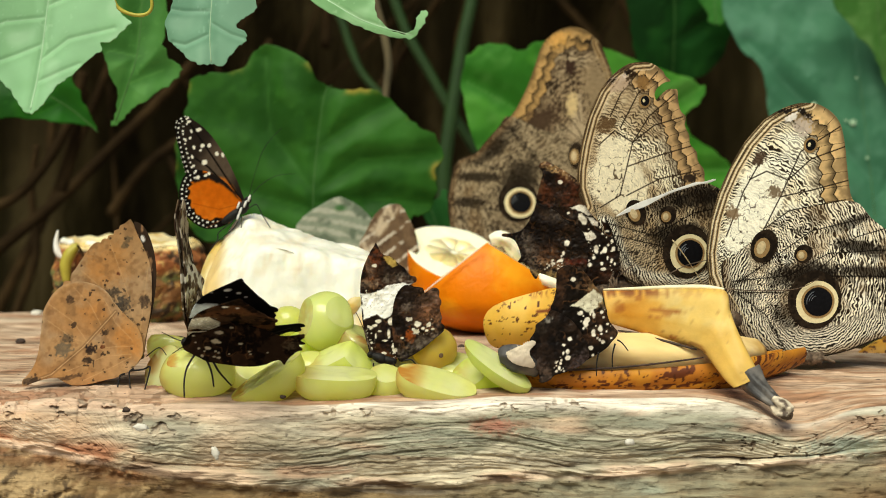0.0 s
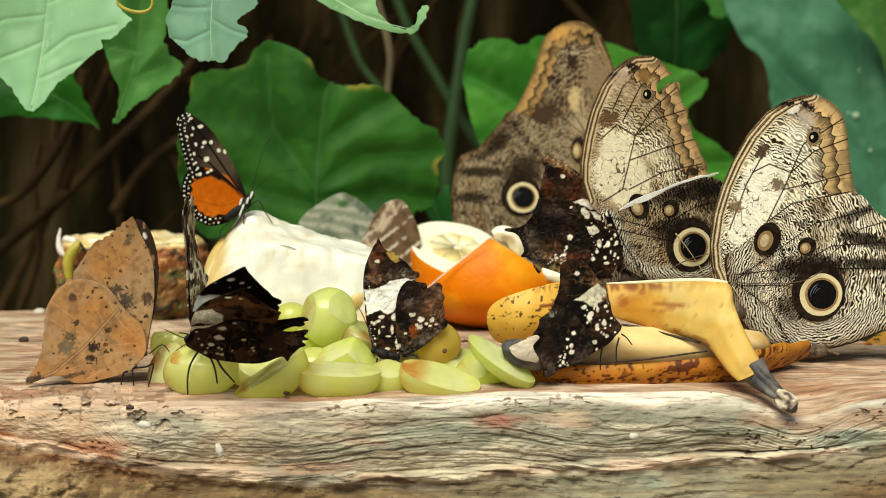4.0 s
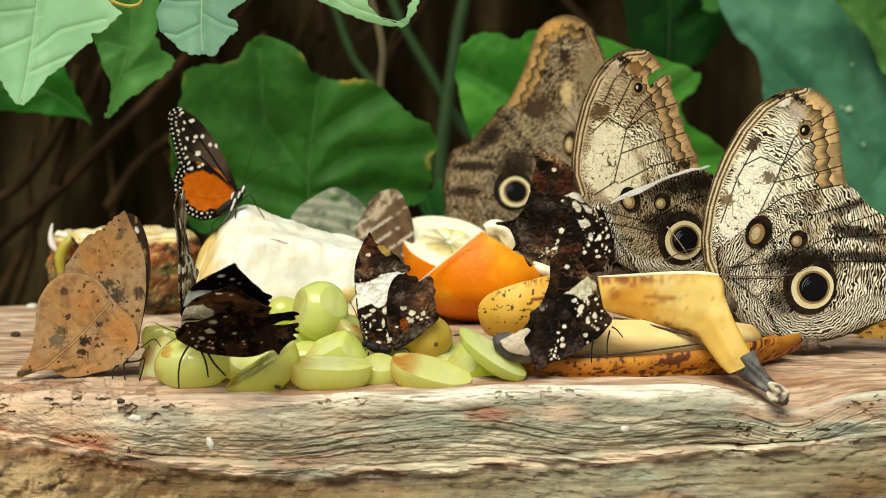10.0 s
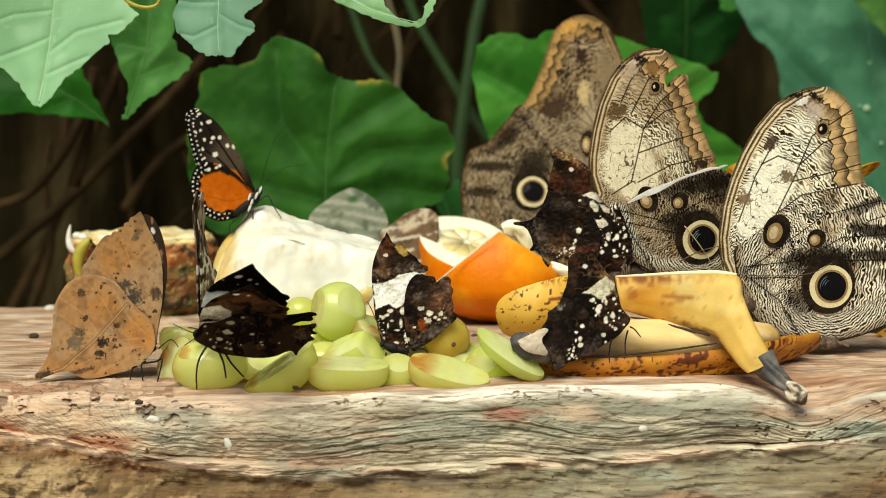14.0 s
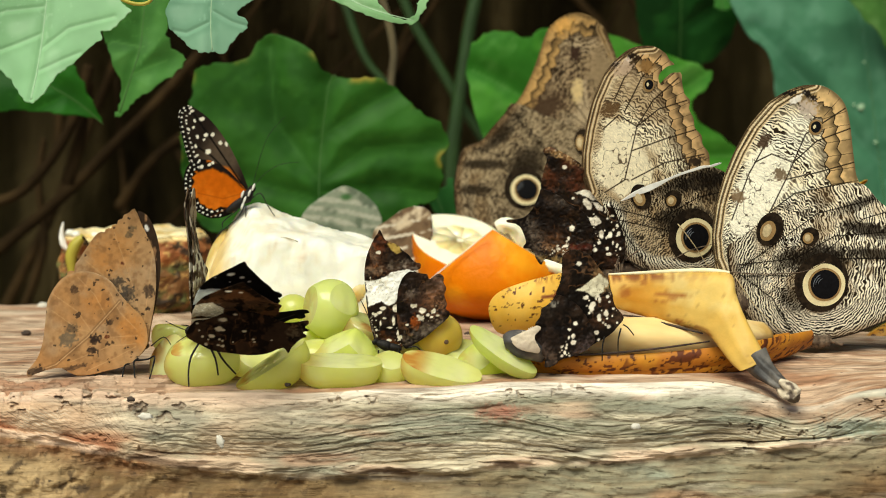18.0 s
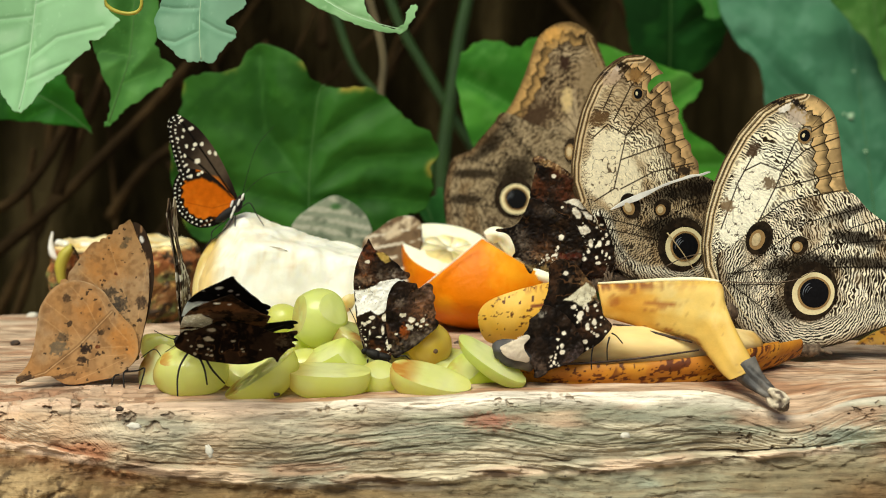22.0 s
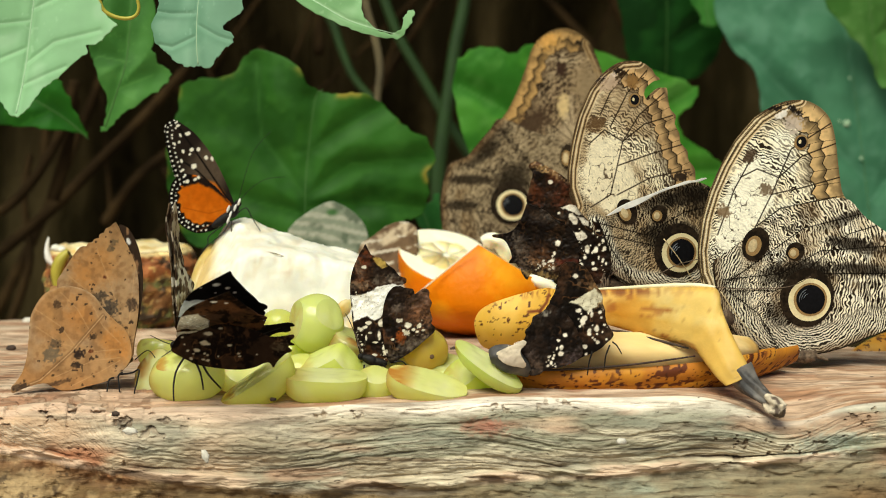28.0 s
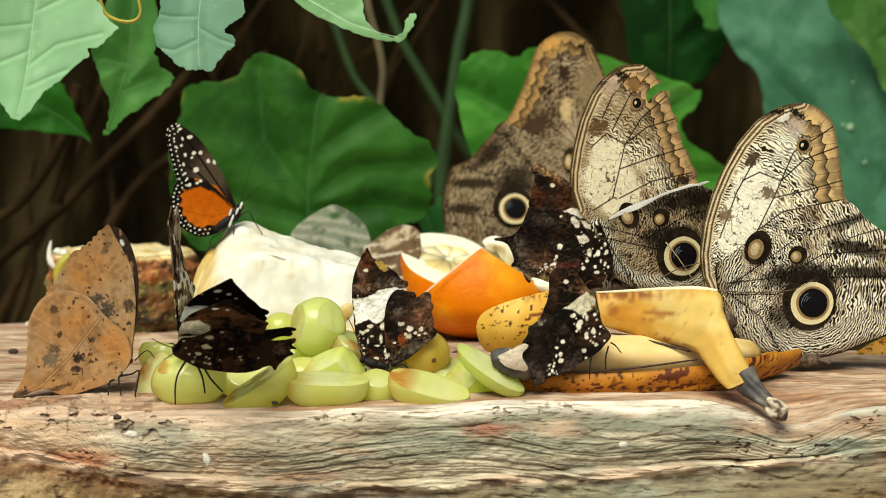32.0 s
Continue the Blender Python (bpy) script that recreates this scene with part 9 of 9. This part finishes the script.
# two pale butterflies far behind, and the yellow one that flutters behind the owl butterflies
pale_a = thing("grey_butterfly", pose(*(-0.0482, 0.2500, 0.0310), 0, 0, 6), "pale grey butterfly with closed wings, out of focus behind the melon", "butterfly", "pale butterflies")
sheet("hindwing", [(-18.8, 6.7), (-15.6, 11.9), (-10.4, 15.8), (-3.8, 19.7), (1.4, 21.5), (6.6, 19.6), (11.9, 16.2), (16.3, 10.9), (17.9, 2.5), (10.5, -5.4), (-5.3, -6.5), (-15.7, -1.2)], M["wing"], pale_a,
      lambda u, v: over(over(over(flat(u, (140, 150, 128)), (176, 178, 158), step(0.5, 0.66, ripples(u, v, 5, 3, 0.2, 0.4))), (104, 116, 96), step(0.5, 0.7, fbm(u / 5, v / 5, 4))), (70, 110, 62), spot(u, v, (1.6, 16.5), 2.4, 1.4, 0, 0.6)), 0.7)
sheet("forewing", [(-10.5, -6.5), (-14.4, 0.1), (-6.5, 5.3), (5.3, 6.5), (15.8, 2.5), (18.4, -5.4), (5.2, -9.3)], M["wing"], pale_a, lambda u, v: over(flat(u, (128, 134, 114)), (160, 162, 144), step(0.5, 0.7, fbm(u / 4, v / 3, 6))), 0.7, 0.001)
insect_body(pale_a, (-14.4, -7.7), (-7.9, -7.8), (10.5, -9.3), 2.2, 0.003)
for sx in (-8, 0, 6):
    limb("leg", [(sx, 2, -6), (sx - 1, 0, -20), (sx - 2, -2, -46)], 0.5, pale_a, "fur")
mirror_wings(pale_a, -3)

pale_b = thing("striped_butterfly", pose(*(-0.0235, 0.2050, 0.0274), 0, 0, -20), "brown butterfly with cream wing bands, blurred beside the orange", "butterfly", "pale butterflies")


def gb_col(u, v):
    c = flat(u, (112, 90, 68))
    a = v - 0.75 * u
    c = over(c, (196, 178, 150), area(u, v, [(-13.4, 7.1), (0.1, 25.0), (5.9, 23.7), (-9.4, 2.2)], 1.0, 2.0, 3))
    c = over(c, (84, 66, 50), 0.7 * step(0.5, 0.7, fbm(u / 3, v / 3, 8)))
    c = over(c, (206, 196, 176), 0.9 * (np.abs(((a / 7.0) % 1.0) - 0.5) < 0.12) * step(0.4, 0.5, fbm(u / 5, v / 5, 9)))
    return c


sheet("forewing", [(-13.5, 5.9), (-10.2, 12.7), (-6.7, 19.4), (-2.6, 23.5), (2.7, 25.3), (5.9, 23.7), (8.6, 19.7), (12.0, 13.4), (13.9, 5.4), (13.9, -4.5), (8.0, -9.7), (-2.7, -8.9), (-9.4, -2.8)], M["wing"], pale_b, gb_col, 0.6)
insect_body(pale_b, (-8.1, -6.6), (-2.7, -7.1), (9.3, -8.4), 2.2, 0.003)
for sx in (-4, 3, 8):
    limb("leg", [(sx, 2, -6), (sx - 1, 0, -16), (sx - 2, -2, -32)], 0.5, pale_b, "fur")
mirror_wings(pale_b, -4)

yel = thing("yellow_butterfly", pose(*(0.1417, 0.1350, 0.0457)), "yellow-orange checkered butterfly fluttering behind the owl butterflies", "butterfly")


def yel_col(u, v):
    c = flat(u, (226, 176, 56))
    c = over(c, (120, 74, 22), 0.85 * step(0.45, 0.52, np.abs(np.sin(u * 0.75 + 1.0 * fbm(u / 4, v / 4, 2)) * np.sin(v * 0.6))) * 0.7)
    c = over(c, (236, 196, 96), step(0.6, 0.7, fbm(u / 3, v / 3, 4)))
    return over(c, (150, 88, 20), 0.6 * step(28, 32, np.abs(u)))


wings_y = []
for s, nm in ((-1, "wing"), (1, "wing")):
    w = sheet(nm, [(s * 1, 0), (s * 10, 7), (s * 22, 11), (s * 31, 10), (s * 34, 5), (s * 31, -2), (s * 26, -5), (s * 22, -11), (s * 10, -12), (s * 2, -5)][::s], M["wing"], yel, yel_col, 0.5, thick=0.0003)
    wings_y.append(w)
part("body", tube([(0, 0, 0.009), (0, 0, 0.003), (0, 0, -0.006), (0, 0, -0.014)], [0.001, 0.0018, 0.0016, 0.0006], 10, 5), M["fur"], yel)


# ---- what moves ----
def motions():
    x, y, z = (-0.1225, 0.0280, -0.0038)
    rows = [(0, 1.4), (1, 1.2), (3, 1.3), (5.5, 0.8), (7, 0), (9, 0), (9.5, 0.7), (10, 1.7), (12, 1.3), (14, 1.2), (16.5, 2.2), (17.5, 0.8), (18.5, 2.6), (19.5, 2.1), (20, 3.9), (21, 4.6), (21.5, 3.9), (22.5, 4.4),
            (23, 5.7), (23.5, 6.9), (24, 6.8), (24.5, 8.6), (25, 8.5), (25.5, 7.6), (26.6, 3.0), (27.5, 0.3), (28.5, 0.6), (29, -0.3), (30, -0.6), (31, -1.8), (32, -2.5)]
    walk(leaf_bf, [(t, pose(x, y, z, 0, a, 0)) for t, a in rows])

    x, y, z = (0.0549, 0.0180, 0.0075)
    rows = [(0, -8), (0.5, -5), (1, 7), (2, 6), (2.5, 7), (3, -4), (3.5, -8), (4.5, -5), (5.5, -2), (6, -14), (6.5, -7), (7, -7), (7.5, -9), (8, -4), (9, 0), (9.5, 0), (10, -9), (10.5, -4), (11, 0), (11.5, 5), (12, 13), (12.5, 7),
            (13, -11), (13.5, -12), (14, -8), (14.5, -10), (15.5, -6), (16.5, -3), (17, -12), (17.5, -10), (18, -6), (19, 0), (19.5, 0), (20, -18), (20.5, -7), (21, -4), (22, -10), (22.5, -6), (23, -6), (23.5, -10), (24, -8), (24.5, 0), (25, -9),
            (25.5, -5), (26.5, 4), (27.5, 16), (28, 13), (28.5, -14), (29, -10), (29.5, -6), (30.5, -11), (31, -3), (32, -7)]
    walk(jes_d, [(t, pose(x, y, z, 0, a * 0.354, 6)) for t, a in rows])

    far = [(0, 58), (1, 58), (2, 56), (3, 53.5), (3.5, 53), (5.5, 54), (8, 57), (9, 55), (14, 55), (18, 55.5), (19, 57.5), (22, 58.5), (23.6, 58.5), (24.0, 61), (24.1, 58), (24.2, 51), (24.3, 43), (24.4, 35), (24.5, 21), (24.6, 4), (24.8, 0), (25.5, -1), (26.3, 0), (26.8, 30), (27.2, 52), (27.5, 52), (28.5, 54), (30, 55), (32, 55)]
    walk(ja_pairs[0], [(t, pose(0, 0, 0, a * 0.9, 0, 0)) for t, a in far])
    near = [(0, 69), (1, 69), (2, 68), (3.5, 65.5), (5.5, 66), (8, 68), (9, 67), (18, 67), (22, 68.5), (23.6, 69), (24.0, 73), (24.1, 75), (24.2, 77), (24.3, 81), (24.4, 86), (24.5, 93), (24.6, 101), (24.8, 108), (25.5, 113), (26.3, 112), (26.8, 90), (27.2, 65), (27.5, 64), (28.5, 66), (32, 67)]
    walk(ja_pairs[1], [(t, pose(0, 0, 0, a - 7 * max(0.0, min(1.0, (85 - a) / 15)), 0, 0)) for t, a in near])

    hind = [(0, 24), (3.5, 20), (8, 22), (9, 20), (18, 20), (22, 23), (23.6, 24), (24.0, 30), (24.2, 52), (24.3, 66), (24.4, 78), (24.5, 90), (24.6, 100), (24.8, 107), (25.5, 112), (26.3, 111), (26.8, 70), (27.2, 22), (27.5, 18), (32, 20)]
    fold = [(t, a, max(0.0, min(1.0, (95 - a) / 60))) for t, a in hind]
    walk(ja_near, [(t, pose(0.0006 * k, -0.017 * k, 0.0016 * k, a, 0, 0)) for t, a, k in fold])

    x, y, z = (-0.0920, 0.0620, 0.0112)
    rows = [(0, -5, 76), (1, -5, 76), (2, -8, 70), (3, -4, 77), (3.5, -2.5, 78), (5.5, -3, 79), (8, -1.5, 81), (10, -2.5, 80), (14, -2, 80), (18, -2.5, 82), (19, -4.5, 87), (20, -6, 89), (22, -6, 87), (23, -5.5, 69), (25.5, -6, 70), (27.5, -4, 76), (29, -4, 79), (32, -4, 79)]
    walk(jes_e, [(t, pose(x, y, z) @ pose(0, 0, 0, 0, a, 0) @ pose(0, 0, 0, 0, 0, w)) for t, a, w in rows])

    x, y, z = (-0.0235, 0.2050, 0.0274)
    rows = [(0, 0, 0, 0), (7.5, 0, 0, 0), (8, 0.001, -2, 0), (9, 0, 0, 0), (9.8, 0.002, 3, 0), (10.3, 0.0025, 4, 0), (11, 0, 6, -2), (11.6, -0.001, 14, -6), (12.5, -0.002, 22, -12), (14, -0.003, 25, -14), (32, -0.003, 25, -14)]
    walk(pale_b, [(t, pose(x, y, z + h, b, a, -20)) for t, h, a, b in rows])

    x, y, z = (0.1417, 0.1350, 0.0457)
    rows = [(0, 0, -0.008), (9.9, 0, -0.008), (10.3, -0.002, 0.020), (10.7, 0, 0.018), (11, -0.001, 0.023), (11.3, 0, 0.024), (11.6, 0.001, 0.020), (12, 0.001, 0.014), (13, 0.001, 0.015), (14, 0, 0.010), (14.5, 0, 0.010), (15.5, 0.001, 0.018), (16.5, 0, 0.025), (16.8, 0.003, 0.031), (17.2, 0.002, 0.021), (17.5, 0.004, 0.032), (17.9, 0.002, 0.006), (18.2, 0, -0.008), (32, 0, -0.008)]
    walk(yel, [(t, pose(x + a, y, z + b)) for t, a, b in rows])
    flap = [(0, 60), (9.9, 60), (10.3, 25), (10.7, 10), (11, 5), (11.3, 20), (11.6, 15), (12, 25), (14, 30), (16.5, 20), (16.8, 45), (17.2, 40), (17.5, 50), (17.9, 60), (32, 60)]
    walk(wings_y[0], [(t, pose(0, 0, 0, 0, 0.15 * a, -a)) for t, a in flap])
    walk(wings_y[1], [(t, pose(0, 0, 0, 62, -12 - 0.2 * a, 0.4 * a)) for t, a in flap])


motions()
